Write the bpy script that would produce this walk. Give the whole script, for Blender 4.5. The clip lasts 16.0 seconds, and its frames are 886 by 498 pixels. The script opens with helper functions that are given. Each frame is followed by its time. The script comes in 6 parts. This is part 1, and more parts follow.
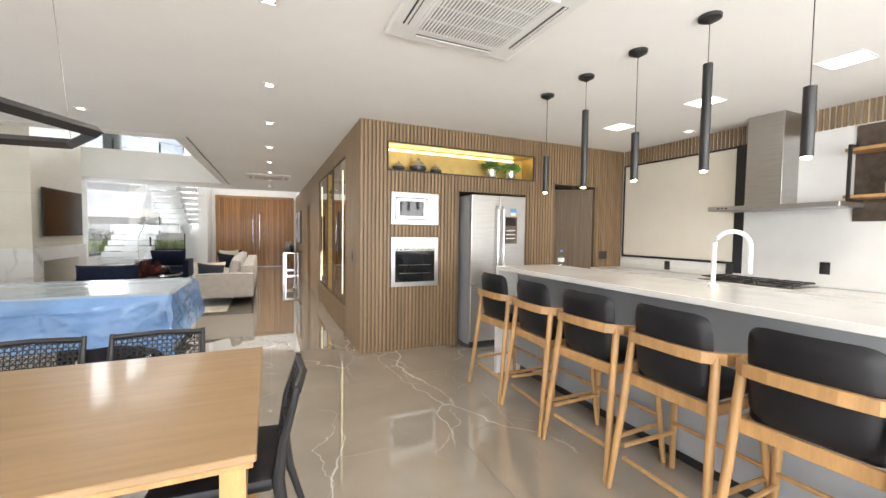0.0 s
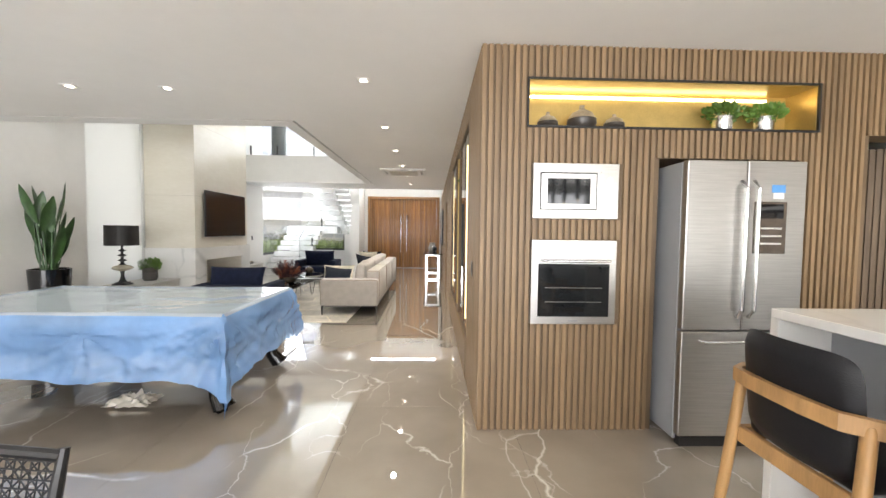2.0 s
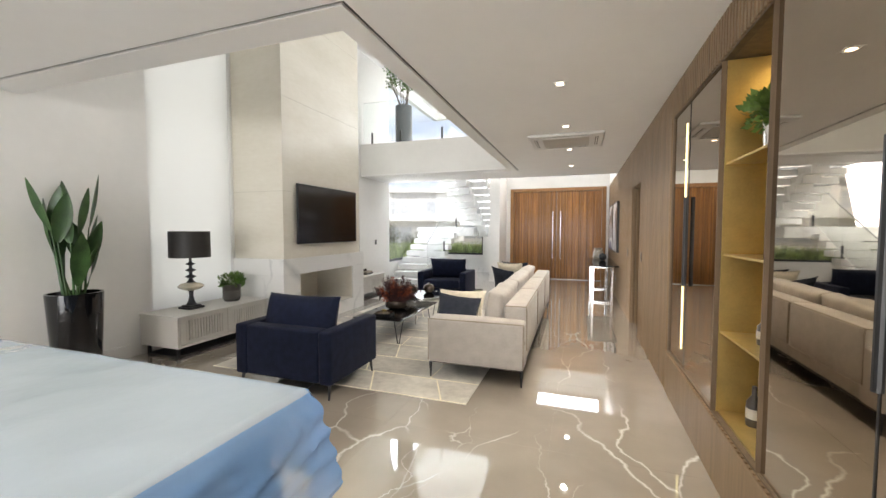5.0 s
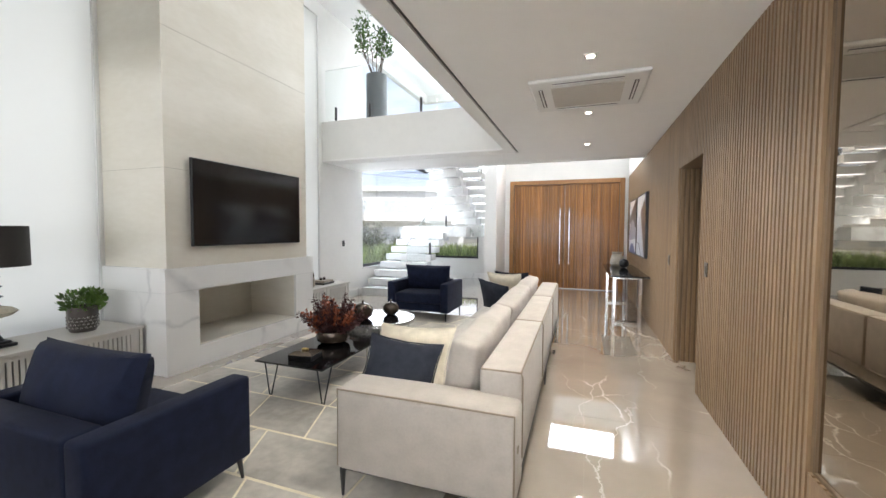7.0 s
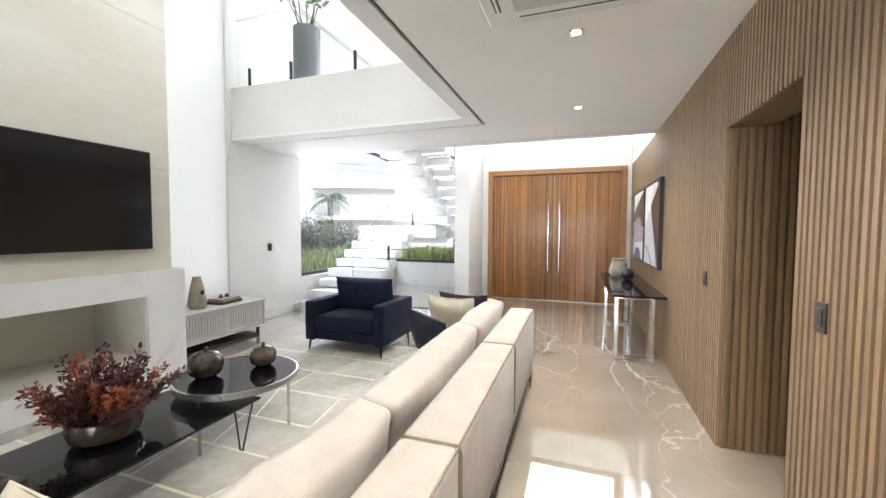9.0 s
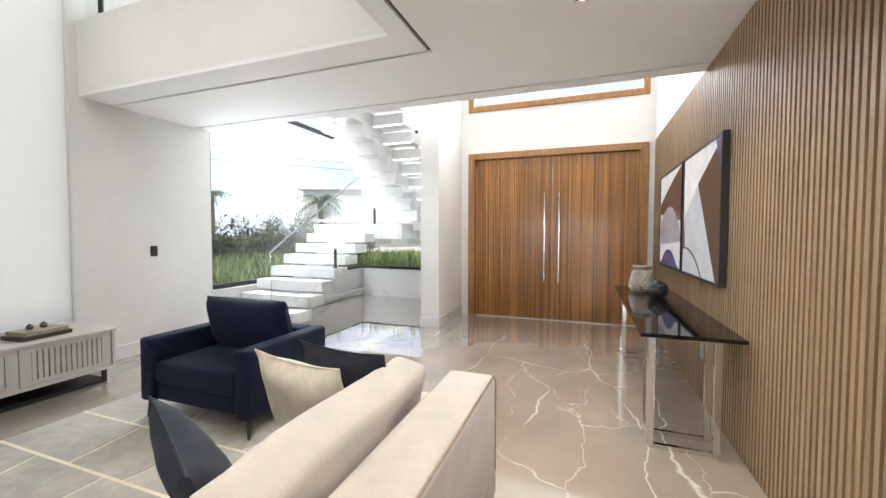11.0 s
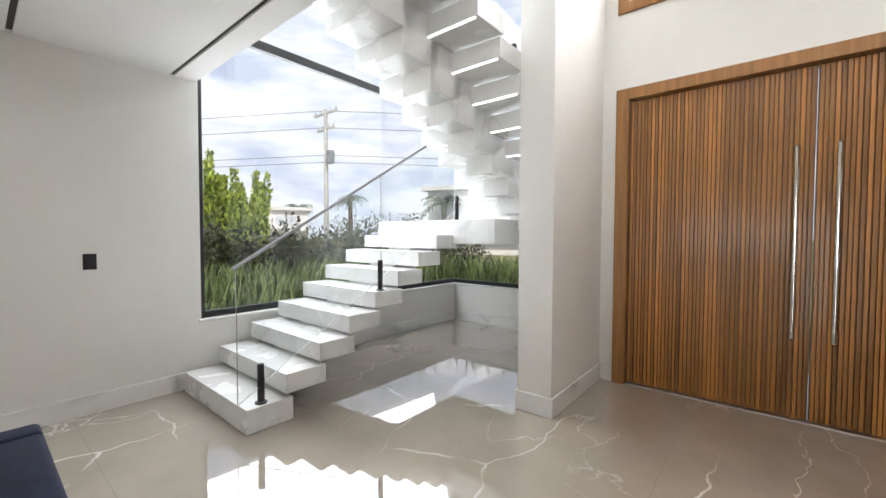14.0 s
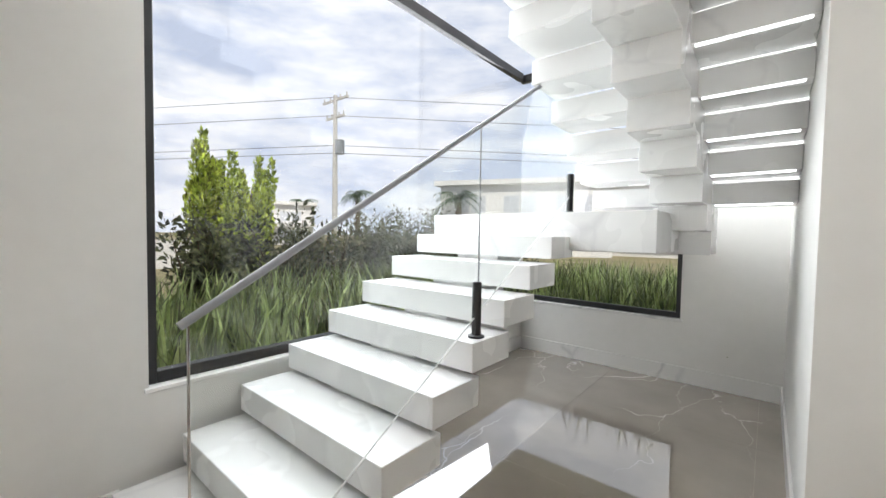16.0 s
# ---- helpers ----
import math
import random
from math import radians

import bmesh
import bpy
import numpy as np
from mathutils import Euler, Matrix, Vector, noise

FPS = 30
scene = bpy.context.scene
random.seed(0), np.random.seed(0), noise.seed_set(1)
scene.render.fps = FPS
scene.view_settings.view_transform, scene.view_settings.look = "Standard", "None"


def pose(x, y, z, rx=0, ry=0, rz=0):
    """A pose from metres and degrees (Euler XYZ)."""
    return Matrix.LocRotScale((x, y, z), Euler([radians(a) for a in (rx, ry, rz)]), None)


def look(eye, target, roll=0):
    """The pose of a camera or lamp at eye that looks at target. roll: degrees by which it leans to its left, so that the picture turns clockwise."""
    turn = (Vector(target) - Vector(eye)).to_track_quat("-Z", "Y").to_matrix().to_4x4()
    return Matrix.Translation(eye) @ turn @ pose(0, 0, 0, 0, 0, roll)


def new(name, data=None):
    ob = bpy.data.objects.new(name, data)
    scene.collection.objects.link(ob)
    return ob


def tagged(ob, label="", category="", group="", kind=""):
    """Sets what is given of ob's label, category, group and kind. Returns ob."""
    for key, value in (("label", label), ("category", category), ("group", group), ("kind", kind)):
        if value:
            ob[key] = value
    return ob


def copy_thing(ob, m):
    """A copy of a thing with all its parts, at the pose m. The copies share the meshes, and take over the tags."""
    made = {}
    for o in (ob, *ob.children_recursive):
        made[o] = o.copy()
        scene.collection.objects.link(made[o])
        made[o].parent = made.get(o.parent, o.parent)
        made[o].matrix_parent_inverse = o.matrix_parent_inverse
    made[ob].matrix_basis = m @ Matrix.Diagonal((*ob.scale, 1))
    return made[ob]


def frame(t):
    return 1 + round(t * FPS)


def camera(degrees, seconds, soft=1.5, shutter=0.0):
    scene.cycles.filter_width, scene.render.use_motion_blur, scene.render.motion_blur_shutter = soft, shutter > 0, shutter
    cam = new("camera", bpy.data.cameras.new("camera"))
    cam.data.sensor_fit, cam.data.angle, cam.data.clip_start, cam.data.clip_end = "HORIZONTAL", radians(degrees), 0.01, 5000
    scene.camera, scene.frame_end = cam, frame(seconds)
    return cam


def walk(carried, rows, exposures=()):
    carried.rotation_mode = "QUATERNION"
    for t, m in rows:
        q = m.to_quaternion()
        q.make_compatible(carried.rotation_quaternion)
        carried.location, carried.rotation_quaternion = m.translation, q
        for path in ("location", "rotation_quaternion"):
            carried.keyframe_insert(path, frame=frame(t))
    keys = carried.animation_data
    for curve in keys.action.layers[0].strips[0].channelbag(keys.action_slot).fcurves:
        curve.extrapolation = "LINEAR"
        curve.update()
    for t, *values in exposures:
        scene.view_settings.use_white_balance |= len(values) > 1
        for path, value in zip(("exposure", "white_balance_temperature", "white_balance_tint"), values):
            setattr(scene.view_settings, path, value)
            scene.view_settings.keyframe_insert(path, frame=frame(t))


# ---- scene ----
cam = camera(97.2, 16.0)
PATH = [
    (0, (0.24, 0.043, 1.435), (1.05, 1.87, 1.349), 0.8),
    (0.5, (0.454, 0.458, 1.412), (1.202, 2.31, 1.323), 0.8),
    (1, (0.641, 0.883, 1.417), (1.217, 2.796, 1.33), 0.8),
    (1.5, (0.746, 1.321, 1.426), (1.068, 3.293, 1.336), 0.8),
    (2, (0.851, 1.788, 1.422), (0.906, 3.785, 1.331), 0.7),
    (2.5, (0.856, 2.309, 1.412), (0.644, 4.296, 1.318), 0.6),
    (3, (0.858, 2.81, 1.412), (0.443, 4.764, 1.321), 0.8),
    (3.5, (0.786, 3.29, 1.441), (0.238, 5.211, 1.348), 0.8),
    (4, (0.645, 3.719, 1.456), (0.033, 5.621, 1.361), 0.5),
    (6.3, (0.239, 5.89, 1.485), (-0.443, 7.768, 1.384), 0.2),
    (6.5, (0.222, 6.052, 1.474), (-0.46, 7.929, 1.377), 0.4),
    (7, (0.222, 6.534, 1.43), (-0.456, 8.414, 1.337), 0.3),
    (7.5, (0.217, 7.029, 1.411), (-0.463, 8.907, 1.319), 0.4),
    (8, (0.265, 7.474, 1.417), (-0.41, 9.354, 1.325), 0.4),
    (8.5, (0.297, 7.95, 1.437), (-0.369, 9.833, 1.343), 0.3),
    (9, (0.3, 8.408, 1.447), (-0.367, 10.291, 1.351), 0.3),
    (9.5, (0.329, 8.898, 1.418), (-0.334, 10.782, 1.324), 0.2),
    (9.7, (0.332, 9.083, 1.415), (-0.331, 10.968, 1.318), 0.0),
    (11.8, (0.2, 11.054, 1.327), (-0.539, 12.912, 1.268), 0.1),
    (12, (0.174, 11.23, 1.324), (-0.591, 13.077, 1.265), -0.1),
    (12.5, (0.097, 11.672, 1.321), (-0.796, 13.461, 1.261), -0.1),
    (13, (-0.019, 12.107, 1.323), (-1.058, 13.815, 1.263), 0.1),
    (13.5, (-0.19, 12.521, 1.329), (-1.362, 14.141, 1.28), -0.0),
    (14, (-0.518, 12.838, 1.361), (-1.787, 14.383, 1.296), 0.2),
    (14.5, (-0.878, 13.131, 1.364), (-2.188, 14.64, 1.288), 0.4),
    (15, (-1.296, 13.354, 1.356), (-2.623, 14.849, 1.285), 0.4),
    (15.5, (-1.725, 13.466, 1.372), (-3.046, 14.966, 1.301), 0.5),
    (16, (-2.134, 13.638, 1.38), (-3.415, 15.172, 1.302), 0.9),
]
walk(cam, [(t, look(eye, target, roll)) for t, eye, target, roll in PATH], exposures=((0.0, 0.19, 6400, 10), (1.5, 0.34, 6400, 10), (2.5, 0.38, 6400, 10), (4.0, 0.32, 6650, 10), (6.5, 0.38, 6050, 10), (8.0, 0.50, 6050, 10), (9.5, 0.76, 6050, 10), (12.0, 0.29, 6350, 10), (14.0, 0.01, 6400, 10), (16.0, -0.08, 6500, 10)))

SKY = 1.2
# ---------- world, sky and large lights ----------
world = bpy.data.worlds.new("world")
scene.world = world
world.use_nodes = True
wn = world.node_tree
sky = wn.nodes.new("ShaderNodeTexSky")
sky.sky_type, sky.sun_disc = "NISHITA", False
sky.sun_elevation, sky.sun_rotation = radians(50), radians(132)
wn.links.new(sky.outputs[0], wn.nodes["Background"].inputs[0])
wn.nodes["Background"].inputs[1].default_value = 0.12

sun = new("sun", bpy.data.lights.new("sun", "SUN"))
sun.data.energy, sun.data.angle, sun.data.color = 4.5, radians(0.5), (1.0, 0.95, 0.86)
sun.matrix_world = look((22, -20, 36), (0, 0, 0))


def area(name, at, to, w, h, energy, color=(1, 1, 1)):
    lamp = new(name, bpy.data.lights.new(name, "AREA"))
    lamp.data.shape, lamp.data.size, lamp.data.size_y = "RECTANGLE", w, h
    lamp.data.energy, lamp.data.color = energy, color
    lamp.matrix_world = look(at, to)
    return lamp


# daylight in the openings, and one added fill lamp under the roof
area("patio_daylight", (0.5, -3.42, 1.3), (0.5, 0, 1.3), 9.0, 2.3, 560, (1.0, 0.99, 0.98))
area("blind_daylight_near", (-4.62, 8.52, 2.9), (0, 8.52, 2.9), 1.1, 4.6, 23, (1.0, 0.98, 0.95))
area("blind_daylight_far", (-4.62, 11.98, 2.9), (0, 11.98, 2.9), 1.3, 4.6, 20, (1.0, 0.98, 0.95))
area("transom_daylight", (-0.24, 16.84, 4.3), (-0.24, 10, 3.6), 2.5, 1.7, 135)
# fill lamp added below the closed roof to brighten the tall space; no opening
area("upper_daylight", (-0.2, 10.0, 5.5), (-1.5, 10.0, 0), 2.2, 5.0, 88)
area("stair_daylight", (-4.62, 16.05, 3.3), (0, 15.6, 2.3), 3.6, 4.0, 310, (0.94, 0.97, 1.0))


def downlight_beam(x, y, energy):
    lamp = new("downlight_beam", bpy.data.lights.new("downlight_beam", "SPOT"))
    lamp.data.energy, lamp.data.color, lamp.data.shadow_soft_size = energy, (1.0, 0.92, 0.80), 0.04
    lamp.data.spot_size, lamp.data.spot_blend = radians(130), 0.9
    lamp.matrix_world = look((x, y, 2.70), (x, y, 0))


for _y in (2.48, 5.24, 6.77, 8.2, 9.65, 11.1, 12.72):
    downlight_beam(0.24, _y, 108 if _y > 7 else 66)
for _x in (-1.62, -3.4):
    downlight_beam(_x, 5.54, 70)
for _y in (3.5, 1.5):
    downlight_beam(4.04, _y, 62)


# ---------- materials ----------
def material(name, color, rough=0.5, metal=0.0, vary=0.12, scale=6.0, bump=0.0, bump_scale=60.0, stretch=(1, 1, 1), spread=0.0, coat=0.0, second=None, sheen=0.0, spec=0.5):
    """Principled surface with two scales of tone and a fine relief; spread varies alike pieces, second is a tone to drift to."""
    m = bpy.data.materials.new(name)
    m.use_nodes = True
    nt = m.node_tree
    b = nt.nodes["Principled BSDF"]
    geo = nt.nodes.new("ShaderNodeNewGeometry")
    mp = nt.nodes.new("ShaderNodeMapping")
    mp.inputs["Scale"].default_value = stretch
    nt.links.new(geo.outputs["Position"], mp.inputs["Vector"])
    n1, n2 = nt.nodes.new("ShaderNodeTexNoise"), nt.nodes.new("ShaderNodeTexNoise")
    n1.inputs["Scale"].default_value, n2.inputs["Scale"].default_value = scale, scale * 9
    n1.inputs["Detail"].default_value = n2.inputs["Detail"].default_value = 4
    for n in (n1, n2):
        nt.links.new(mp.outputs[0], n.inputs["Vector"])
    mix = nt.nodes.new("ShaderNodeMath")
    mix.operation = "MULTIPLY_ADD"
    mix.inputs[1].default_value = 0.4
    nt.links.new(n2.outputs["Fac"], mix.inputs[0])
    nt.links.new(n1.outputs["Fac"], mix.inputs[2])
    ramp = nt.nodes.new("ShaderNodeValToRGB")
    dark = tuple(c * (1 - vary) for c in color)
    light = second or tuple(min(1, c * (1 + vary)) for c in color)
    ramp.color_ramp.elements[0].position, ramp.color_ramp.elements[0].color = 0.5, (*dark, 1)
    ramp.color_ramp.elements[1].position, ramp.color_ramp.elements[1].color = 0.9, (*light, 1)
    nt.links.new(mix.outputs[0], ramp.inputs[0])
    out = ramp.outputs[0]
    if spread:
        info = nt.nodes.new("ShaderNodeObjectInfo")
        hsv = nt.nodes.new("ShaderNodeHueSaturation")
        rng = nt.nodes.new("ShaderNodeMapRange")
        rng.inputs[3].default_value, rng.inputs[4].default_value = 1 - spread, 1 + spread
        nt.links.new(info.outputs["Random"], rng.inputs[0])
        nt.links.new(rng.outputs[0], hsv.inputs["Value"])
        nt.links.new(out, hsv.inputs["Color"])
        out = hsv.outputs[0]
    nt.links.new(out, b.inputs["Base Color"])
    b.inputs["Roughness"].default_value, b.inputs["Metallic"].default_value = rough, metal
    b.inputs["Coat Weight"].default_value = coat
    b.inputs["Coat Roughness"].default_value = 0.08
    b.inputs["Sheen Weight"].default_value = sheen
    b.inputs["Specular IOR Level"].default_value = spec
    if bump:
        n3 = nt.nodes.new("ShaderNodeTexNoise")
        n3.inputs["Scale"].default_value, n3.inputs["Detail"].default_value = bump_scale, 5
        nt.links.new(mp.outputs[0], n3.inputs["Vector"])
        bp = nt.nodes.new("ShaderNodeBump")
        bp.inputs["Strength"].default_value, bp.inputs["Distance"].default_value = bump, 0.004
        nt.links.new(n3.outputs["Fac"], bp.inputs["Height"])
        nt.links.new(bp.outputs[0], b.inputs["Normal"])
    return m


def marble(name, base, base2, vein, rough, vein_scale=0.55, vein_width=0.012, patch=1.5, soft_vein=0.0, spec=0.5):
    """Polished stone: cloudy ground with thin branching veins that come and go."""
    m = bpy.data.materials.new(name)
    m.use_nodes = True
    nt = m.node_tree
    N, L = nt.nodes, nt.links
    b = N["Principled BSDF"]
    geo = N.new("ShaderNodeNewGeometry")
    cloud = N.new("ShaderNodeTexNoise")
    cloud.inputs["Scale"].default_value, cloud.inputs["Detail"].default_value = patch, 6
    L.new(geo.outputs["Position"], cloud.inputs["Vector"])
    ramp = N.new("ShaderNodeValToRGB")
    ramp.color_ramp.elements[0].position, ramp.color_ramp.elements[0].color = 0.3, (*base, 1)
    ramp.color_ramp.elements[1].position, ramp.color_ramp.elements[1].color = 0.7, (*base2, 1)
    L.new(cloud.outputs["Fac"], ramp.inputs[0])
    last = ramp.outputs[0]
    for k, (sc, w, amount) in enumerate(((vein_scale, vein_width * 0.62, 1.0), (vein_scale * 1.9, vein_width * 0.85, 0.7))):
        warp = N.new("ShaderNodeTexNoise")
        warp.inputs["Scale"].default_value, warp.inputs["Detail"].default_value = 1.1 + k, 5
        L.new(geo.outputs["Position"], warp.inputs["Vector"])
        add = N.new("ShaderNodeVectorMath")
        add.operation = "MULTIPLY_ADD"
        add.inputs[1].default_value = (0.5, 0.5, 0.5)
        L.new(warp.outputs["Color"], add.inputs[0])
        L.new(geo.outputs["Position"], add.inputs[2])
        mp = N.new("ShaderNodeMapping")
        mp.inputs["Rotation"].default_value = (0.2, 0.15, 0.6 + 1.3 * k)
        mp.inputs["Scale"].default_value = (1.7, 0.6, 1.0)
        mp.inputs["Location"].default_value = (3.1 * k, 1.7, 0.37)
        L.new(add.outputs[0], mp.inputs["Vector"])
        v = N.new("ShaderNodeTexVoronoi")
        v.feature = "DISTANCE_TO_EDGE"
        v.inputs["Scale"].default_value = sc
        L.new(mp.outputs[0], v.inputs["Vector"])
        line = N.new("ShaderNodeMapRange")
        line.inputs[1].default_value, line.inputs[2].default_value = 0.0, w
        line.inputs[3].default_value, line.inputs[4].default_value = 1.0, 0.0
        L.new(v.outputs["Distance"], line.inputs[0])
        gate = N.new("ShaderNodeTexNoise")
        gate.inputs["Scale"].default_value, gate.inputs["Detail"].default_value = 1.3, 3
        L.new(mp.outputs[0], gate.inputs["Vector"])
        gr = N.new("ShaderNodeMapRange")
        gr.inputs[1].default_value, gr.inputs[2].default_value = 0.46, 0.62
        gr.inputs[4].default_value = amount
        L.new(gate.outputs["Fac"], gr.inputs[0])
        mul = N.new("ShaderNodeMath")
        mul.operation = "MULTIPLY"
        L.new(line.outputs[0], mul.inputs[0])
        L.new(gr.outputs[0], mul.inputs[1])
        mixc = N.new("ShaderNodeMixRGB")
        mixc.inputs[2].default_value = (*vein, 1)
        L.new(mul.outputs[0], mixc.inputs[0])
        L.new(last, mixc.inputs[1])
        last = mixc.outputs[0]
    L.new(last, b.inputs["Base Color"])
    smear = N.new("ShaderNodeTexNoise")
    smear.inputs["Scale"].default_value = 3.0
    L.new(geo.outputs["Position"], smear.inputs["Vector"])
    rr = N.new("ShaderNodeMapRange")
    rr.inputs[3].default_value, rr.inputs[4].default_value = rough * 0.7, rough * 1.4
    L.new(smear.outputs["Fac"], rr.inputs[0])
    L.new(rr.outputs[0], b.inputs["Roughness"])
    b.inputs["Specular IOR Level"].default_value = spec
    return m


def emitter(name, color, strength):
    m = bpy.data.materials.new(name)
    m.use_nodes = True
    b = m.node_tree.nodes["Principled BSDF"]
    b.inputs["Base Color"].default_value = (*color, 1)
    b.inputs["Emission Color"].default_value = (*color, 1)
    b.inputs["Emission Strength"].default_value = strength
    return m


def glass_sheet(name, gloss=0.07, tint=(1, 1, 1), rough=0.0):
    """Thin clear pane: lets light straight through and mirrors a little, more at a slant."""
    m = bpy.data.materials.new(name)
    m.use_nodes = True
    nt = m.node_tree
    nt.nodes.clear()
    out = nt.nodes.new("ShaderNodeOutputMaterial")
    tr, gl, mx = nt.nodes.new("ShaderNodeBsdfTransparent"), nt.nodes.new("ShaderNodeBsdfGlossy"), nt.nodes.new("ShaderNodeMixShader")
    lw, pw, fr = nt.nodes.new("ShaderNodeLayerWeight"), nt.nodes.new("ShaderNodeMath"), nt.nodes.new("ShaderNodeMath")
    pw.operation, fr.operation = "POWER", "MULTIPLY_ADD"
    pw.inputs[1].default_value, fr.inputs[1].default_value, fr.inputs[2].default_value = 4.0, 0.45, gloss * 0.5
    nt.links.new(lw.outputs["Facing"], pw.inputs[0])
    nt.links.new(pw.outputs[0], fr.inputs[0])
    tr.inputs[0].default_value = (*tint, 1)
    gl.inputs["Roughness"].default_value = rough
    nt.links.new(fr.outputs[0], mx.inputs[0])
    nt.links.new(tr.outputs[0], mx.inputs[1])
    nt.links.new(gl.outputs[0], mx.inputs[2])
    nt.links.new(mx.outputs[0], out.inputs[0])
    return m


M_PAINT = material("white_wall_paint", (0.80, 0.79, 0.762), 0.55, vary=0.03, scale=1.2, bump=0.05, bump_scale=180)
M_CEIL = material("ceiling_paint", (0.88, 0.87, 0.855), 0.7, vary=0.02, scale=0.8)
M_GROOVE = material("dark_groove", (0.10, 0.095, 0.09), 0.8)
M_FLOOR = marble("polished_marble_tile", (0.305, 0.262, 0.212), (0.395, 0.348, 0.288), (0.80, 0.76, 0.69), 0.03, vein_width=0.0095, spec=1.0)
M_FLOOR.node_tree.nodes["Principled BSDF"].inputs["Coat Weight"].default_value = 1.0
M_FLOOR.node_tree.nodes["Principled BSDF"].inputs["Coat IOR"].default_value = 1.8
M_FLOOR.node_tree.nodes["Principled BSDF"].inputs["Coat Roughness"].default_value = 0.015
M_GROUT = material("floor_grout", (0.30, 0.258, 0.21), 0.7)
M_STONE = marble("white_veined_stone", (0.80, 0.79, 0.765), (0.86, 0.85, 0.83), (0.56, 0.56, 0.55), 0.22, 0.5, 0.05, 1.2)
M_STAIR = marble("pale_quartz_stone", (0.73, 0.73, 0.72), (0.79, 0.79, 0.78), (0.66, 0.66, 0.66), 0.25, 0.7, 0.05, 2.5)
M_TRAV = material("cream_travertine", (0.72, 0.672, 0.565), 0.34, vary=0.06, scale=0.9, stretch=(1, 1, 3), bump=0.05, bump_scale=30, second=(0.76, 0.72, 0.63))
M_WOOD = material("taupe_oak_slat", (0.245, 0.163, 0.088), 0.48, vary=0.16, scale=3, stretch=(9, 9, 0.5), bump=0.15, bump_scale=40, spread=0.12)
M_JOINT = material("pale_stone_joint", (0.52, 0.48, 0.40), 0.7)
M_DOORBACK = material("dark_timber_core", (0.22, 0.094, 0.023), 0.6, vary=0.2, scale=3, stretch=(9, 9, 0.5))
M_WOODBACK2 = material("oak_groove_backing", (0.19, 0.127, 0.069), 0.6, vary=0.15, scale=3, stretch=(9, 9, 0.5))
# slat oak darkened: gaps read dark, and the ajar door's shade is painted in
M_WOODBACK = material("darkened_oak_backing", (0.14, 0.094, 0.053), 0.6, vary=0.2, scale=3, stretch=(9, 9, 0.5))
M_DOORWOOD = material("honey_timber_slat", (0.35, 0.150, 0.031), 0.38, vary=0.3, scale=2.5, stretch=(12, 12, 0.45), bump=0.15, bump_scale=30, spread=0.38, coat=0.15)
M_DOORFRAME = material("honey_timber_frame", (0.33, 0.155, 0.045), 0.4, vary=0.25, scale=2.5, stretch=(10, 10, 0.6), bump=0.1, bump_scale=30)
M_BLACK = material("black_metal", (0.015, 0.015, 0.016), 0.4, vary=0.1)
M_STEEL = material("brushed_steel", (0.46, 0.45, 0.43), 0.36, 1.0, vary=0.08, scale=4, stretch=(1, 1, 30), bump=0.04, bump_scale=60)
M_CHROME = material("chrome", (0.75, 0.75, 0.75), 0.12, 1.0, vary=0.03)
M_WHITEPLASTIC = material("white_plastic", (0.78, 0.78, 0.77), 0.4, vary=0.02)
M_GLASS = glass_sheet("window_glass")
M_RAILGLASS = glass_sheet("railing_glass", 0.06, (0.97, 0.985, 0.98))
M_BLIND = bpy.data.materials.new("roller_blind_fabric")
M_BLIND.use_nodes = True
_b = M_BLIND.node_tree
_tl, _df, _mx = _b.nodes.new("ShaderNodeBsdfTranslucent"), _b.nodes.new("ShaderNodeBsdfDiffuse"), _b.nodes.new("ShaderNodeMixShader")
_weave = _b.nodes.new("ShaderNodeTexNoise")
_weave.inputs["Scale"].default_value = 2.0
_wr = _b.nodes.new("ShaderNodeMapRange")
_wr.inputs[3].default_value, _wr.inputs[4].default_value = 0.45, 0.58
_b.links.new(_weave.outputs[0], _wr.inputs[0])
_b.links.new(_wr.outputs[0], _mx.inputs[0])
_tl.inputs[0].default_value = _df.inputs[0].default_value = (0.82, 0.82, 0.80, 1)
_b.links.new(_df.outputs[0], _mx.inputs[1])
_b.links.new(_tl.outputs[0], _mx.inputs[2])
_b.links.new(_mx.outputs[0], _b.nodes["Material Output"].inputs[0])


# ---------- builders ----------
def box(bm, x0, x1, y0, y1, z0, z1, bevel=0.0, seg=1):
    r = bmesh.ops.create_cube(bm, size=1.0, matrix=Matrix.LocRotScale(((x0 + x1) / 2, (y0 + y1) / 2, (z0 + z1) / 2), None, (abs(x1 - x0), abs(y1 - y0), abs(z1 - z0))))
    if bevel:
        edges = list({e for v in r["verts"] for e in v.link_edges})
        bmesh.ops.bevel(bm, geom=edges, offset=bevel, segments=seg, affect="EDGES", profile=0.5)
    return bm


def boxes(*items, bevel=0.0, seg=1):
    bm = bmesh.new()
    for it in items:
        box(bm, *it, bevel=bevel, seg=seg)
    return bm


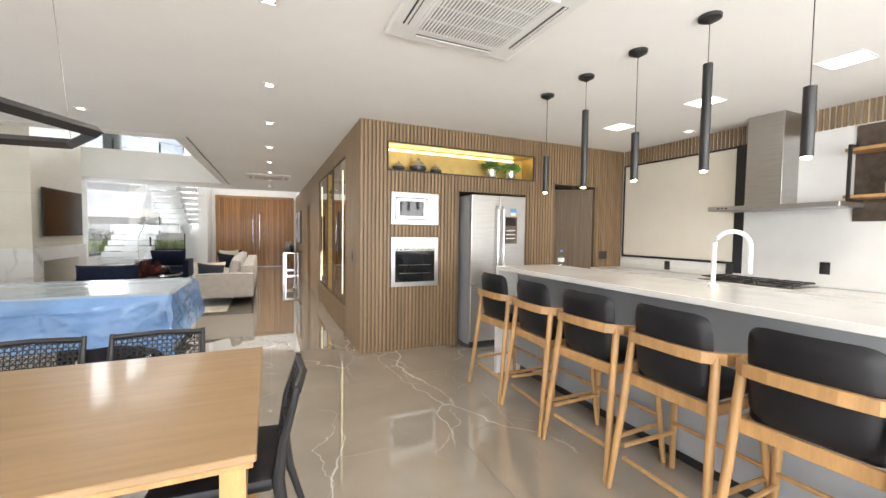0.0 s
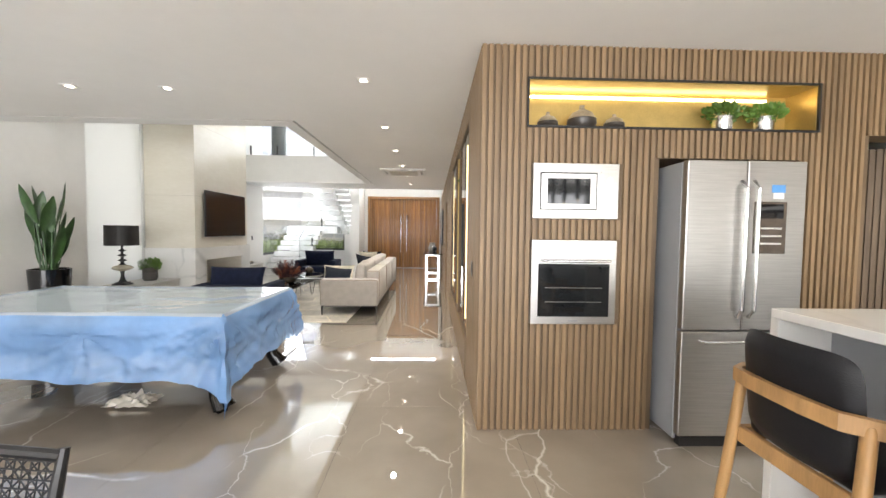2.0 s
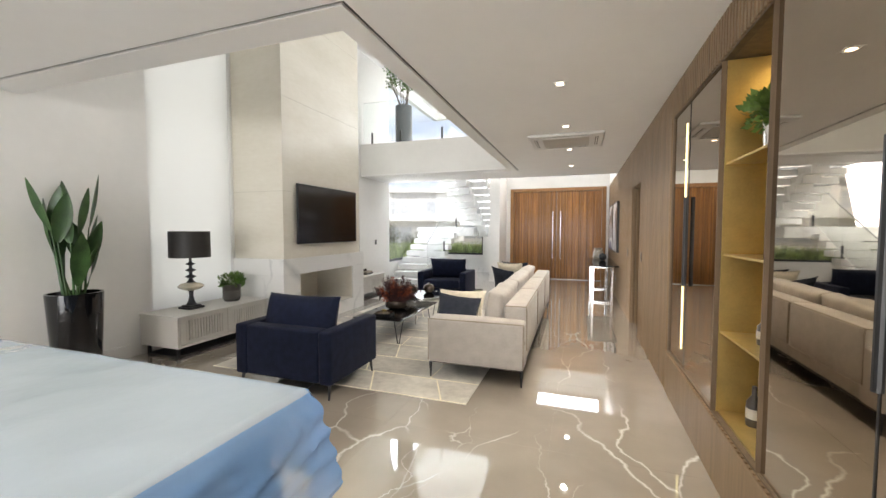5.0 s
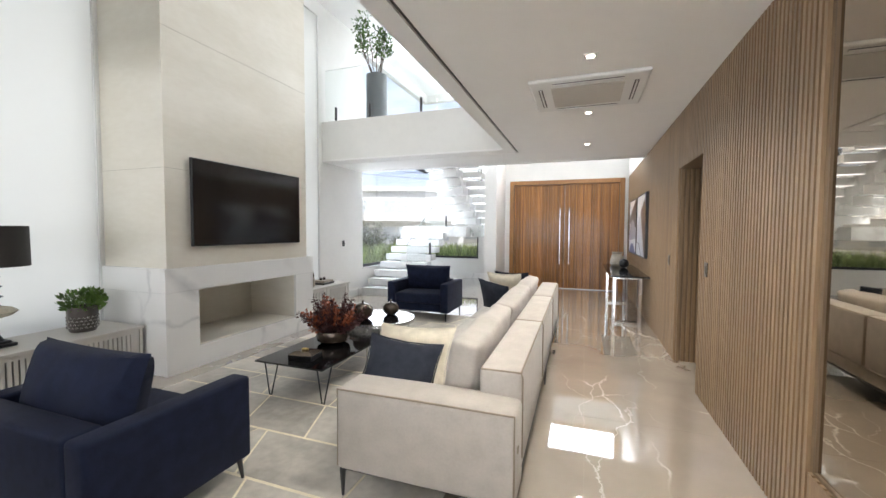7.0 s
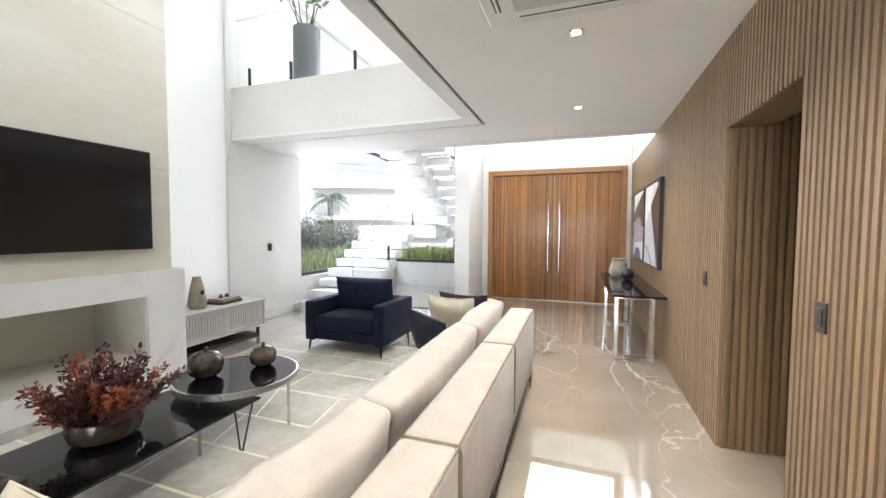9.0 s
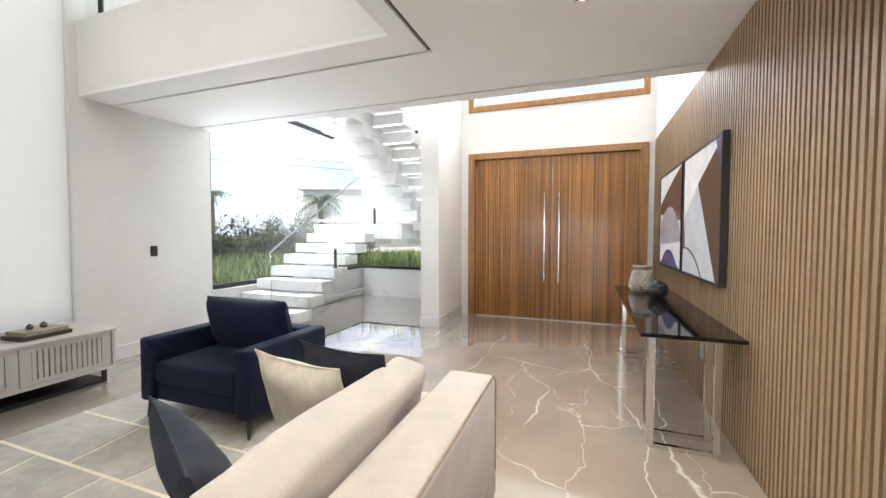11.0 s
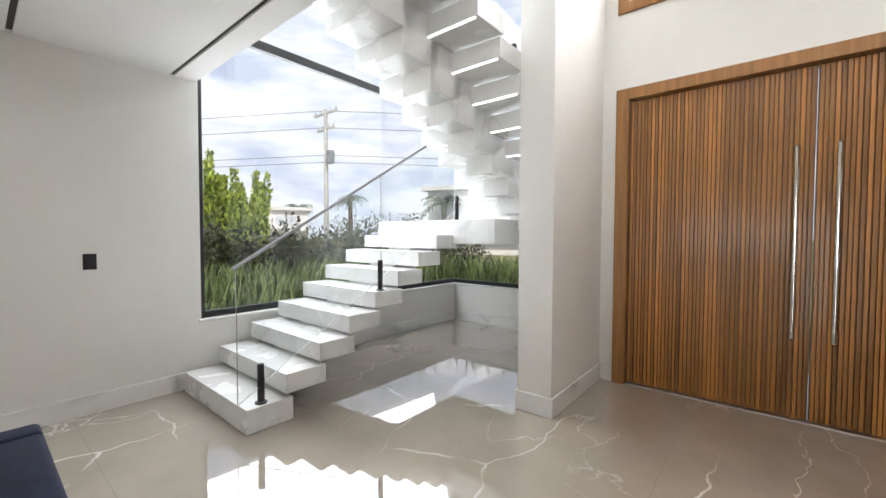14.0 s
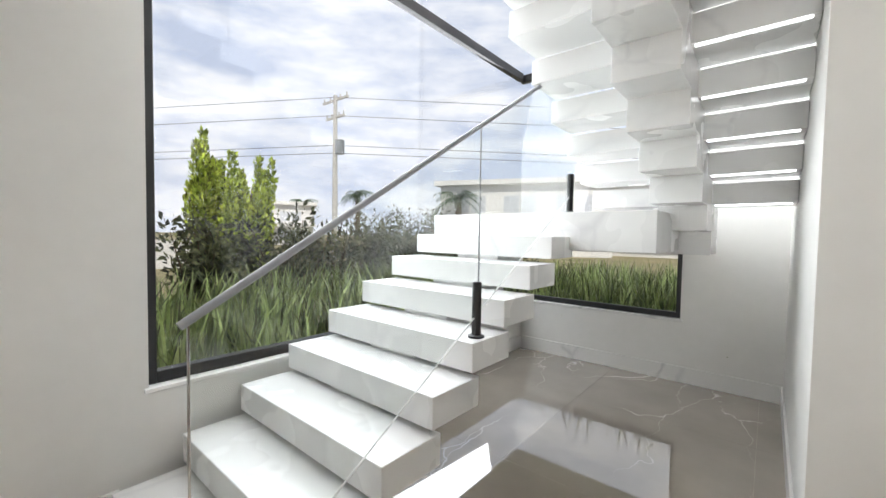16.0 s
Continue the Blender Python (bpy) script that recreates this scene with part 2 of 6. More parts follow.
def tube(bm, points, radius, sides=10, close=True):
    """A round bar through points; radius may be a list."""
    pts = [Vector(p) for p in points]
    rad = radius if isinstance(radius, (list, tuple)) else [radius] * len(pts)
    rings = []
    for i, p in enumerate(pts):
        d = (pts[min(i + 1, len(pts) - 1)] - pts[max(i - 1, 0)]).normalized()
        side = d.cross(Vector((0, 0, 1))) if abs(d.z) < 0.95 else d.cross(Vector((1, 0, 0)))
        side.normalize()
        up = side.cross(d).normalized()
        rings.append([bm.verts.new(p + rad[i] * (math.cos(a) * side + math.sin(a) * up)) for a in [2 * math.pi * k / sides for k in range(sides)]])
    for r0, r1 in zip(rings, rings[1:]):
        for k in range(sides):
            bm.faces.new((r0[k], r0[(k + 1) % sides], r1[(k + 1) % sides], r1[k]))
    if close:
        bm.faces.new(rings[0][::-1])
        bm.faces.new(rings[-1])
    return bm


def lathe(bm, profile, sides=28, at=(0, 0, 0), squash=1.0):
    """Turn a profile of (radius, height) about the upright axis at a point."""
    rings = []
    for r, z in profile:
        rings.append([bm.verts.new((at[0] + max(r, 1e-4) * math.cos(2 * math.pi * k / sides), at[1] + squash * max(r, 1e-4) * math.sin(2 * math.pi * k / sides), at[2] + z)) for k in range(sides)])
    for r0, r1 in zip(rings, rings[1:]):
        for k in range(sides):
            bm.faces.new((r0[k], r0[(k + 1) % sides], r1[(k + 1) % sides], r1[k]))
    bm.faces.new(rings[0][::-1])
    bm.faces.new(rings[-1])
    return bm


def mesh_of(name, bm, mat, smooth=False):
    bmesh.ops.recalc_face_normals(bm, faces=bm.faces)
    me = bpy.data.meshes.new(name)
    bm.to_mesh(me)
    bm.free()
    me.materials.append(mat)
    if smooth:
        me.polygons.foreach_set("use_smooth", [True] * len(me.polygons))
        me.set_sharp_from_angle(angle=radians(40))
    return me


def part(name, bm, mat, parent, label="", smooth=False):
    ob = new(name, mesh_of(name, bm, mat, smooth))
    ob.parent = parent
    if label:
        ob["label"] = label
    return ob


def thing(name, label, category, at=(0, 0, 0), turn=0.0, group="", kind=""):
    ob = new(name)
    ob.matrix_world = pose(*at, 0, 0, turn)
    return tagged(ob, label, category, group, kind)


def structure(name, bm, mat, label="", category="", smooth=False):
    return tagged(new(name, mesh_of(name, bm, mat, smooth)), label, category, "", "structure")


# ---------- large structure ----------
CEIL, TOP = 2.715, 5.6
XL, XR, YB = -4.45, 5.30, -3.5          # left wall, kitchen wall, wall behind the start
XW, YK = 1.18, 4.52                     # slatted corridor wall, slatted kitchen wall
YE, YS = 16.68, 17.93                   # entrance wall, stair back wall
VX0, VX1, VY0, VY1 = XL, -1.0, 6.83, 12.74
SLAB = 3.45

structure("floor", boxes((XL - 0.2, XR + 0.2, YB - 0.2, YS + 0.2, -0.2, -0.012)), M_GROUT, "polished taupe marble-look porcelain floor with pale veins", "floor")

# left wall with the two tall blind windows and the stair window
structure("wall_left", boxes(
    (XL - 0.2, XL, YB, 7.93, 0, TOP), (XL - 0.2, XL, 7.93, 9.12, 0, 0.45), (XL - 0.2, XL, 7.93, 9.12, 5.35, TOP),
    (XL - 0.2, XL, 9.12, 11.24, 0, TOP), (XL - 0.2, XL, 11.24, 12.66, 0, 0.50), (XL - 0.2, XL, 11.24, 12.66, 5.35, TOP),
    (XL - 0.2, XL, 12.66, 14.17, 0, TOP), (XL - 0.2, XL, 14.17, YS + 0.2, 0, 0.585), (XL - 0.2, XL, 14.17, YS + 0.2, 5.4, TOP)), M_PAINT, "smooth warm white painted wall", "wall")
structure("wall_stair_back", boxes((XL, -2.76, YS, YS + 0.2, 0, 0.585), (XL, -2.76, YS, YS + 0.2, 5.4, TOP), (-2.76, -1.72, YS, YS + 0.2, 0, TOP)), M_PAINT, "white painted wall behind the stairs", "wall")
structure("wall_stair_pier", boxes((-2.0, -1.72, 15.58, YS, 0, TOP)), M_PAINT, "white painted pier between stairs and front door", "wall")
structure("wall_entrance", boxes(
    (-1.72, -1.595, YE, YE + 0.25, 0, TOP), (1.11, XW + 0.3, YE, YE + 0.25, 0, TOP), (-1.595, 1.11, YE, YE + 0.25, 2.70, 3.385), (-1.595, 1.11, YE, YE + 0.25, 5.25, TOP)), M_PAINT, "warm white painted entrance wall", "wall")
structure("wall_corridor", boxes(
    (XW + 0.016, XW + 0.26, YK + 0.2, 5.50, 0, CEIL), (XW + 0.016, XW + 0.5, 5.50, 8.66, 0, 0.37), (XW + 0.016, XW + 0.5, 5.50, 8.66, 2.46, CEIL), (XW + 0.42, XW + 0.5, 5.50, 8.66, 0.37, 2.46),
    (XW + 0.016, XW + 0.26, 8.66, 10.56, 0, CEIL), (XW + 0.016, XW + 0.26, 10.56, 11.45, 2.12, CEIL), (XW + 0.016, XW + 0.26, 11.45, YE, 0, CEIL)), M_WOODBACK2, "taupe oak slatted corridor wall", "wall")
structure("wall_corridor_upper", boxes((XW + 0.004, XW + 0.26, 14.15, YE, CEIL, TOP)), M_PAINT, "white painted wall over the slats", "wall")
structure("wall_passage", boxes((XW + 0.26, 2.7, 11.47, 11.62, 0, 2.4), (XW + 0.26, 2.7, 10.35, 10.5, 0, 2.4), (2.7, 2.85, 10.35, 11.62, 0, 2.4), (XW + 0.26, 2.85, 10.35, 11.62, 2.3, 2.45)), M_WOODBACK, "darkened oak passage beyond the opening", "wall")
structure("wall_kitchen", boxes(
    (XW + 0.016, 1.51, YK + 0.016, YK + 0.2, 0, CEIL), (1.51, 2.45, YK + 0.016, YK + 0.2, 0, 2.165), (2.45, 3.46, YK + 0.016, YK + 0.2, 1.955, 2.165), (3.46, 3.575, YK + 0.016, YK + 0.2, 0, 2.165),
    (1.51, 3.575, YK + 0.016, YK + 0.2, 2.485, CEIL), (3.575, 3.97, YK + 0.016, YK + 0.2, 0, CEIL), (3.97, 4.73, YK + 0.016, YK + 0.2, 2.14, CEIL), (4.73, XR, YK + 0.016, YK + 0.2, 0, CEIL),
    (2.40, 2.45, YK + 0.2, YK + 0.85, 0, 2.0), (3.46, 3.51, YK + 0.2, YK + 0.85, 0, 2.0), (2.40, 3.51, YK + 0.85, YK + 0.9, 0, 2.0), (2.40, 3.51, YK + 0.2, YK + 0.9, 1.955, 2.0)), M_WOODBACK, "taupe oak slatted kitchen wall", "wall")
structure("wall_utility", boxes((3.6, 3.7, YK + 0.2, 7.0, 0, CEIL), (XR, XR + 0.15, YK + 0.2, 7.0, 0, CEIL), (3.6, XR + 0.15, 7.0, 7.15, 0, CEIL)), M_PAINT, "white utility room wall beyond the door", "wall")
structure("wall_kitchen_right", boxes((XR, XR + 0.2, YB, YK + 0.2, 0, CEIL)), M_PAINT, "white kitchen wall", "wall")
structure("wall_behind", boxes((XL, -4.1, YB - 0.2, YB, 0, CEIL), (5.1, XR, YB - 0.2, YB, 0, CEIL), (-4.1, 5.1, YB - 0.2, YB, 2.5, CEIL)), M_PAINT, "white wall round the patio opening", "wall")

# ceiling with a shadow gap round the double-height space
G = 0.034
structure("ceiling", boxes(
    (XL, XR, YB, 6.555, CEIL, CEIL + 0.03), (-0.81, XR, 6.555, 13.06, CEIL, CEIL + 0.03), (XL, XR, 13.06, 13.95, CEIL, CEIL + 0.03),
    (XL, -0.81 - G, 6.555 + G, VY0, CEIL, CEIL + 0.03), (VX1, -0.81 - G, VY0, VY1, CEIL, CEIL + 0.03), (XL, -0.81 - G, VY1, 13.06 - G, CEIL, CEIL + 0.03), (XL, XR, 13.95 + G, 14.15, CEIL, CEIL + 0.03)), M_CEIL, "smooth white plaster ceiling with shadow gap", "ceiling")
structure("ceiling_groove", boxes((-0.81 - G, -0.81, 6.555, 13.06, CEIL + 0.02, CEIL + 0.028), (XL, -0.81 - G, 6.555, 6.555 + G, CEIL + 0.02, CEIL + 0.028), (XL, -0.81 - G, 13.06 - G, 13.06, CEIL + 0.02, CEIL + 0.028), (XL, XR, 13.95, 13.95 + G, CEIL + 0.02, CEIL + 0.028)), M_GROOVE, "dark shadow gap in the ceiling", "trim")
structure("upper_floor_slab", boxes((XL, XR + 0.2, YB - 0.2, VY0, CEIL + 0.03, SLAB), (VX1, XR, VY0, VY1, CEIL + 0.03, SLAB), (XL, XR, VY1, 14.15, CEIL + 0.03, SLAB)), M_PAINT, "white painted upper floor edge", "floor slab")
structure("wall_upper", boxes((XL, 2.2, VY0 - 0.4, VY0 - 0.2, SLAB, TOP), (2.2, 2.4, VY0 - 0.4, 14.15, SLAB, TOP), (XW + 0.26, 2.4, 14.15, 14.3, SLAB, TOP)), M_PAINT, "white painted upper storey wall", "wall")
structure("roof", boxes((XL - 0.4, XR + 0.4, YB - 0.3, YS + 0.5, TOP, TOP + 0.25)), M_CEIL, "white upper ceiling and roof", "ceiling")

# skirting
structure("baseboard", boxes(
    (XL, XL + 0.015, 12.66, 14.05, 0, 0.15), (XL, XL + 0.015, YB, 7.7, 0, 0.15), (XL, XL + 0.015, 15.0, YS, 0, 0.15), (XL + 0.015, -2.0, YS - 0.015, YS, 0, 0.15), (-2.015, -2.0, 15.565, YS - 0.015, 0, 0.15),
    (-2.0, -1.705, 15.565, 15.58, 0, 0.15), (-1.72, -1.705, 15.58, YE, 0, 0.15), (-1.705, -1.6, YE - 0.015, YE, 0, 0.15), bevel=0.002), M_STONE, "pale stone skirting board", "baseboard")

# ---------- more materials ----------
M_NAVY = material("navy_upholstery", (0.008, 0.012, 0.032), 0.8, vary=0.25, scale=14, bump=0.25, bump_scale=420, sheen=0.03, spec=0.2)
M_CREAM = material("cream_linen_upholstery", (0.42, 0.385, 0.343), 0.8, vary=0.08, scale=9, bump=0.3, bump_scale=380, sheen=0.2)
M_SEAM = material("beige_piping", (0.25, 0.205, 0.155), 0.8)
M_PIPE = material("brown_cushion_piping", (0.15, 0.115, 0.08), 0.8)
M_CHARCOAL = material("charcoal_cushion_cloth", (0.022, 0.026, 0.038), 0.85, vary=0.2, scale=20, bump=0.3, bump_scale=300, sheen=0.05, spec=0.2)
M_IVORY = material("ivory_cushion_cloth", (0.66, 0.60, 0.48), 0.8, vary=0.1, scale=16, bump=0.3, bump_scale=260)
M_LEATHER = material("black_leather", (0.008, 0.008, 0.010), 0.42, vary=0.2, scale=10, bump=0.22, bump_scale=240, spec=0.28)
M_OAK = material("honey_oak", (0.40, 0.228, 0.09), 0.42, vary=0.2, scale=3, stretch=(6, 6, 1), bump=0.08, bump_scale=50, spread=0.08)
M_TABLEWOOD = material("satin_brown_table_top", (0.31, 0.195, 0.092), 0.34, vary=0.12, scale=3, stretch=(0.6, 9, 6), bump=0.04, bump_scale=40, coat=0.35)
M_QUARTZ = marble("white_quartz_worktop", (0.76, 0.745, 0.71), (0.80, 0.79, 0.76), (0.71, 0.70, 0.68), 0.16, 0.6, 0.04, 2.0)
M_GREYLAC = material("blue_grey_lacquer", (0.33, 0.345, 0.365), 0.4, vary=0.04, scale=3)
M_BLACKGLASS = material("black_gloss_glass", (0.006, 0.006, 0.007), 0.04, vary=0.1)
M_SCREEN = material("television_screen", (0.010, 0.009, 0.010), 0.12, vary=0.1)
M_DARKGLASS = material("dark_oven_glass", (0.012, 0.013, 0.014), 0.06)
M_CABWHITE = material("greige_lacquer", (0.55, 0.53, 0.49), 0.4, vary=0.03, scale=3)
M_MIRROR = material("smoked_bronze_mirror", (0.44, 0.385, 0.31), 0.02, 1.0, vary=0.02)
M_GOLD = material("gold_lit_backing", (0.55, 0.40, 0.14), 0.3, 0.6, vary=0.1, scale=8)
M_RUG = material("woven_greige_rug", (0.53, 0.497, 0.437), 0.9, vary=0.26, scale=1.6, bump=0.5, bump_scale=350, spread=0.12, second=(0.66, 0.62, 0.55))
M_RUGLINE = material("cream_rug_line", (0.84, 0.77, 0.60), 0.9, vary=0.1, bump=0.4, bump_scale=350)
M_LED = emitter("warm_led_strip", (1.0, 0.80, 0.42), 9.0)
M_LEDW = emitter("white_led_strip", (1.0, 0.85, 0.46), 1.9)
# glow for the stair slits, in place of daylight coming through them
M_SLITGLOW = emitter("slit_daylight_glow", (0.95, 0.97, 1.0), 3.0)
M_LAMP = emitter("downlight_lens", (1.0, 0.88, 0.70), 9.0)
M_PANEL = emitter("ceiling_light_diffuser", (1.0, 0.95, 0.82), 5.0)
M_BULB = emitter("pendant_bulb", (1.0, 0.82, 0.52), 12.0)
M_LEAF = material("glossy_green_leaf", (0.035, 0.085, 0.022), 0.4, vary=0.4, scale=8, spread=0.25)
M_LEAFLIGHT = material("fresh_green_leaf", (0.10, 0.19, 0.03), 0.5, vary=0.35, scale=9, spread=0.3)
M_DRIED = material("dried_burgundy_leaf", (0.075, 0.022, 0.022), 0.7, vary=0.4, scale=30)
M_DRIED2 = material("dried_copper_leaf", (0.33, 0.085, 0.035), 0.7, vary=0.3, scale=30)
M_CLAY = material("dark_glazed_pottery", (0.05, 0.042, 0.036), 0.3, vary=0.35, scale=12, bump=0.15)
M_BRONZE = material("aged_bronze_glaze", (0.12, 0.095, 0.075), 0.22, 0.6, vary=0.35, scale=14)
M_STONEWARE = material("mottled_stoneware", (0.33, 0.28, 0.21), 0.5, vary=0.35, scale=10, bump=0.2)
M_SILVER = material("silver_pot", (0.65, 0.64, 0.62), 0.25, 0.9, vary=0.06)
M_ONYX = material("pale_onyx", (0.55, 0.50, 0.38), 0.25, vary=0.2, scale=9)
M_SHADE = material("black_lampshade_cloth", (0.016, 0.014, 0.013), 0.55, bump=0.2, bump_scale=300)
M_BARK = material("brown_bark", (0.10, 0.07, 0.045), 0.9, vary=0.3, scale=10)
M_PAPER = material("book_pages", (0.62, 0.58, 0.50), 0.8)
M_CLOTHBLUE = material("pool_table_cloth", (0.30, 0.32, 0.30), 0.85, vary=0.1)
M_WHITEGLASS = material("white_back_painted_glass", (0.74, 0.70, 0.61), 0.12, vary=0.02)
M_GREYPOT = material("slate_grey_planter", (0.13, 0.145, 0.16), 0.45, vary=0.08)
M_PALEARC = material("art_pale_grey", (0.50, 0.52, 0.55), 0.3)
M_ARTWHITE = material("art_white", (0.76, 0.76, 0.75), 0.3)
M_ARTBROWN = material("art_brown", (0.075, 0.045, 0.032), 0.3)
M_ARTGREY = material("art_lilac_grey", (0.33, 0.32, 0.36), 0.3)
M_ARTBLUE = material("art_blue", (0.06, 0.07, 0.19), 0.3)

# thin crumpled film
M_FILM = bpy.data.materials.new("pale_blue_plastic_film")
M_FILM.use_nodes = True
_f = M_FILM.node_tree
_p = _f.nodes["Principled BSDF"]
_p.inputs["Base Color"].default_value = (0.25, 0.46, 0.84, 1)
_p.inputs["Roughness"].default_value = 0.14
_g, _n, _n2 = _f.nodes.new("ShaderNodeNewGeometry"), _f.nodes.new("ShaderNodeTexNoise"), _f.nodes.new("ShaderNodeTexNoise")
_w, _wa = _f.nodes.new("ShaderNodeTexNoise"), _f.nodes.new("ShaderNodeVectorMath")
_w.inputs["Scale"].default_value = 3.0
_wa.operation = "MULTIPLY_ADD"
_wa.inputs[1].default_value = (0.25, 0.25, 0.25)
_f.links.new(_g.outputs["Position"], _w.inputs["Vector"])
_f.links.new(_w.outputs["Color"], _wa.inputs[0])
_f.links.new(_g.outputs["Position"], _wa.inputs[2])
_f.links.new(_wa.outputs[0], _n.inputs["Vector"])
_f.links.new(_g.outputs["Position"], _n2.inputs["Vector"])
_n.inputs["Scale"].default_value, _n.inputs["Detail"].default_value = 9.0, 2.5
_n2.inputs["Scale"].default_value, _n2.inputs["Detail"].default_value = 1.3, 2
_bp = _f.nodes.new("ShaderNodeBump")
_bp.inputs["Strength"].default_value, _bp.inputs["Distance"].default_value = 0.6, 0.014
_f.links.new(_n.outputs[0], _bp.inputs["Height"])
_f.links.new(_bp.outputs[0], _p.inputs["Normal"])
_t, _m = _f.nodes.new("ShaderNodeBsdfTransparent"), _f.nodes.new("ShaderNodeMixShader")
_r = _f.nodes.new("ShaderNodeMapRange")
_r.inputs[1].default_value, _r.inputs[2].default_value = 0.35, 0.62
_r.inputs[3].default_value, _r.inputs[4].default_value = 0.48, 0.74
_f.links.new(_n2.outputs[0], _r.inputs[0])
_f.links.new(_r.outputs[0], _m.inputs[0])
_f.links.new(_t.outputs[0], _m.inputs[1])
_f.links.new(_p.outputs[0], _m.inputs[2])
_f.links.new(_m.outputs[0], _f.nodes["Material Output"].inputs[0])
# taut top of the same film, its pale sheen put into the base colour
M_FILMTOP = M_FILM.copy()
M_FILMTOP.name = "taut_plastic_film"
for _q in M_FILMTOP.node_tree.nodes:
    if _q.bl_idname == "ShaderNodeBump":
        _q.inputs["Strength"].default_value, _q.inputs["Distance"].default_value = 0.10, 0.02
    if _q.bl_idname == "ShaderNodeMapRange":
        _q.inputs[3].default_value, _q.inputs[4].default_value = 0.50, 0.57
    if _q.bl_idname == "ShaderNodeBsdfPrincipled":
        _q.inputs["Base Color"].default_value = (0.56, 0.66, 0.78, 1)


# ---------- soft shapes ----------
def soft_box(bm, x0, x1, y0, y1, z0, z1, r=0.04, seg=3, crown=0.0):
    """Upholstered block with rounded edges; crown swells the top."""
    n0 = len(bm.verts)
    box(bm, x0, x1, y0, y1, z0, z1, bevel=r, seg=seg)
    if crown:
        bm.verts.ensure_lookup_table()
        fs = [f for f in bm.faces if f.normal.z > 0.9 and f.calc_center_median().z > z1 - 0.002 and x0 < f.calc_center_median().x < x1 and y0 < f.calc_center_median().y < y1]
        bmesh.ops.subdivide_edges(bm, edges=list({e for f in fs for e in f.edges}), cuts=6, use_grid_fill=True)
        for v in bm.verts:
            if v.co.z > z1 - 0.003 and x0 <= v.co.x <= x1 and y0 <= v.co.y <= y1:
                u, w = (v.co.x - x0) / (x1 - x0), (v.co.y - y0) / (y1 - y0)
                v.co.z += crown * math.sin(math.pi * u) * math.sin(math.pi * w)
    return bm


def pillow(w, h, d, pinch=0.16, n=14, seed=0, full=0.45):
    """A stuffed cushion standing in the xz plane, centred, with pulled-in sides and pointed corners."""
    bm = bmesh.new()
    grid = {}
    for s in (1, -1):
        for i in range(n + 1):
            for j in range(n + 1):
                u, v = 2 * i / n - 1, 2 * j / n - 1
                edge = i in (0, n) or j in (0, n)
                if s == -1 and edge:
                    grid[s, i, j] = grid[1, i, j]
                    continue
                t = (1 - u ** 2) ** full * (1 - v ** 2) ** full
                x = w / 2 * u * (1 - pinch * (1 - abs(v) ** 2) * abs(u) ** 3 * 0.6)
                z = h / 2 * v * (1 - pinch * (1 - abs(u) ** 2) * abs(v) ** 3 * 0.6)
                wob = 0.012 * noise.noise((u * 2 + seed, v * 2, s))
                grid[s, i, j] = bm.verts.new((x, s * (d / 2 * t + wob * t), z))
    for s in (1, -1):
        for i in range(n):
            for j in range(n):
                q = [grid[s, i, j], grid[s, i + 1, j], grid[s, i + 1, j + 1], grid[s, i, j + 1]]
                bm.faces.new(q if s == -1 else q[::-1])
    return bm


def leg_taper(bm, x, y, z1, w0=0.018, w1=0.032, dx=0.0, dy=0.0):
    tube(bm, [(x + dx, y + dy, 0), (x, y, z1)], [w0 / 2, w1 / 2], 8)
    return bm


def leaf_mesh(length, width, fold=0.25, droop=0.3, n=6):
    bm = bmesh.new()
    rows = []
    for i in range(n + 1):
        t = i / n
        w = width / 2 * math.sin(math.pi * min(0.98, 0.06 + 0.94 * t)) ** 0.8
        z, y = length * t * (1 - droop * t * 0.3), droop * length * t * t * 0.6
        rows.append((bm.verts.new((-w, y + fold * w, z)), bm.verts.new((0, y, z)), bm.verts.new((w, y + fold * w, z))))
    for a, b in zip(rows, rows[1:]):
        bm.faces.new((a[0], a[1], b[1], b[0]))
        bm.faces.new((a[1], a[2], b[2], b[1]))
    return bm


def scatter_leaves(bm, centre, spread, count, size, seed, up=0.4):
    """Many small leaf blades round a centre, joined into one crown."""
    rnd = random.Random(seed)
    for _ in range(count):
        d = Vector((rnd.gauss(0, 1), rnd.gauss(0, 1), rnd.gauss(0, 1))).normalized()
        p = Vector(centre) + Vector((d.x * spread[0], d.y * spread[1], d.z * spread[2])) * rnd.random() ** 0.4
        a = Vector((d.x + rnd.uniform(-0.5, 0.5), d.y + rnd.uniform(-0.5, 0.5), d.z + up)).normalized()
        b = a.cross(Vector((rnd.random(), rnd.random(), rnd.random()))).normalized()
        s = size * rnd.uniform(0.6, 1.3)
        vs = [bm.verts.new(p + q) for q in (-b * s * 0.25, a * s * 0.5 - b * s * 0.3, a * s, a * s * 0.5 + b * s * 0.3)]
        bm.faces.new(vs)
    return bm


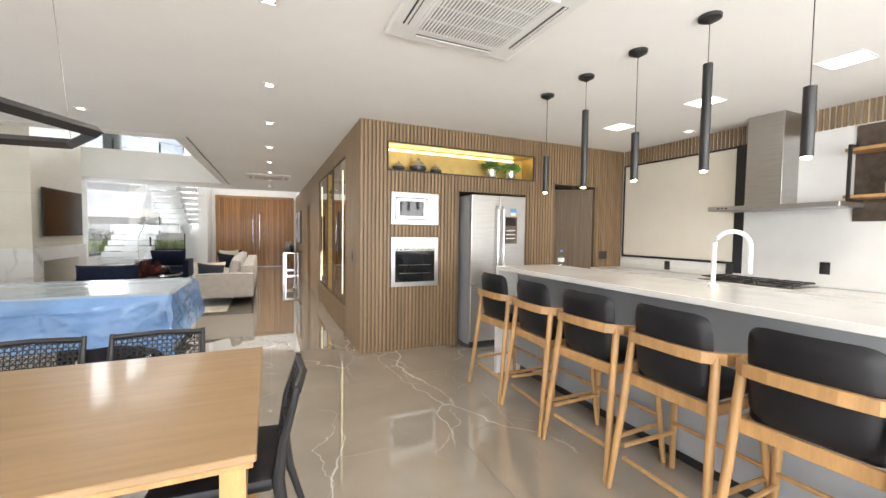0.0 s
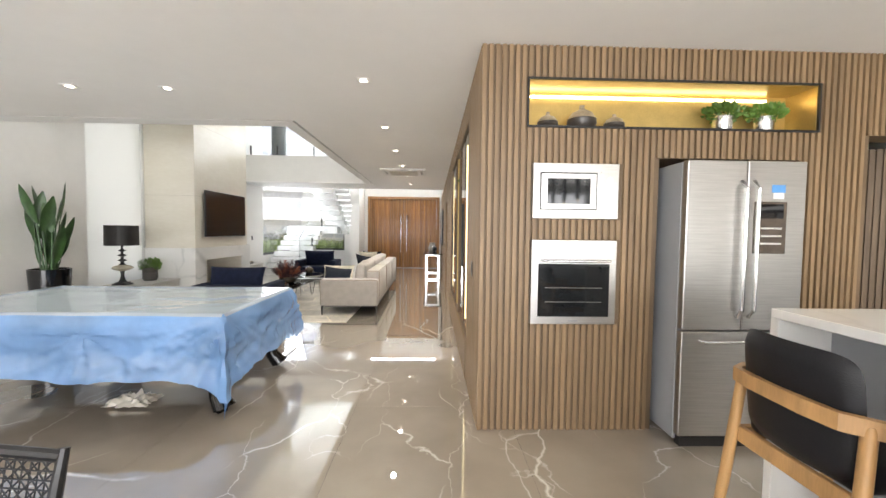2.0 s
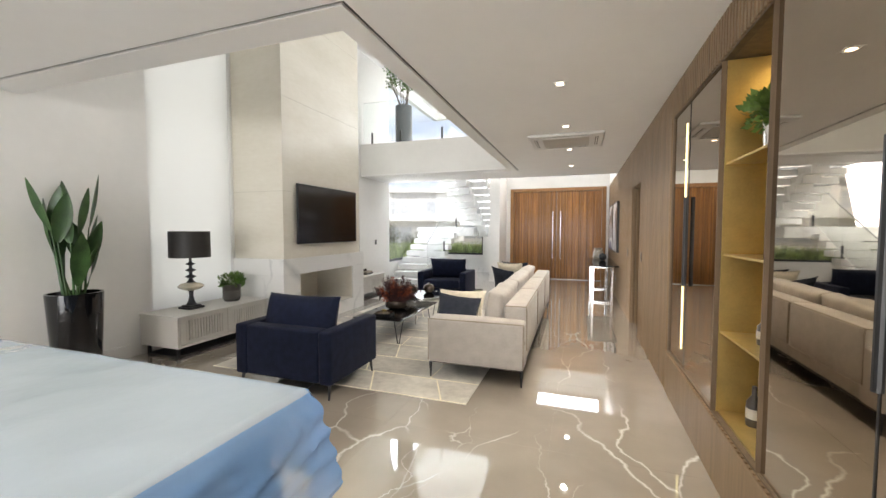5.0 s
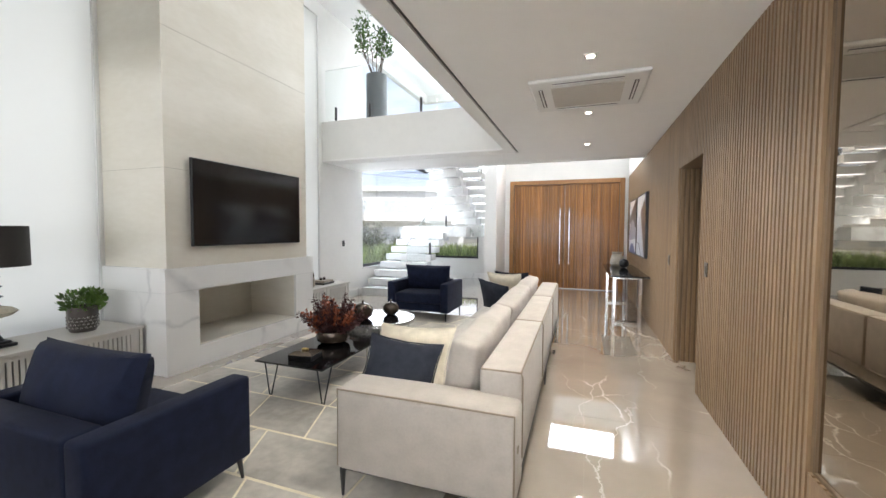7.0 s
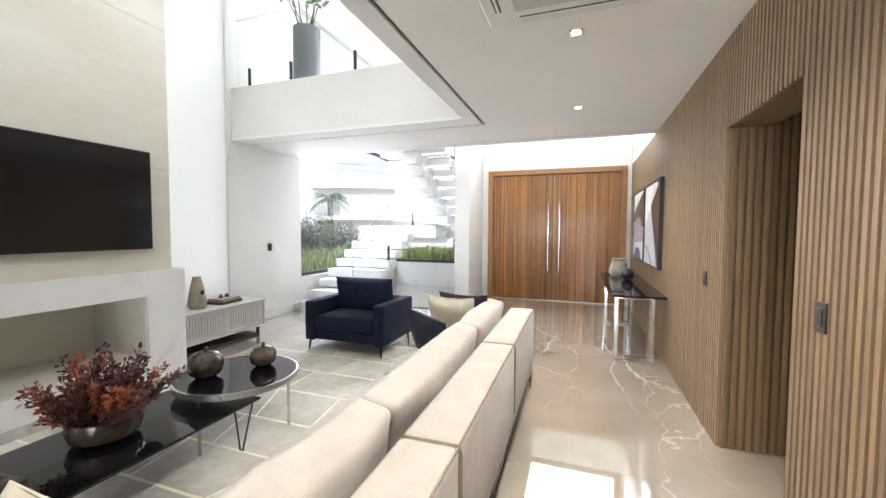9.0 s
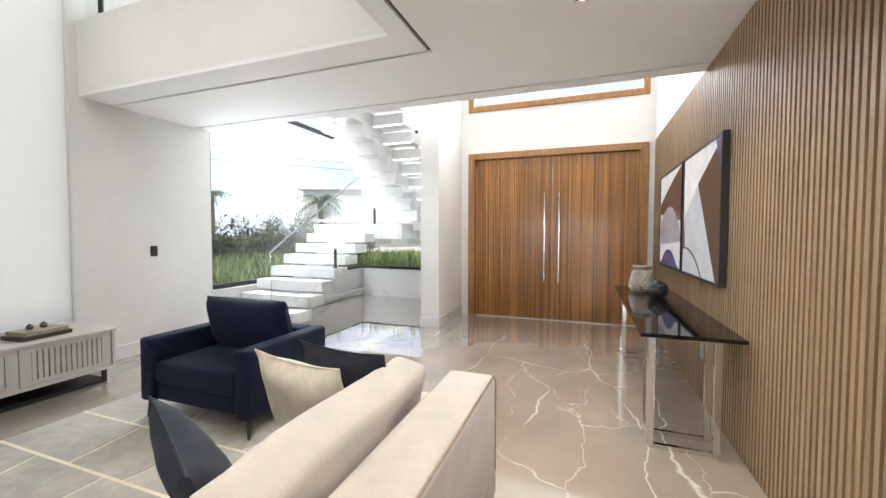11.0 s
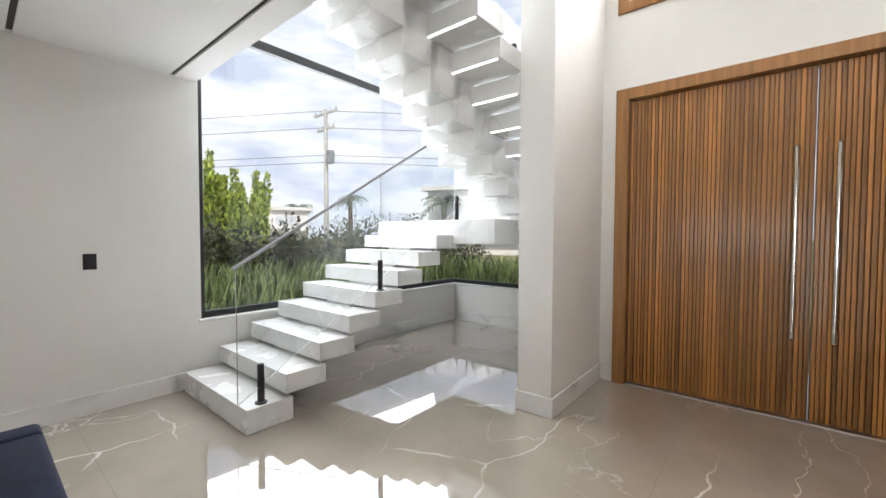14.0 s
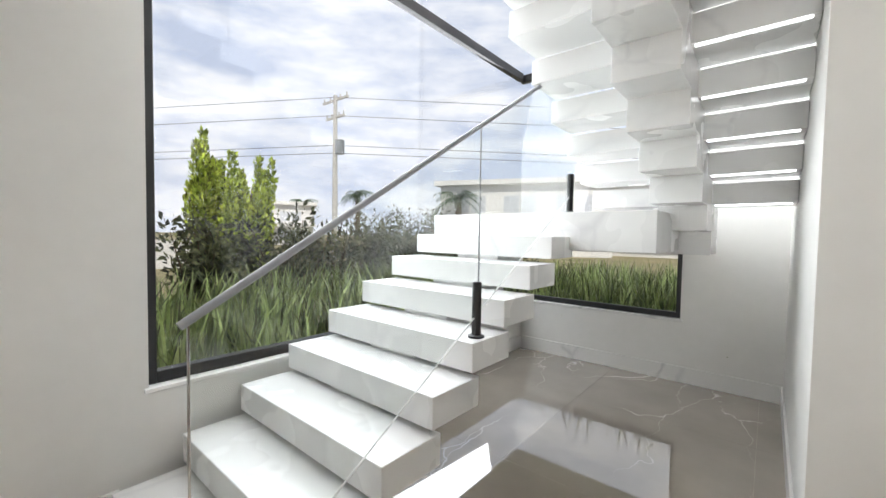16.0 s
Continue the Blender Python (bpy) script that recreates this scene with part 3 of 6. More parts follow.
def shrub_in_pot(name, label, at, pot_mat, pot_r, pot_h, spread, seed, leaves=420, size=0.035, pattern=False):
    t = thing(name, label, "potted plant", at)
    part("pot", lathe(bmesh.new(), [(pot_r * 0.80, 0), (pot_r * 0.9, pot_h * 0.1), (pot_r, pot_h * 0.9), (pot_r, pot_h), (pot_r * 0.9, pot_h), (pot_r * 0.88, pot_h * 0.9)]), pot_mat, t, smooth=True)
    if pattern:
        bm = bmesh.new()
        for k in range(22):
            for row in range(4):
                a = 2 * math.pi * (k + 0.5 * (row % 2)) / 22
                r = pot_r * 0.985
                z = pot_h * (0.16 + 0.13 * row)
                tube(bm, [(r * math.cos(a - 0.07), r * math.sin(a - 0.07), z), (r * math.cos(a), r * math.sin(a), z + pot_h * 0.06), (r * math.cos(a + 0.07), r * math.sin(a + 0.07), z)], 0.0035, 5)
        part("pattern_band", bm, M_SILVER, t, "raised silver lattice band")
    bm = scatter_leaves(bmesh.new(), (0, 0, pot_h + spread[2] * 0.45), spread, leaves, size, seed, 0.7)
    part("foliage", bm, M_LEAFLIGHT, t)
    return t


# ---------- slats: shared helper ----------
def slat_mesh(name, w, d, h, mat):
    """One slat: width along x, proud towards -y, upright, base at its origin."""
    bm = bmesh.new()
    box(bm, -w / 2, w / 2, -d, 0, 0, h)
    for v in bm.verts:
        if v.co.y < -d / 2:
            v.co.x *= 0.86
    return mesh_of(name, bm, mat)


# ---------- doors and windows ----------
def front_door():
    d = tagged(new("door_1"), "double front door of honey timber slats, closed", "door", "", "structure")
    part("door_frame", boxes((-1.595, -1.485, YE - 0.035, YE + 0.14, 0, 2.70), (1.0, 1.11, YE - 0.035, YE + 0.14, 0, 2.70), (-1.485, 1.0, YE - 0.035, YE + 0.14, 2.60, 2.70), bevel=0.004), M_DOORFRAME, d, "honey timber frame")
    part("threshold", boxes((-1.485, 1.0, YE, YE + 0.12, -0.01, 0.012)), M_STEEL, d)
    rnd = random.Random(4)
    made = {}
    for k, (x0, x1) in enumerate(((-1.48, -0.245), (-0.237, 0.995))):
        leaf = part("door_leaf", boxes((x0, x1, YE + 0.05, YE + 0.10, 0.014, 2.595)), M_DOORBACK, d)
        x = x0 + 0.004
        while x < x1 - 0.02:
            w = rnd.choice((0.021, 0.021, 0.024, 0.027))
            w = min(w, x1 - x - 0.002)
            dd = rnd.choice((0.012, 0.015, 0.018))
            key = (round(w, 3), dd)
            if key not in made:
                made[key] = slat_mesh("slat", w, dd, 2.575, M_DOORWOOD)
            s = new("slat", made[key])
            s.parent = leaf
            s.location = (x + w / 2, YE + 0.05, 0.016)
            x += w + 0.005
        hx = -0.345 if k == 0 else -0.125
        bm = tube(bmesh.new(), [(hx, YE - 0.03, 0.62), (hx, YE - 0.03, 2.02)], 0.017, 12)
        for z in (0.85, 1.8):
            tube(bm, [(hx, YE - 0.03, z), (hx, YE + 0.03, z)], 0.009, 8)
        part("handle", bm, M_CHROME, leaf, "long chrome pull bar", True)


front_door()

t = tagged(new("window_1"), "timber framed transom window over the front door", "window", "", "structure")
part("window_frame", boxes((-1.595, -1.50, YE - 0.03, YE + 0.12, 3.385, 5.25), (1.015, 1.11, YE - 0.03, YE + 0.12, 3.385, 5.25), (-1.50, 1.015, YE - 0.03, YE + 0.12, 3.385, 3.475), (-1.50, 1.015, YE - 0.03, YE + 0.12, 5.16, 5.25), bevel=0.003), M_DOORFRAME, t, "honey timber frame")
g = part("pane", boxes((-1.50, 1.015, YE + 0.05, YE + 0.06, 3.475, 5.16)), M_GLASS, t)
g.visible_shadow = False

t = tagged(new("window_2"), "corner stair window with slim black frames", "window", "", "structure")
FX = XL - 0.07
part("window_frame", boxes(
    (FX - 0.03, FX + 0.03, 14.17, 14.215, 0.6, 5.4), (FX - 0.03, FX + 0.03, 14.215, YS, 0.6, 0.66), (FX - 0.03, FX + 0.03, 14.215, YS, 3.24, 3.33), bevel=0.003), M_BLACK, t, "slim black aluminium frame")
part("head_beam", boxes((FX - 0.03, FX + 0.09, 14.215, YS, 5.34, 5.4), bevel=0.003), M_WHITEPLASTIC, t, "white head beam")
part("window_frame", boxes((XL - 0.1, -2.76, YS + 0.04, YS + 0.10, 0.6, 0.655), (-2.805, -2.76, YS + 0.04, YS + 0.10, 0.655, 5.4), (XL - 0.1, -2.805, YS + 0.04, YS + 0.10, 3.24, 3.33), bevel=0.003), M_BLACK, t, "slim black aluminium frame")
for it in ((FX - 0.005, FX + 0.005, 14.215, YS + 0.06, 0.66, 3.24), (FX - 0.005, FX + 0.005, 14.215, YS + 0.06, 3.33, 5.34), (FX, -2.805, YS + 0.065, YS + 0.075, 0.655, 3.24), (FX, -2.805, YS + 0.065, YS + 0.075, 3.33, 5.34)):
    g = part("pane", boxes(it), M_GLASS, t)
    g.visible_shadow = False
part("window_sill", boxes((XL - 0.1, XL + 0.02, 14.15, YS, 0.575, 0.60), bevel=0.004), M_STONE, t, "pale stone sill")
part("window_sill", boxes((XL + 0.02, -2.74, YS - 0.02, YS + 0.1, 0.575, 0.60), bevel=0.004), M_STONE, t, "pale stone sill")

for name, y0, y1, z0 in (("roller_blind", 7.93, 9.12, 0.45), ("roller_blind", 11.24, 12.66, 0.50)):
    t = thing(name, "drawn white translucent roller blind in a tall window", "blind", (XL - 0.03, y0, z0))
    w = y1 - y0
    part("fabric", boxes((-0.004, 0.0, 0.012, w - 0.012, 0.035, 4.88)), M_BLIND, t)
    part("bottom_rail", boxes((-0.012, 0.008, 0.012, w - 0.012, 0.006, 0.034), bevel=0.003), M_WHITEPLASTIC, t)
    for yy in (0.0, w - 0.012):
        part("side_rail", boxes((-0.02, 0.025, yy, yy + 0.012, 0, 4.9)), M_WHITEPLASTIC, t)

# open flush door on the kitchen wall; its shade is put into darker oak
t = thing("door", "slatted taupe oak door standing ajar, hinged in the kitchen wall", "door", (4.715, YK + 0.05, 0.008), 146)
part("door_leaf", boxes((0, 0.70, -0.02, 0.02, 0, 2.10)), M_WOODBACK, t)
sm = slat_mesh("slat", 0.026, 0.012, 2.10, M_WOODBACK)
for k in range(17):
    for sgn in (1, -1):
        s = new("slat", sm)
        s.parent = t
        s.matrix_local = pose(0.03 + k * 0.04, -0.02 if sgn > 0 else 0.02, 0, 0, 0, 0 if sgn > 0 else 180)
for z in (0.25, 1.85):
    part("hinge", boxes((-0.02, 0.03, -0.05, -0.022, z, z + 0.12), bevel=0.004), M_CHROME, t, "chrome hinge")


# ---------- stairs ----------
RISE, GO = 0.1716, 0.284
st = tagged(new("staircase"), "floating pale stone staircase on a stepped central spine", "stairs", "", "structure")
SX0, SX1 = XL + 0.06, -3.20
tread = mesh_of("tread", boxes((SX0, SX1, 0, 0.34, -0.145, 0), bevel=0.003), M_STAIR)
for k in range(1, 9):
    y = 14.012 + GO * (k - 1)
    if k == 1:
        o = part("tread", boxes((SX0, SX1, y, y + 0.34, 0, RISE), bevel=0.003), M_STAIR, st)
    else:
        o = new("tread", tread)
        o.parent = st
        o.location = (0, y, k * RISE)
    if k > 1:
        part("spine_block", boxes((-3.98, -3.62, y + 0.03, y + 0.40, (k - 1) * RISE - 0.11, k * RISE - 0.144)), M_STAIR, st)
LAND = 9 * RISE
YL = 14.012 + GO * 8
part("landing", boxes((XL + 0.002, -2.66, YL, YS - 0.002, LAND - 0.265, LAND), bevel=0.003), M_STAIR, st)
tread2 = mesh_of("tread", boxes((-3.29, -2.002, 0, 0.34, 0, 0.145), bevel=0.003), M_STAIR)
block = mesh_of("spine_block", boxes((-2.75, -2.456, 0.05, 0.42, -0.36, -0.0005), bevel=0.003), M_STAIR)
# no lamp here: glowing strip imitates daylight in the gap under each tread
slit_glow = mesh_of("led_strip", boxes((-2.44, -2.03, 0.004, 0.014, -0.012, -0.001)), M_SLITGLOW)
for k in range(11):
    at = (0, 16.70 - GO * (k - 1), 1.786 + RISE * (k - 1))
    for name, me in (("tread", tread2), ("spine_block", block), ("led_strip", slit_glow)):
        o = new(name, me)
        o.parent = st
        o.location = at
        if name == "led_strip":
            o["label"] = "bright slit under the tread, daylight drawn as a glowing strip"


def spigot(at):
    t = thing("railing_post", "short black cylindrical glass clamp on the stair", "railing post", at, 0, "stair railing posts")
    part("base_plate", lathe(bmesh.new(), [(0.042, 0), (0.042, 0.008), (0.03, 0.014)], 20), M_BLACK, t, smooth=True)
    part("clamp", lathe(bmesh.new(), [(0.024, 0.012), (0.024, 0.275), (0.021, 0.28)], 16), M_BLACK, t, smooth=True)
    return t


RX = -3.26
for y, z in ((14.14, RISE), (15.26, 5 * RISE), (16.42, LAND)):
    spigot((RX, y, z + 0.001))
spigot((-2.10, 15.65, 1.932 + 4 * RISE))
t = thing("stair_railing", "frameless clear glass stair railing with a slim metal handrail", "railing", (RX, 13.98, RISE))
slope = (2.31 - 1.15) / (15.91 - 13.98)


def rail_pane(y0, y1, bottom0, bottom1, top0, top1):
    bm = bmesh.new()
    vs = [bm.verts.new((dx, y, z)) for dx in (-0.006, 0.006) for y, z in ((y0, bottom0), (y1, bottom1), (y1, top1), (y0, top0))]
    bm.faces.new(vs[:4]), bm.faces.new(vs[4:][::-1])
    for i in range(4):
        bm.faces.new((vs[i], vs[4 + i], vs[4 + (i + 1) % 4], vs[(i + 1) % 4]))
    g = part("pane", bm, M_RAILGLASS, t)
    g.visible_shadow = False


rail_pane(0.0, 1.285, 0.03, 0.03 + slope * 1.285, 0.975, 0.975 + slope * 1.285)
rail_pane(1.295, 2.5, 0.03 + slope * 1.295, 0.03 + slope * 2.5, 0.975 + slope * 1.295, 0.975 + slope * 2.5)
part("glass_edge", tube(bmesh.new(), [(0, 0.0, 0.03), (0, 0.0, 0.97)], 0.004, 6), M_CHROME, t)
part("glass_edge", tube(bmesh.new(), [(0, 1.29, 0.03 + slope * 1.29), (0, 1.29, 0.97 + slope * 1.29)], 0.004, 6), M_GREYLAC, t)
part("glass_edge", tube(bmesh.new(), [(0, 0.0, 0.03), (0, 2.5, 0.03 + slope * 2.5)], 0.004, 6), M_WHITEPLASTIC, t, "bright lower glass edge")
part("handrail", tube(bmesh.new(), [(0, -0.02, 0.965), (0, 2.5, 0.965 + slope * 2.52)], 0.012, 10), M_GREYLAC, t, "slim metal handrail", True)

# upper gallery railing and planter
t = thing("gallery_railing", "clear glass gallery railing with black clamps", "railing", (XL, VY1 + 0.06, SLAB))
for x0, x1 in ((0.05, 1.12), (1.14, 2.28), (2.3, 3.44)):
    g = part("pane", boxes((x0, x1, -0.006, 0.006, 0.04, 0.95)), M_RAILGLASS, t)
    g.visible_shadow = False
for x in (0.28, 1.0, 2.0, 3.1):
    part("clamp", tube(bmesh.new(), [(x, 0, 0), (x, 0, 0.26)], 0.022, 12), M_BLACK, t, "black glass clamp", True)
part("glass_edge", boxes((0.05, 3.44, -0.006, 0.006, 0.951, 0.957)), M_WHITEPLASTIC, t)

t = thing("tall_planter", "slate grey cylinder planter with a leafy branching plant", "potted plant", (-3.62, 13.35, SLAB))
part("pot", lathe(bmesh.new(), [(0.19, 0), (0.20, 0.02), (0.20, 0.97), (0.185, 0.97), (0.18, 0.9)]), M_GREYPOT, t, smooth=True)
bm = bmesh.new()
rnd = random.Random(8)
tips = []
for k in range(9):
    a = rnd.uniform(0, 6.28)
    p = [(0.05 * math.cos(a), 0.05 * math.sin(a), 0.9)]
    for i in range(5):
        p.append((p[-1][0] + 0.05 * math.cos(a) + rnd.uniform(-0.04, 0.04), p[-1][1] + 0.05 * math.sin(a) + rnd.uniform(-0.04, 0.04), p[-1][2] + 0.2))
    tube(bm, p, [0.010, 0.009, 0.008, 0.006, 0.005, 0.003], 6)
    tips += p[3:]
part("stem", bm, M_BARK, t)
bm = bmesh.new()
for i, p in enumerate(tips):
    scatter_leaves(bm, p, (0.14, 0.14, 0.10), 34, 0.065, 50 + i)
part("foliage", bm, M_LEAFLIGHT, t)

# ---------- fireplace ----------
FXF = -3.53
t = tagged(new("fireplace"), "tall cream stone chimney breast over a white marble hearth", "fireplace")
part("chimney_breast", boxes((XL + 0.002, FXF - 0.012, 9.15, 11.16, 1.05, TOP - 0.002)), M_TRAV, t, "cream travertine cladding")
for z in (2.02, 3.35, 4.6):
    part("joint", boxes((FXF - 0.0125, FXF - 0.0095, 9.148, 11.162, z, z + 0.004)), M_JOINT, t)
part("joint", boxes((XL + 0.01, FXF - 0.02, 9.1465, 9.1495, 2.02, 2.024)), M_JOINT, t)
part("mantel", boxes((XL + 0.002, FXF + 0.004, 9.12, 11.285, 0.81, 1.05), bevel=0.003), M_STONE, t, "white marble mantel")
part("hearth_side", boxes((XL + 0.002, FXF, 9.122, 9.47, 0, 0.8095)), M_STONE, t)
part("hearth_side", boxes((XL + 0.002, FXF, 10.92, 11.283, 0, 0.8095)), M_STONE, t)
part("hearth_base", boxes((XL + 0.002, FXF, 9.4705, 10.9195, 0, 0.22)), M_STONE, t)
part("firebox_back", boxes((XL + 0.002, XL + 0.12, 9.4705, 10.9195, 0.2205, 0.809)), M_TRAV, t, "sooty cream firebox lining")

for it in ((XL + 0.121, FXF - 0.03, 9.472, 10.918, 0.2204, 0.226), (XL + 0.121, FXF - 0.03, 10.914, 10.9185, 0.2265, 0.808), (XL + 0.121, FXF - 0.03, 9.4715, 9.476, 0.2265, 0.808)):
    part("firebox_lining", boxes(it), M_TRAV, t, "cream firebox lining")
t = thing("television", "large wall mounted television, switched off", "television", (FXF + 0.0, 10.155, 1.26))
part("mount", boxes((-0.012, 0.03, -0.25, 0.25, 0.25, 0.65)), M_BLACK, t)
part("housing", boxes((0.03, 0.062, -0.785, 0.785, 0, 0.89), bevel=0.005), M_BLACK, t)
part("screen", boxes((0.062, 0.065, -0.775, 0.775, 0.012, 0.88)), M_SCREEN, t, "dark glossy screen")


def low_cabinet(at, w):
    """Low sideboard, front towards +x, length along y."""
    t = thing("low_cabinet", "low greige sideboard with grille doors on a black base", "cabinet", at, 0, "low cabinets")
    part("base", boxes((0.05, 0.55, 0.04, w - 0.04, 0, 0.03), (0.05, 0.08, 0.04, 0.07, 0.03, 0.13), (0.52, 0.55, 0.04, 0.07, 0.03, 0.13), (0.05, 0.08, w - 0.07, w - 0.04, 0.03, 0.13), (0.52, 0.55, w - 0.07, w - 0.04, 0.03, 0.13)), M_BLACK, t, "black metal base")
    part("body", boxes((0, 0.61, 0, w, 0.13, 0.16), (0, 0.61, 0, 0.025, 0.16, 0.47), (0, 0.61, w - 0.025, w, 0.16, 0.47), (0, 0.03, 0.025, w - 0.025, 0.16, 0.47), (0, 0.63, -0.004, w + 0.004, 0.47, 0.495), bevel=0.002), M_CABWHITE, t)
    part("inner_panel", boxes((0.52, 0.53, 0.026, w - 0.026, 0.161, 0.469)), M_GROOVE, t)
    for i in range(2):
        y0, y1 = 0.03 + i * (w - 0.06) / 2 + 0.004, 0.03 + (i + 1) * (w - 0.06) / 2 - 0.004
        door = part("door", boxes((0.585, 0.607, y0, y0 + 0.07, 0.165, 0.465), (0.585, 0.607, y1 - 0.07, y1, 0.165, 0.465), (0.585, 0.607, y0 + 0.07, y1 - 0.07, 0.165, 0.20), (0.585, 0.607, y0 + 0.07, y1 - 0.07, 0.43, 0.465)), M_CABWHITE, t)
        n = int((y1 - y0 - 0.14) / 0.036)
        for k in range(n):
            y = y0 + 0.07 + (k + 0.5) * (y1 - y0 - 0.14) / n
            part("slat", boxes((0.587, 0.604, y - 0.013, y + 0.013, 0.20, 0.43)), M_CABWHITE, door)
    return t


low_cabinet((XL + 0.04, 7.76, 0), 1.32)
low_cabinet((XL + 0.04, 11.32, 0), 1.31)

# table lamp
t = thing("table_lamp", "black turned table lamp with onyx bowl and black drum shade", "lamp", (-4.13, 8.19, 0.497))
part("foot", boxes((-0.10, 0.10, -0.10, 0.10, 0, 0.025), (-0.075, 0.075, -0.075, 0.075, 0.025, 0.045), bevel=0.004), M_BLACK, t)
part("stem", lathe(bmesh.new(), [(0.06, 0.045), (0.035, 0.09), (0.022, 0.16), (0.03, 0.22)], 20), M_BLACK, t, smooth=True)
part("bowl", lathe(bmesh.new(), [(0.03, 0.22), (0.11, 0.245), (0.145, 0.275), (0.11, 0.305), (0.03, 0.325)], 28), M_ONYX, t, "pale onyx disc", True)
part("stem", lathe(bmesh.new(), [(0.05, 0.325), (0.03, 0.345), (0.02, 0.37), (0.065, 0.395), (0.02, 0.42), (0.018, 0.45), (0.062, 0.475), (0.018, 0.50), (0.016, 0.53), (0.055, 0.552), (0.016, 0.575), (0.012, 0.66)], 20), M_BLACK, t, smooth=True)
bm = lathe(bmesh.new(), [(0.225, 0.635), (0.222, 0.955), (0.216, 0.955), (0.218, 0.64)], 40)
part("shade", bm, M_SHADE, t, "black drum shade", True)
shrub_in_pot("potted_plant", "small green shrub in a patterned dark pot on the sideboard", (-4.10, 8.76, 0.497), M_CLAY, 0.115, 0.23, (0.16, 0.16, 0.10), 3, 700, 0.045, True)

# tall strelitzia
t = thing("floor_plant", "tall broad-leaved plant in a glossy black pot by the wall", "potted plant", (-4.15, 7.02, 0))
part("pot", lathe(bmesh.new(), [(0.16, 0), (0.175, 0.02), (0.215, 0.85), (0.215, 0.87), (0.195, 0.87), (0.19, 0.80)], 32), M_BLACKGLASS, t, "glossy black pot", True)
part("soil", lathe(bmesh.new(), [(0.188, 0.80), (0.05, 0.815)], 20), M_BARK, t)
rnd = random.Random(21)
for k in range(17):
    a = k * 2.4
    r = rnd.uniform(0.02, 0.08)
    zl = rnd.uniform(0.92, 1.66)
    lean = rnd.uniform(0.02, 0.09)
    tip = (r * math.cos(a) + lean * math.cos(a), r * math.sin(a) + lean * math.sin(a), zl)
    part("stalk", tube(bmesh.new(), [(r * math.cos(a), r * math.sin(a), 0.8), (tip[0] * 0.8, tip[1] * 0.8, 0.8 + (zl - 0.8) * 0.6), tip], [0.012, 0.009, 0.006], 6), M_LEAF, t)
    lf = part("leaf", leaf_mesh(rnd.uniform(0.38, 0.58), rnd.uniform(0.12, 0.17), 0.35, rnd.uniform(0.0, 0.3)), M_LEAF, t, smooth=True)
    lf.matrix_local = pose(*tip, 0, 0, math.degrees(a) - 90 + rnd.uniform(-50, 50)) @ pose(0, 0, 0, rnd.uniform(-13, 5), rnd.uniform(-11, 11), 0)

# vases and books on the far cabinet
for at, s, h in (((-4.02, 11.52, 0.497), 0.9, 0.40), ((-4.02, 11.80, 0.497), 0.85, 0.38)):
    t = thing("vase", "mottled brown stoneware bottle vase on the sideboard", "vase", at, 0, "stoneware vases")
    part("body", lathe(bmesh.new(), [(0.10 * s, 0), (0.115 * s, 0.03), (0.12 * s, 0.08), (0.085 * s, h * 0.7), (0.055 * s, h * 0.95), (0.06 * s, h), (0.045 * s, h)], 24), M_STONEWARE, t, smooth=True)
    part("ornament", lathe(bmesh.new(), [(0.012, 0), (0.022, 0.02), (0.012, 0.05)], 10, (0.098 * s, 0.0, h * 0.45)), M_BRONZE, t)
t = thing("book_stack", "two stacked hardback books with a small bronze ornament", "books", (-4.05, 12.2, 0.497), 6)
part("book", boxes((-0.13, 0.13, -0.17, 0.17, 0, 0.035), bevel=0.003), M_CLAY, t)
part("book", boxes((-0.11, 0.12, -0.15, 0.15, 0.036, 0.066), bevel=0.003), M_STONEWARE, t)
t = thing("ornament", "small dark bronze bird ornament on the books", "ornament", (-4.05, 12.2, 0.565))
part("figure", lathe(bmesh.new(), [(0.02, 0), (0.028, 0.02), (0.012, 0.045), (0.006, 0.05)], 12, (0, 0.04, 0)), M_BRONZE, t, smooth=True)
part("figure", lathe(bmesh.new(), [(0.02, 0), (0.026, 0.02), (0.012, 0.04), (0.006, 0.045)], 12, (0, -0.05, 0)), M_BRONZE, t, smooth=True)


# ---------- seating ----------
def armchair(at, turn):
    """Facing +y, centred in x, back at y = 0."""
    t = thing("armchair", "navy blue upholstered armchair on slim dark legs", "armchair", at, turn, "living room armchairs")
    W = 0.525
    part("seat_frame", soft_box(bmesh.new(), -W + 0.03, W - 0.03, 0.04, 0.76, 0.14, 0.27, 0.02, 2), M_NAVY, t)
    for s in (-1, 1):
        part("arm", soft_box(bmesh.new(), min(s * W, s * (W - 0.13)), max(s * W, s * (W - 0.13)), 0, 0.80, 0.135, 0.60, 0.022, 3), M_NAVY, t, smooth=True)
    part("backrest", soft_box(bmesh.new(), -W + 0.131, W - 0.131, 0.0, 0.15, 0.14, 0.60, 0.022, 3), M_NAVY, t, smooth=True)
    part("seat_cushion", soft_box(bmesh.new(), -W + 0.133, W - 0.133, 0.155, 0.79, 0.27, 0.43, 0.035, 3, 0.02), M_NAVY, t, smooth=True)
    c = part("back_cushion", pillow(0.82, 0.44, 0.26, 0.10, 20, 3, 0.33), M_NAVY, t, smooth=True)
    c.matrix_local = pose(0, 0.285, 0.635, -14)
    for x in (-W + 0.05, W - 0.05):
        for y, dy in ((0.05, -0.02), (0.75, 0.02)):
            part("leg", leg_taper(bmesh.new(), x, y, 0.15, 0.016, 0.036, 0.01 if x > 0 else -0.01, dy), M_BLACK, t, "slim dark leg")
    return t


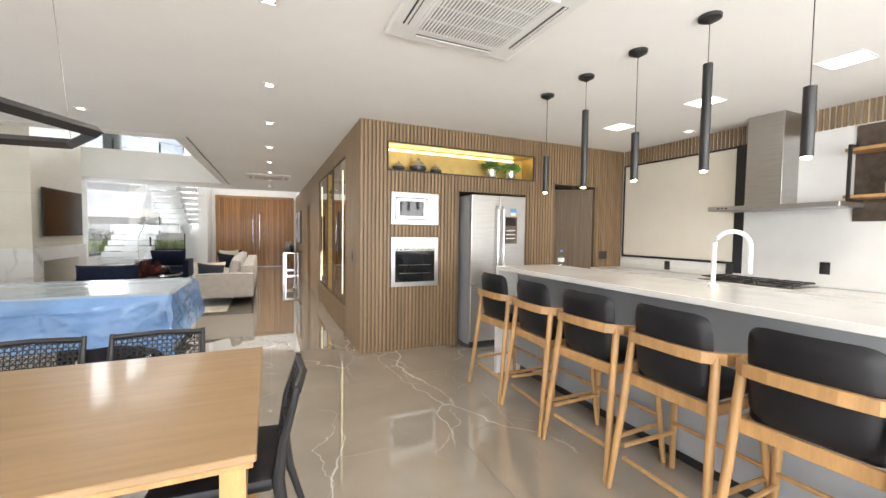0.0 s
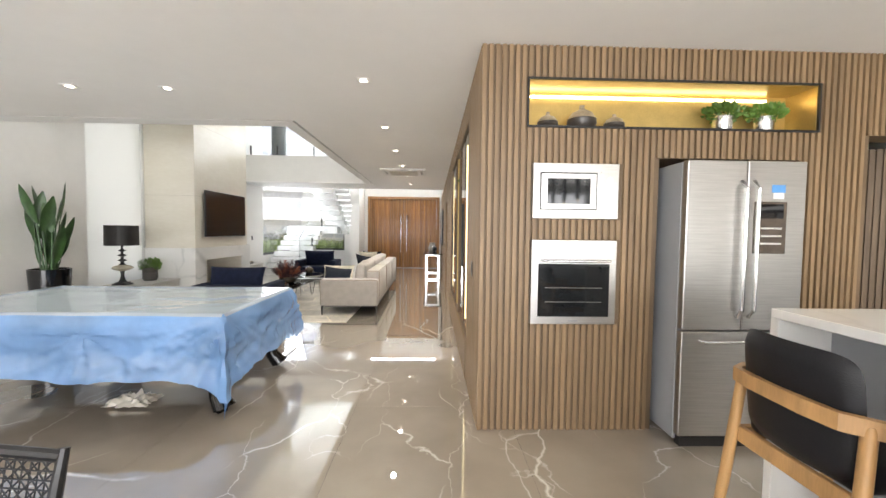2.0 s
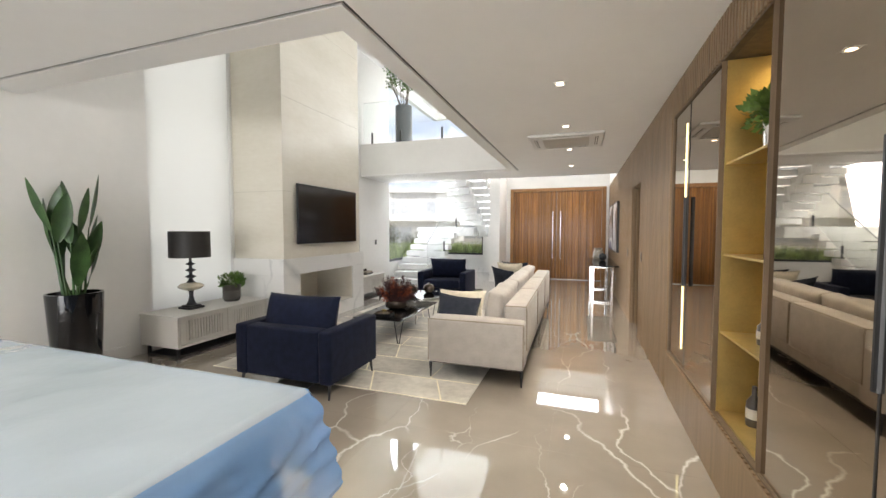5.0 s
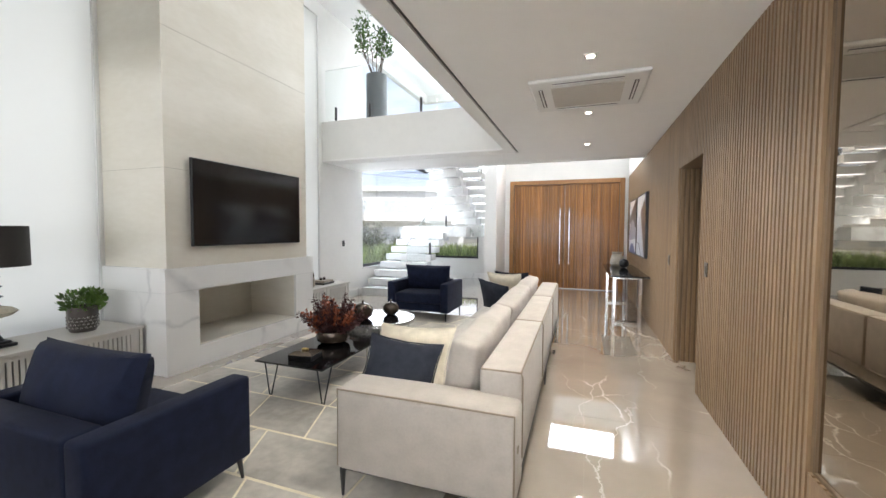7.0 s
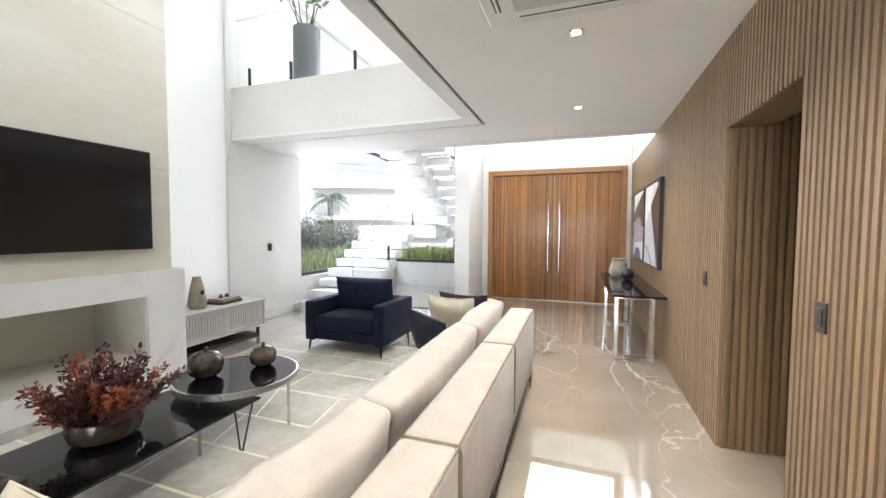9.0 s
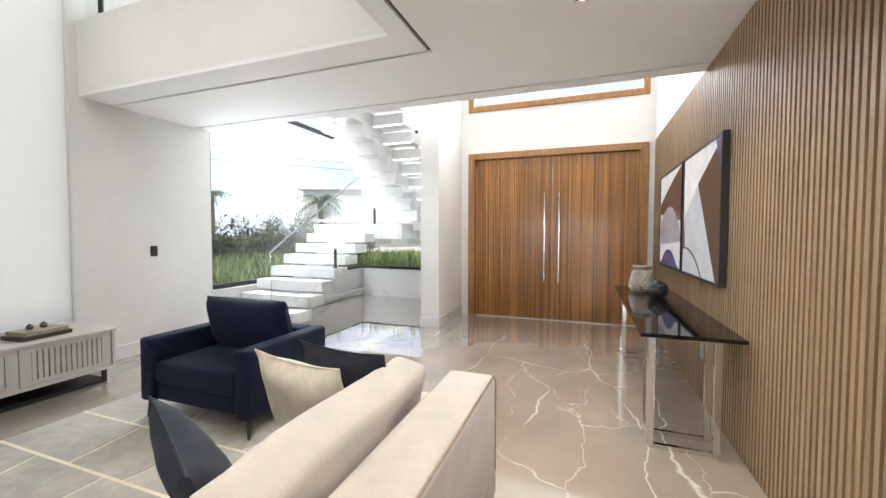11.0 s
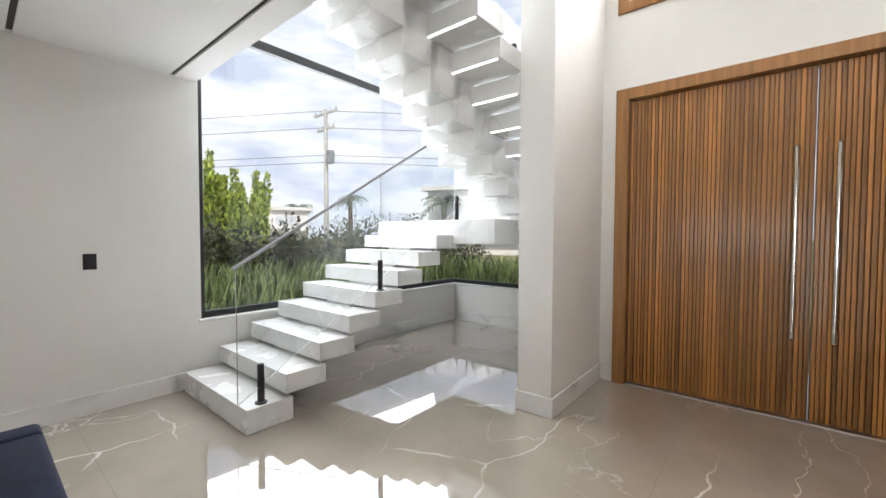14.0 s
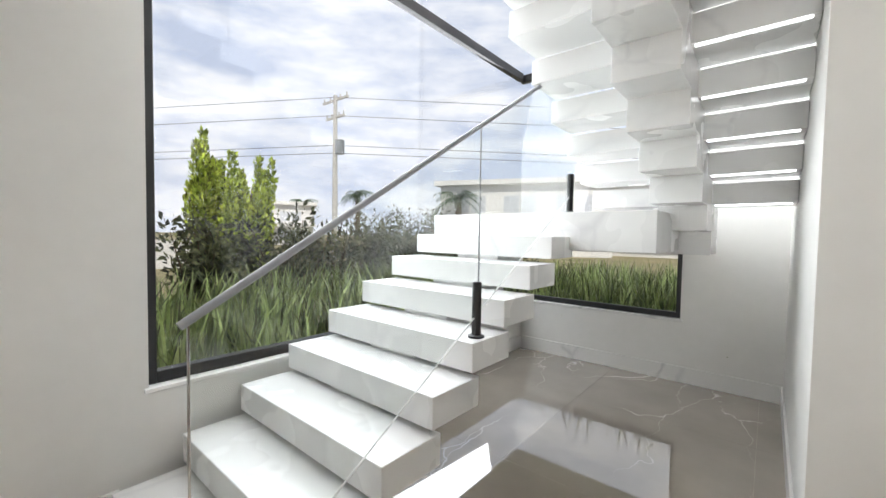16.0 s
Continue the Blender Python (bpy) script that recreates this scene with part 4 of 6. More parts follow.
armchair((-2.08, 7.43, 0), 0)
armchair((-2.27, 13.01, 0), 180)

# sofa, back along the corridor side
t = thing("sofa", "long cream linen sofa with piped seams and slim black legs", "sofa", (-0.545, 10.23, 0), 0.7)
L0, L1 = -1.98, 1.82
part("base", soft_box(bmesh.new(), -0.46, 0.46, L0 + 0.02, L1 - 0.02, 0.165, 0.30, 0.02, 2), M_CREAM, t)
part("base_rail", boxes((-0.45, 0.46, L0 + 0.03, L1 - 0.03, 0.15, 0.166)), M_BLACK, t, "black base rail")
for y0, y1 in ((L0, L0 + 0.25), (L1 - 0.25, L1)):
    part("arm", soft_box(bmesh.new(), -0.475, 0.474, y0, y1, 0.16, 0.60, 0.03, 3, 0.015), M_CREAM, t, smooth=True)
SEAMS = (-1.79, -0.62, 0.60, 1.79)


def boxed_cushion(w, h, d, seed):
    """A slack boxed cushion, half sizes, with swollen faces and a sagging top."""
    bm = bmesh.new()
    box(bm, -w, w, -d, d, -h, h, bevel=0.03, seg=3)
    bmesh.ops.subdivide_edges(bm, edges=[e for e in bm.edges if (e.verts[0].co - e.verts[1].co).length > 0.1], cuts=11, use_grid_fill=True)
    for v in bm.verts:
        u, q = v.co.x / w, v.co.z / h
        v.co.y += math.copysign(0.03 * max(0, 1 - u * u) ** 0.5 * max(0, 1 - q * q) ** 0.5, v.co.y) + 0.014 * noise.noise((v.co.x * 5, v.co.z * 6, seed))
        v.co.z += slack(v.co.x, seed) * max(0, q)
    return bm


def slack(x, seed):
    """How far the top of a cushion rises or dips along its length."""
    return 0.018 * noise.noise((x * 3.2, 0.4, 3 + seed)) + 0.008 * noise.noise((x * 9, 0.9, seed))


for n, (y0, y1) in enumerate(zip(SEAMS, SEAMS[1:])):
    part("seat_cushion", soft_box(bmesh.new(), -0.47, 0.06, max(y0, L0 + 0.253) + 0.003, min(y1, L1 - 0.253) - 0.003, 0.30, 0.44, 0.04, 3, 0.02), M_CREAM, t, smooth=True)
    part("backrest", soft_box(bmesh.new(), 0.255, 0.475, y0 + 0.003, y1 - 0.003, 0.28, 0.735, 0.024, 3, 0.016), M_CREAM, t, smooth=True)
    lo, hi = max(y0, L0 + 0.255), min(y1, L1 - 0.255)
    w, h, dp = (hi - lo) / 2 - 0.006, 0.215, 0.075
    c = part("back_cushion", boxed_cushion(w, h, dp, n), M_CREAM, t, smooth=True)
    c.matrix_local = pose(0.125, (lo + hi) / 2, 0.63, 0, 0, 90) @ pose(0, 0, 0, 11, 0, 0)
    for sd in (-1, 1):
        pts = [(w, sd * dp, -h), (w, sd * dp, h - 0.03)] + [(x * w, sd * (dp - 0.012), h + slack(x * w, n) - 0.001) for x in [0.98 - 1.96 * i / 16 for i in range(17)]] + [(-w, sd * dp, h - 0.03), (-w, sd * dp, -h)]
        pp = part("piping", tube(bmesh.new(), pts, 0.0095, 6), M_PIPE, t)
        pp.matrix_local = c.matrix_local
    for x in (0.266, 0.466):
        part("piping", tube(bmesh.new(), [(x, y0 + 0.012, 0.727), (x, y1 - 0.012, 0.727)], 0.0055, 6), M_SEAM, t)
    for y in (y0 + 0.010, y1 - 0.010):
        part("piping", tube(bmesh.new(), [(0.262, y, 0.727), (0.468, y, 0.727), (0.475, y, 0.70), (0.475, y, 0.30)], 0.005, 6), M_SEAM, t)
for x in (-0.45, 0.45):
    for y in (L0 + 0.03, 0.0, L1 - 0.03):
        part("leg", leg_taper(bmesh.new(), x, y, 0.155, 0.014, 0.035, 0.0, 0.0), M_BLACK, t, "slim black leg")
for y in (L0 + 0.008, L1 - 0.008):
    part("piping", tube(bmesh.new(), [(-0.467, y, 0.18), (-0.467, y, 0.592), (0.0, y, 0.594), (0.466, y, 0.592), (0.466, y, 0.18)], 0.005, 6), M_SEAM, t)
part("brand_tab", boxes((0.473, 0.478, L0 + 0.05, L0 + 0.075, 0.40, 0.43)), M_SEAM, t, "small stitched tab")


def throw_pillow(label, mat, w, h, d, m, seed):
    t = thing("throw_pillow", label, "pillow", (0, 0, 0), 0, "sofa cushions")
    t.matrix_world = m
    part("cover", pillow(w, h, d, 0.2, 14, seed), mat, t, smooth=True)
    pts = [(x * w / 2, 0, z * h / 2) for x, z in ((-1, -1), (-0.5, -0.93), (0, -0.9), (0.5, -0.93), (1, -1), (0.93, -0.5), (0.9, 0), (0.93, 0.5), (1, 1), (0.5, 0.93), (0, 0.9), (-0.5, 0.93), (-1, 1), (-0.93, 0.5), (-0.9, 0), (-0.93, -0.5), (-1, -1))]
    part("seam", tube(bmesh.new(), pts, 0.004, 5), mat, t)
    return t


throw_pillow("dark charcoal square cushion on the sofa", M_CHARCOAL, 0.46, 0.43, 0.15, pose(-0.79, 8.585, 0.590, -38, 7, 12), 1)
throw_pillow("ivory square cushion on the sofa", M_IVORY, 0.54, 0.50, 0.17, pose(-0.83, 8.83, 0.595, -44, 0, 6), 2)
throw_pillow("dark charcoal square cushion on the sofa", M_CHARCOAL, 0.44, 0.42, 0.15, pose(-0.76, 11.12, 0.645, 26, 8, -24), 3)
throw_pillow("pale blue and ivory striped cushion on the sofa", M_IVORY, 0.46, 0.46, 0.15, pose(-0.72, 11.54, 0.68, 18, 0, -10), 4)
throw_pillow("dark charcoal square cushion on the sofa", M_CHARCOAL, 0.46, 0.46, 0.15, pose(-0.66, 11.74, 0.68, 20, 0, -8), 5)

# ---------- coffee tables ----------
t = thing("coffee_table", "low rectangular black glass coffee table on hairpin legs", "coffee table", (-2.02, 9.72, 0.0075))
part("tabletop", boxes((-0.34, 0.34, -0.68, 0.68, 0.315, 0.33), bevel=0.003), M_BLACKGLASS, t, "black glass top")
for x in (-0.27, 0.27):
    for y in (-0.58, 0.58):
        part("leg", tube(bmesh.new(), [(x - 0.06, y, 0.315), (x - 0.01, y, 0.006), (x + 0.01, y, 0.006), (x + 0.05, y + 0.05, 0.315)], 0.006, 6), M_BLACK, t, "black hairpin leg")
t = thing("round_table", "round black glass side table with a champagne metal rim", "coffee table", (-1.98, 10.50, 0.0075))
part("tabletop", lathe(bmesh.new(), [(0.385, 0.405), (0.385, 0.42), (0.0, 0.42)], 48), M_BLACKGLASS, t, "black glass top")
part("rim", lathe(bmesh.new(), [(0.386, 0.385), (0.40, 0.385), (0.40, 0.424), (0.387, 0.424), (0.387, 0.40)], 48), M_SILVER, t, "champagne metal rim", True)
for k in range(3):
    a = 0.6 + k * 2.094
    part("leg", tube(bmesh.new(), [(0.33 * math.cos(a), 0.33 * math.sin(a), 0), (0.33 * math.cos(a), 0.33 * math.sin(a), 0.40)], 0.010, 8), M_SILVER, t)
for at, r in (((-2.12, 10.36, 0.4325), 0.115), ((-1.93, 10.68, 0.4325), 0.095)):
    t = thing("lidded_jar", "round dark glazed lidded jar on the round table", "jar", at, 0, "lidded jars")
    part("body", lathe(bmesh.new(), [(r * 0.55, 0), (r * 0.9, r * 0.3), (r, r * 0.75), (r * 0.92, r * 1.1), (r * 0.75, r * 1.25)], 28), M_BRONZE, t, smooth=True)
    lid = part("lid", lathe(bmesh.new(), [(r * 0.78, r * 1.25), (r * 0.7, r * 1.38), (r * 0.3, r * 1.52), (0.01, r * 1.55)], 28), M_BRONZE, t, "domed bronze lid", True)
    part("knob", lathe(bmesh.new(), [(0.008, r * 1.54), (0.015, r * 1.66), (0.013, r * 1.76), (0.004, r * 1.82)], 14), M_BRONZE, lid, smooth=True)

t = thing("flower_bowl", "dark bowl full of dried burgundy and copper eucalyptus", "flower arrangement", (-2.06, 9.72, 0.338))
part("bowl", lathe(bmesh.new(), [(0.10, 0), (0.15, 0.03), (0.165, 0.08), (0.15, 0.125), (0.135, 0.125), (0.13, 0.08)], 28), M_BRONZE, t, smooth=True)
rnd = random.Random(5)
stem_bm, dark_bm, red_bm = bmesh.new(), bmesh.new(), bmesh.new()
for k in range(74):
    a, tilt, ln = rnd.uniform(0, 6.28), rnd.uniform(0.1, 1.25), rnd.uniform(0.17, 0.34)
    d = Vector((math.sin(tilt) * math.cos(a), math.sin(tilt) * math.sin(a), math.cos(tilt)))
    base = Vector((0.05 * math.cos(a), 0.05 * math.sin(a), 0.10))
    tube(stem_bm, [base, base + d * ln * 0.6, base + d * ln + Vector((0, 0, 0.02))], 0.0025, 4)
    tgt = red_bm if rnd.random() < 0.34 else dark_bm
    for i in range(7):
        scatter_leaves(tgt, base + d * ln * (0.4 + 0.1 * i) + Vector((0, 0, 0.02 * i / 7)), (0.02, 0.02, 0.02), 9, 0.032, k * 10 + i)
part("stem", stem_bm, M_DRIED, t)
part("foliage", dark_bm, M_DRIED, t, "burgundy dried leaves")
part("foliage", red_bm, M_DRIED2, t, "copper dried leaves")
t = thing("decorative_box", "dark bronze box with a small brass handle on coffee table", "box", (-2.0, 9.24, 0.338), 8)
part("body", boxes((-0.11, 0.11, -0.09, 0.09, 0, 0.045), bevel=0.003), M_BLACK, t)
bm = boxes((-0.11, 0.11, -0.09, 0.09, 0.046, 0.068))
for v in bm.verts:
    if v.co.z > 0.06:
        v.co.x *= 0.62
        v.co.y *= 0.55
lid = part("lid", bm, M_BRONZE, t, "dark bevelled lid")
part("handle", boxes((-0.03, 0.03, -0.012, 0.012, 0.0685, 0.084), bevel=0.003), M_GOLD, lid, "small brass handle")

# ---------- hall console and art ----------
t = thing("console_table", "slim black glass console table on chrome loop legs", "console table", (0.60, 12.97, 0))
part("tabletop", boxes((0, 0.555, 0, 2.40, 0.735, 0.76), bevel=0.004), M_BLACKGLASS, t, "black glass top")
for y in (0.10, 0.30, 2.00, 2.20):
    part("leg", boxes((0.06, 0.10, y, y + 0.03, 0, 0.735), (0.42, 0.46, y, y + 0.03, 0, 0.735), (0.10, 0.42, y, y + 0.03, 0, 0.03), (0.10, 0.42, y, y + 0.03, 0.705, 0.735), bevel=0.002), M_CHROME, t, "chrome loop leg")
t = thing("vase", "textured silver grey vase on the console", "vase", (0.85, 14.98, 0.761))
bm = lathe(bmesh.new(), [(0.10, 0), (0.125, 0.03), (0.13, 0.08), (0.105, 0.18), (0.085, 0.225), (0.105, 0.265), (0.10, 0.27), (0.08, 0.23)], 32)
part("body", bm, M_STONEWARE, t, smooth=True)
bm = bmesh.new()
for row in range(6):
    z = 0.035 + row * 0.03
    r = 0.1275 - max(0, (z - 0.08)) * 0.235
    for k in range(18):
        a = 2 * math.pi * (k + 0.5 * (row % 2)) / 18
        tube(bm, [(r * math.cos(a - 0.15), r * math.sin(a - 0.15), z), (r * math.cos(a), r * math.sin(a), z + 0.02), (r * math.cos(a + 0.15), r * math.sin(a + 0.15), z)], 0.004, 4)
part("relief", bm, M_SILVER, t, "raised silver zigzag relief")
t = thing("ornament", "small black woven ball ornament on the console", "ornament", (0.93, 14.5, 0.761))
bm = bmesh.new()
bmesh.ops.create_icosphere(bm, subdivisions=3, radius=0.085, matrix=Matrix.Translation((0, 0, 0.08)))
for v in bm.verts:
    v.co += v.co.normalized() * 0.014 * noise.noise(v.co * 40)
part("ball", bm, M_BLACK, t)


def shape(pts, x, mat, parent):
    bm = bmesh.new()
    top = [bm.verts.new((x, y, z)) for y, z in pts]
    low = [bm.verts.new((x + 0.003, y, z)) for y, z in pts]
    bm.faces.new(top)
    bm.faces.new(low[::-1])
    for i in range(len(pts)):
        j = (i + 1) % len(pts)
        bm.faces.new((top[i], low[i], low[j], top[j]))
    part("painted_shape", bm, mat, parent)


def arc(cy, cz, r, a0, a1, n=10):
    return [(cy + r * math.cos(radians(a0 + (a1 - a0) * i / n)), cz + r * math.sin(radians(a0 + (a1 - a0) * i / n))) for i in range(n + 1)]


for y0, w, kind in ((13.47, 1.14, 0), (14.66, 1.20, 1)):
    t = thing("painting", "large framed abstract canvas in white, brown and blue", "painting", (XW - 0.001, y0, 1.0), 0, "wall paintings")
    H_ = 1.07
    part("frame", boxes((-0.045, 0, 0, 0.02, 0, H_), (-0.045, 0, w - 0.02, w, 0, H_), (-0.045, 0, 0.02, w - 0.02, 0, 0.02), (-0.045, 0, 0.02, w - 0.02, H_ - 0.02, H_)), M_BLACK, t, "black frame")
    part("canvas", boxes((-0.036, -0.002, 0.02, w - 0.02, 0.02, H_ - 0.02)), M_ARTWHITE, t)
    a, b = 0.021, w - 0.021
    if kind == 0:
        shape([(0.10, 0.021), (b, 0.021), (b, 0.50), (0.61, 0.78)], -0.0395, M_PALEARC, t)
        shape([(a, 0.021), (0.10, 0.021), (0.61, 0.78), (0.12, 0.985), (a, 0.80)], -0.0425, M_ARTBROWN, t)
        shape([(a, 0.80), (0.12, 0.985), (0.15, H_ - 0.021), (a, H_ - 0.021)], -0.0435, M_ARTBLUE, t)
        shape([(b, 0.24), (b, 0.61), (1.03, 0.26)], -0.0435, M_ARTBROWN, t)
        shape(arc(1.02, -0.55, 0.80, 84, 140, 14) + arc(1.02, -0.55, 0.786, 140, 84, 14), -0.0438, M_BLACK, t)
    else:
        shape([(a, 0.50), (b, 0.62), (b, 0.72), (0.35, H_ - 0.10), (a, H_ - 0.021)], -0.0405, M_ARTBROWN, t)
        shape([(b, 0.25)] + arc(0.60, 0.05, 0.62, 28, 152, 12) + [(a, 0.30)], -0.0435, M_ARTGREY, t)
        shape([(b, 0.021)] + arc(0.60, -0.42, 0.62, 50, 130, 10) + [(a, 0.021)], -0.0438, M_ARTBLUE, t)


def wall_plate(name, label, at, turn, mat=M_BLACK, n=1):
    t = thing(name, label, "switch", at, turn)
    part("plate", boxes((-0.04 * n, 0.04 * n, -0.008, 0, -0.06, 0.06), bevel=0.003), mat, t)
    for i in range(n):
        x = (i - (n - 1) / 2) * 0.08
        part("rocker", boxes((x - 0.022, x + 0.022, -0.012, -0.008, -0.035, 0.035), bevel=0.002), mat, t)


for y, z in ((4.96, 1.12), (10.30, 1.12), (11.80, 1.10)):
    wall_plate("light_switch", "dark grey switch plate on the slatted wall", (XW - 0.0005, y, z), -90, M_CLAY)
wall_plate("light_switch", "black switch plate on the white wall", (XL + 0.0005, 13.42, 1.16), 90)
wall_plate("socket", "dark twin socket plate on the slatted wall", (4.90, YK - 0.0005, 1.12), 0, M_CLAY, 2)
for y, z in ((2.04, 1.13), (2.92, 1.04), (3.72, 1.02)):
    wall_plate("socket", "black socket plate on the kitchen splashback", (XR - 0.026, y, z), -90)
wall_plate("socket", "grey socket plate low on the slatted wall", (XW - 0.0005, 14.0, 0.42), -90, M_GREYLAC)

# ---------- kitchen ----------
t = thing("kitchen_island", "long grey island with a white quartz waterfall top", "kitchen island", (2.35, 3.46, 0))
part("worktop", boxes((0, 0.73, -5.2, 0, 1.06, 1.10), bevel=0.003), M_QUARTZ, t, "white quartz worktop")
part("end_panel", boxes((0, 0.73, -0.04, 0, 0, 1.0595), bevel=0.002), M_QUARTZ, t, "white quartz waterfall end")
part("body", boxes((0.24, 0.71, -5.18, -0.041, 0.08, 1.0595)), M_GREYLAC, t)
part("plinth", boxes((0.28, 0.66, -5.15, -0.06, 0, 0.08)), M_BLACK, t)

t = thing("kitchen_tap", "tall white arched kitchen tap on the island", "tap", (2.90, 1.66, 1.101), -52)
part("riser", tube(bmesh.new(), [(0, 0, 0), (0, 0, 0.03), (0, 0, 0.26)] + [(0.095 - 0.095 * math.cos(radians(a)), 0, 0.27 + 0.095 * math.sin(radians(a))) for a in range(15, 181, 15)] + [(0.19, 0, 0.10)], 0.014, 12), M_WHITEPLASTIC, t, smooth=True)
part("base_ring", lathe(bmesh.new(), [(0.03, 0), (0.03, 0.02), (0.02, 0.025)], 18), M_WHITEPLASTIC, t)
part("lever", tube(bmesh.new(), [(0, 0.015, 0.08), (0, 0.08, 0.10)], 0.007, 8), M_WHITEPLASTIC, t)

t = thing("water_bottle", "small clear plastic water bottle with a blue cap", "bottle", (2.98, 3.22, 1.101))
part("bottle", lathe(bmesh.new(), [(0.03, 0), (0.032, 0.02), (0.031, 0.10), (0.012, 0.14), (0.012, 0.15)], 18), M_RAILGLASS, t, smooth=True)
part("label_band", lathe(bmesh.new(), [(0.0325, 0.05), (0.0325, 0.085)], 18), M_WHITEPLASTIC, t)
part("cap", lathe(bmesh.new(), [(0.014, 0.15), (0.014, 0.168), (0.002, 0.169)], 14), material("blue_cap", (0.15, 0.3, 0.6), 0.4), t)


def bar_stool(at):
    """Facing +x, centred on y."""
    t = thing("bar_stool", "honey oak bar stool with black leather seat and back", "bar stool", at, 0, "stools at the island")
    H = 0.27
    for sy in (-1, 1):
        part("back_leg", tube(bmesh.new(), [(-0.045, sy * (H - 0.002), 0), (0.01, sy * (H - 0.028), 0.45), (0.055, sy * (H - 0.045), 0.885)], [0.014, 0.021, 0.020], 10), M_OAK, t, smooth=True)
        part("front_leg", tube(bmesh.new(), [(0.47, sy * (H - 0.005), 0), (0.435, sy * (H - 0.03), 0.40), (0.41, sy * (H - 0.05), 0.69)], [0.015, 0.021, 0.020], 10), M_OAK, t, smooth=True)
        part("side_stretcher", tube(bmesh.new(), [(0.025, sy * (H - 0.028), 0.24), (0.435, sy * (H - 0.03), 0.24)], 0.013, 8), M_OAK, t)
        part("side_rail", boxes((0.05, 0.42, sy * (H - 0.05) - 0.013, sy * (H - 0.05) + 0.013, 0.61, 0.665), bevel=0.006, seg=2), M_OAK, t)
    part("front_stretcher", tube(bmesh.new(), [(0.432, -(H - 0.032), 0.30), (0.432, H - 0.032, 0.30)], 0.013, 8), M_OAK, t)
    part("back_stretcher", tube(bmesh.new(), [(0.03, -(H - 0.03), 0.17), (0.03, H - 0.03, 0.17)], 0.012, 8), M_OAK, t)
    part("back_rail", boxes((0.035, 0.06, -(H - 0.05), H - 0.05, 0.60, 0.665), bevel=0.006, seg=2), M_OAK, t)
    bm = bmesh.new()
    path = [(0.36, -(H - 0.0), 0.862), (0.20, -(H - 0.0), 0.872), (0.08, -(H - 0.02), 0.88), (0.0, -(H - 0.08), 0.885), (-0.02, -0.10, 0.888), (-0.02, 0.10, 0.888), (0.0, H - 0.08, 0.885), (0.08, H - 0.02, 0.88), (0.20, H, 0.872), (0.36, H, 0.862)]
    rows = []
    for i, p in enumerate(path):
        p = Vector(p)
        d = (Vector(path[min(i + 1, len(path) - 1)]) - Vector(path[max(i - 1, 0)])).normalized()
        side = d.cross(Vector((0, 0, 1))).normalized() * 0.013
        up = Vector((0, 0, 0.026))
        rows.append([bm.verts.new(p + q) for q in (side - up, side + up, -side + up, -side - up)])
    for r0, r1 in zip(rows, rows[1:]):
        for k in range(4):
            bm.faces.new((r0[k], r0[(k + 1) % 4], r1[(k + 1) % 4], r1[k]))
    bm.faces.new(rows[0][::-1])
    bm.faces.new(rows[-1])
    part("arm_rail", bm, M_OAK, t, "bent honey oak arm and back rail")
    part("seat", soft_box(bmesh.new(), 0.06, 0.46, -(H - 0.065), H - 0.065, 0.655, 0.735, 0.03, 3, 0.015), M_LEATHER, t, "black leather seat", True)
    bm = bmesh.new()
    nw, nh, grid = 18, 14, {}
    for sd in (-1, 1):
        for i in range(nw + 1):
            for k in range(nh + 1):
                u, v = 2 * i / nw - 1, 2 * k / nh - 1
                if sd == 1 and (i in (0, nw) or k in (0, nh)):
                    grid[sd, i, k] = grid[-1, i, k]
                    continue
                sq = max(abs(u), abs(v))
                rad = sq / max(1e-6, (abs(u) ** 7 + abs(v) ** 7) ** (1 / 7))
                yy, zz = u * rad * (H - 0.06), v * rad * 0.2
                thick = 0.034 * (1 - max(abs(u), abs(v)) ** 5) ** 0.5
                grid[sd, i, k] = bm.verts.new((sd * thick + 0.9 * yy ** 2 - 0.10 * (zz + 0.2), yy, zz))
        for i in range(nw):
            for k in range(nh):
                bm.faces.new((grid[sd, i, k], grid[sd, i + 1, k], grid[sd, i + 1, k + 1], grid[sd, i, k + 1]))
    b = part("backrest", bm, M_LEATHER, t, "curved black leather back", True)
    b.location = (0.045, 0, 0.872)
    return t


stool = bar_stool((2.04, 3.06, 0))
for k in range(1, 5):
    copy_thing(stool, pose(2.035, 3.06 - 0.566 * k, 0, 0, 0, (-3, 2, -1, 3)[k - 1]))

# refrigerator
t = thing("refrigerator", "stainless steel french door refrigerator in the wall recess", "refrigerator", (2.50, 4.30, 0))
part("body", boxes((0, 0.80, 0.05, 0.72, 0.03, 1.90), bevel=0.004), M_GREYLAC, t, "grey side panels")
for x0, x1 in ((0.002, 0.398), (0.402, 0.798)):
    d = part("door", boxes((x0, x1, -0.005, 0.05, 0.79, 1.905), bevel=0.008, seg=2), M_STEEL, t)
    hx = 0.36 if x0 < 0.2 else 0.44
    part("handle", tube(bmesh.new(), [(hx, -0.012, 0.88), (hx, -0.055, 0.93), (hx, -0.055, 1.72), (hx, -0.012, 1.77)], 0.013, 10), M_CHROME, d, "chrome bar handle", True)
d = part("drawer", boxes((0.002, 0.798, -0.005, 0.05, 0.07, 0.78), bevel=0.008, seg=2), M_STEEL, t)
part("handle", tube(bmesh.new(), [(0.12, -0.012, 0.72), (0.14, -0.05, 0.72), (0.66, -0.05, 0.72), (0.68, -0.012, 0.72)], 0.012, 10), M_CHROME, d, "chrome bar handle", True)
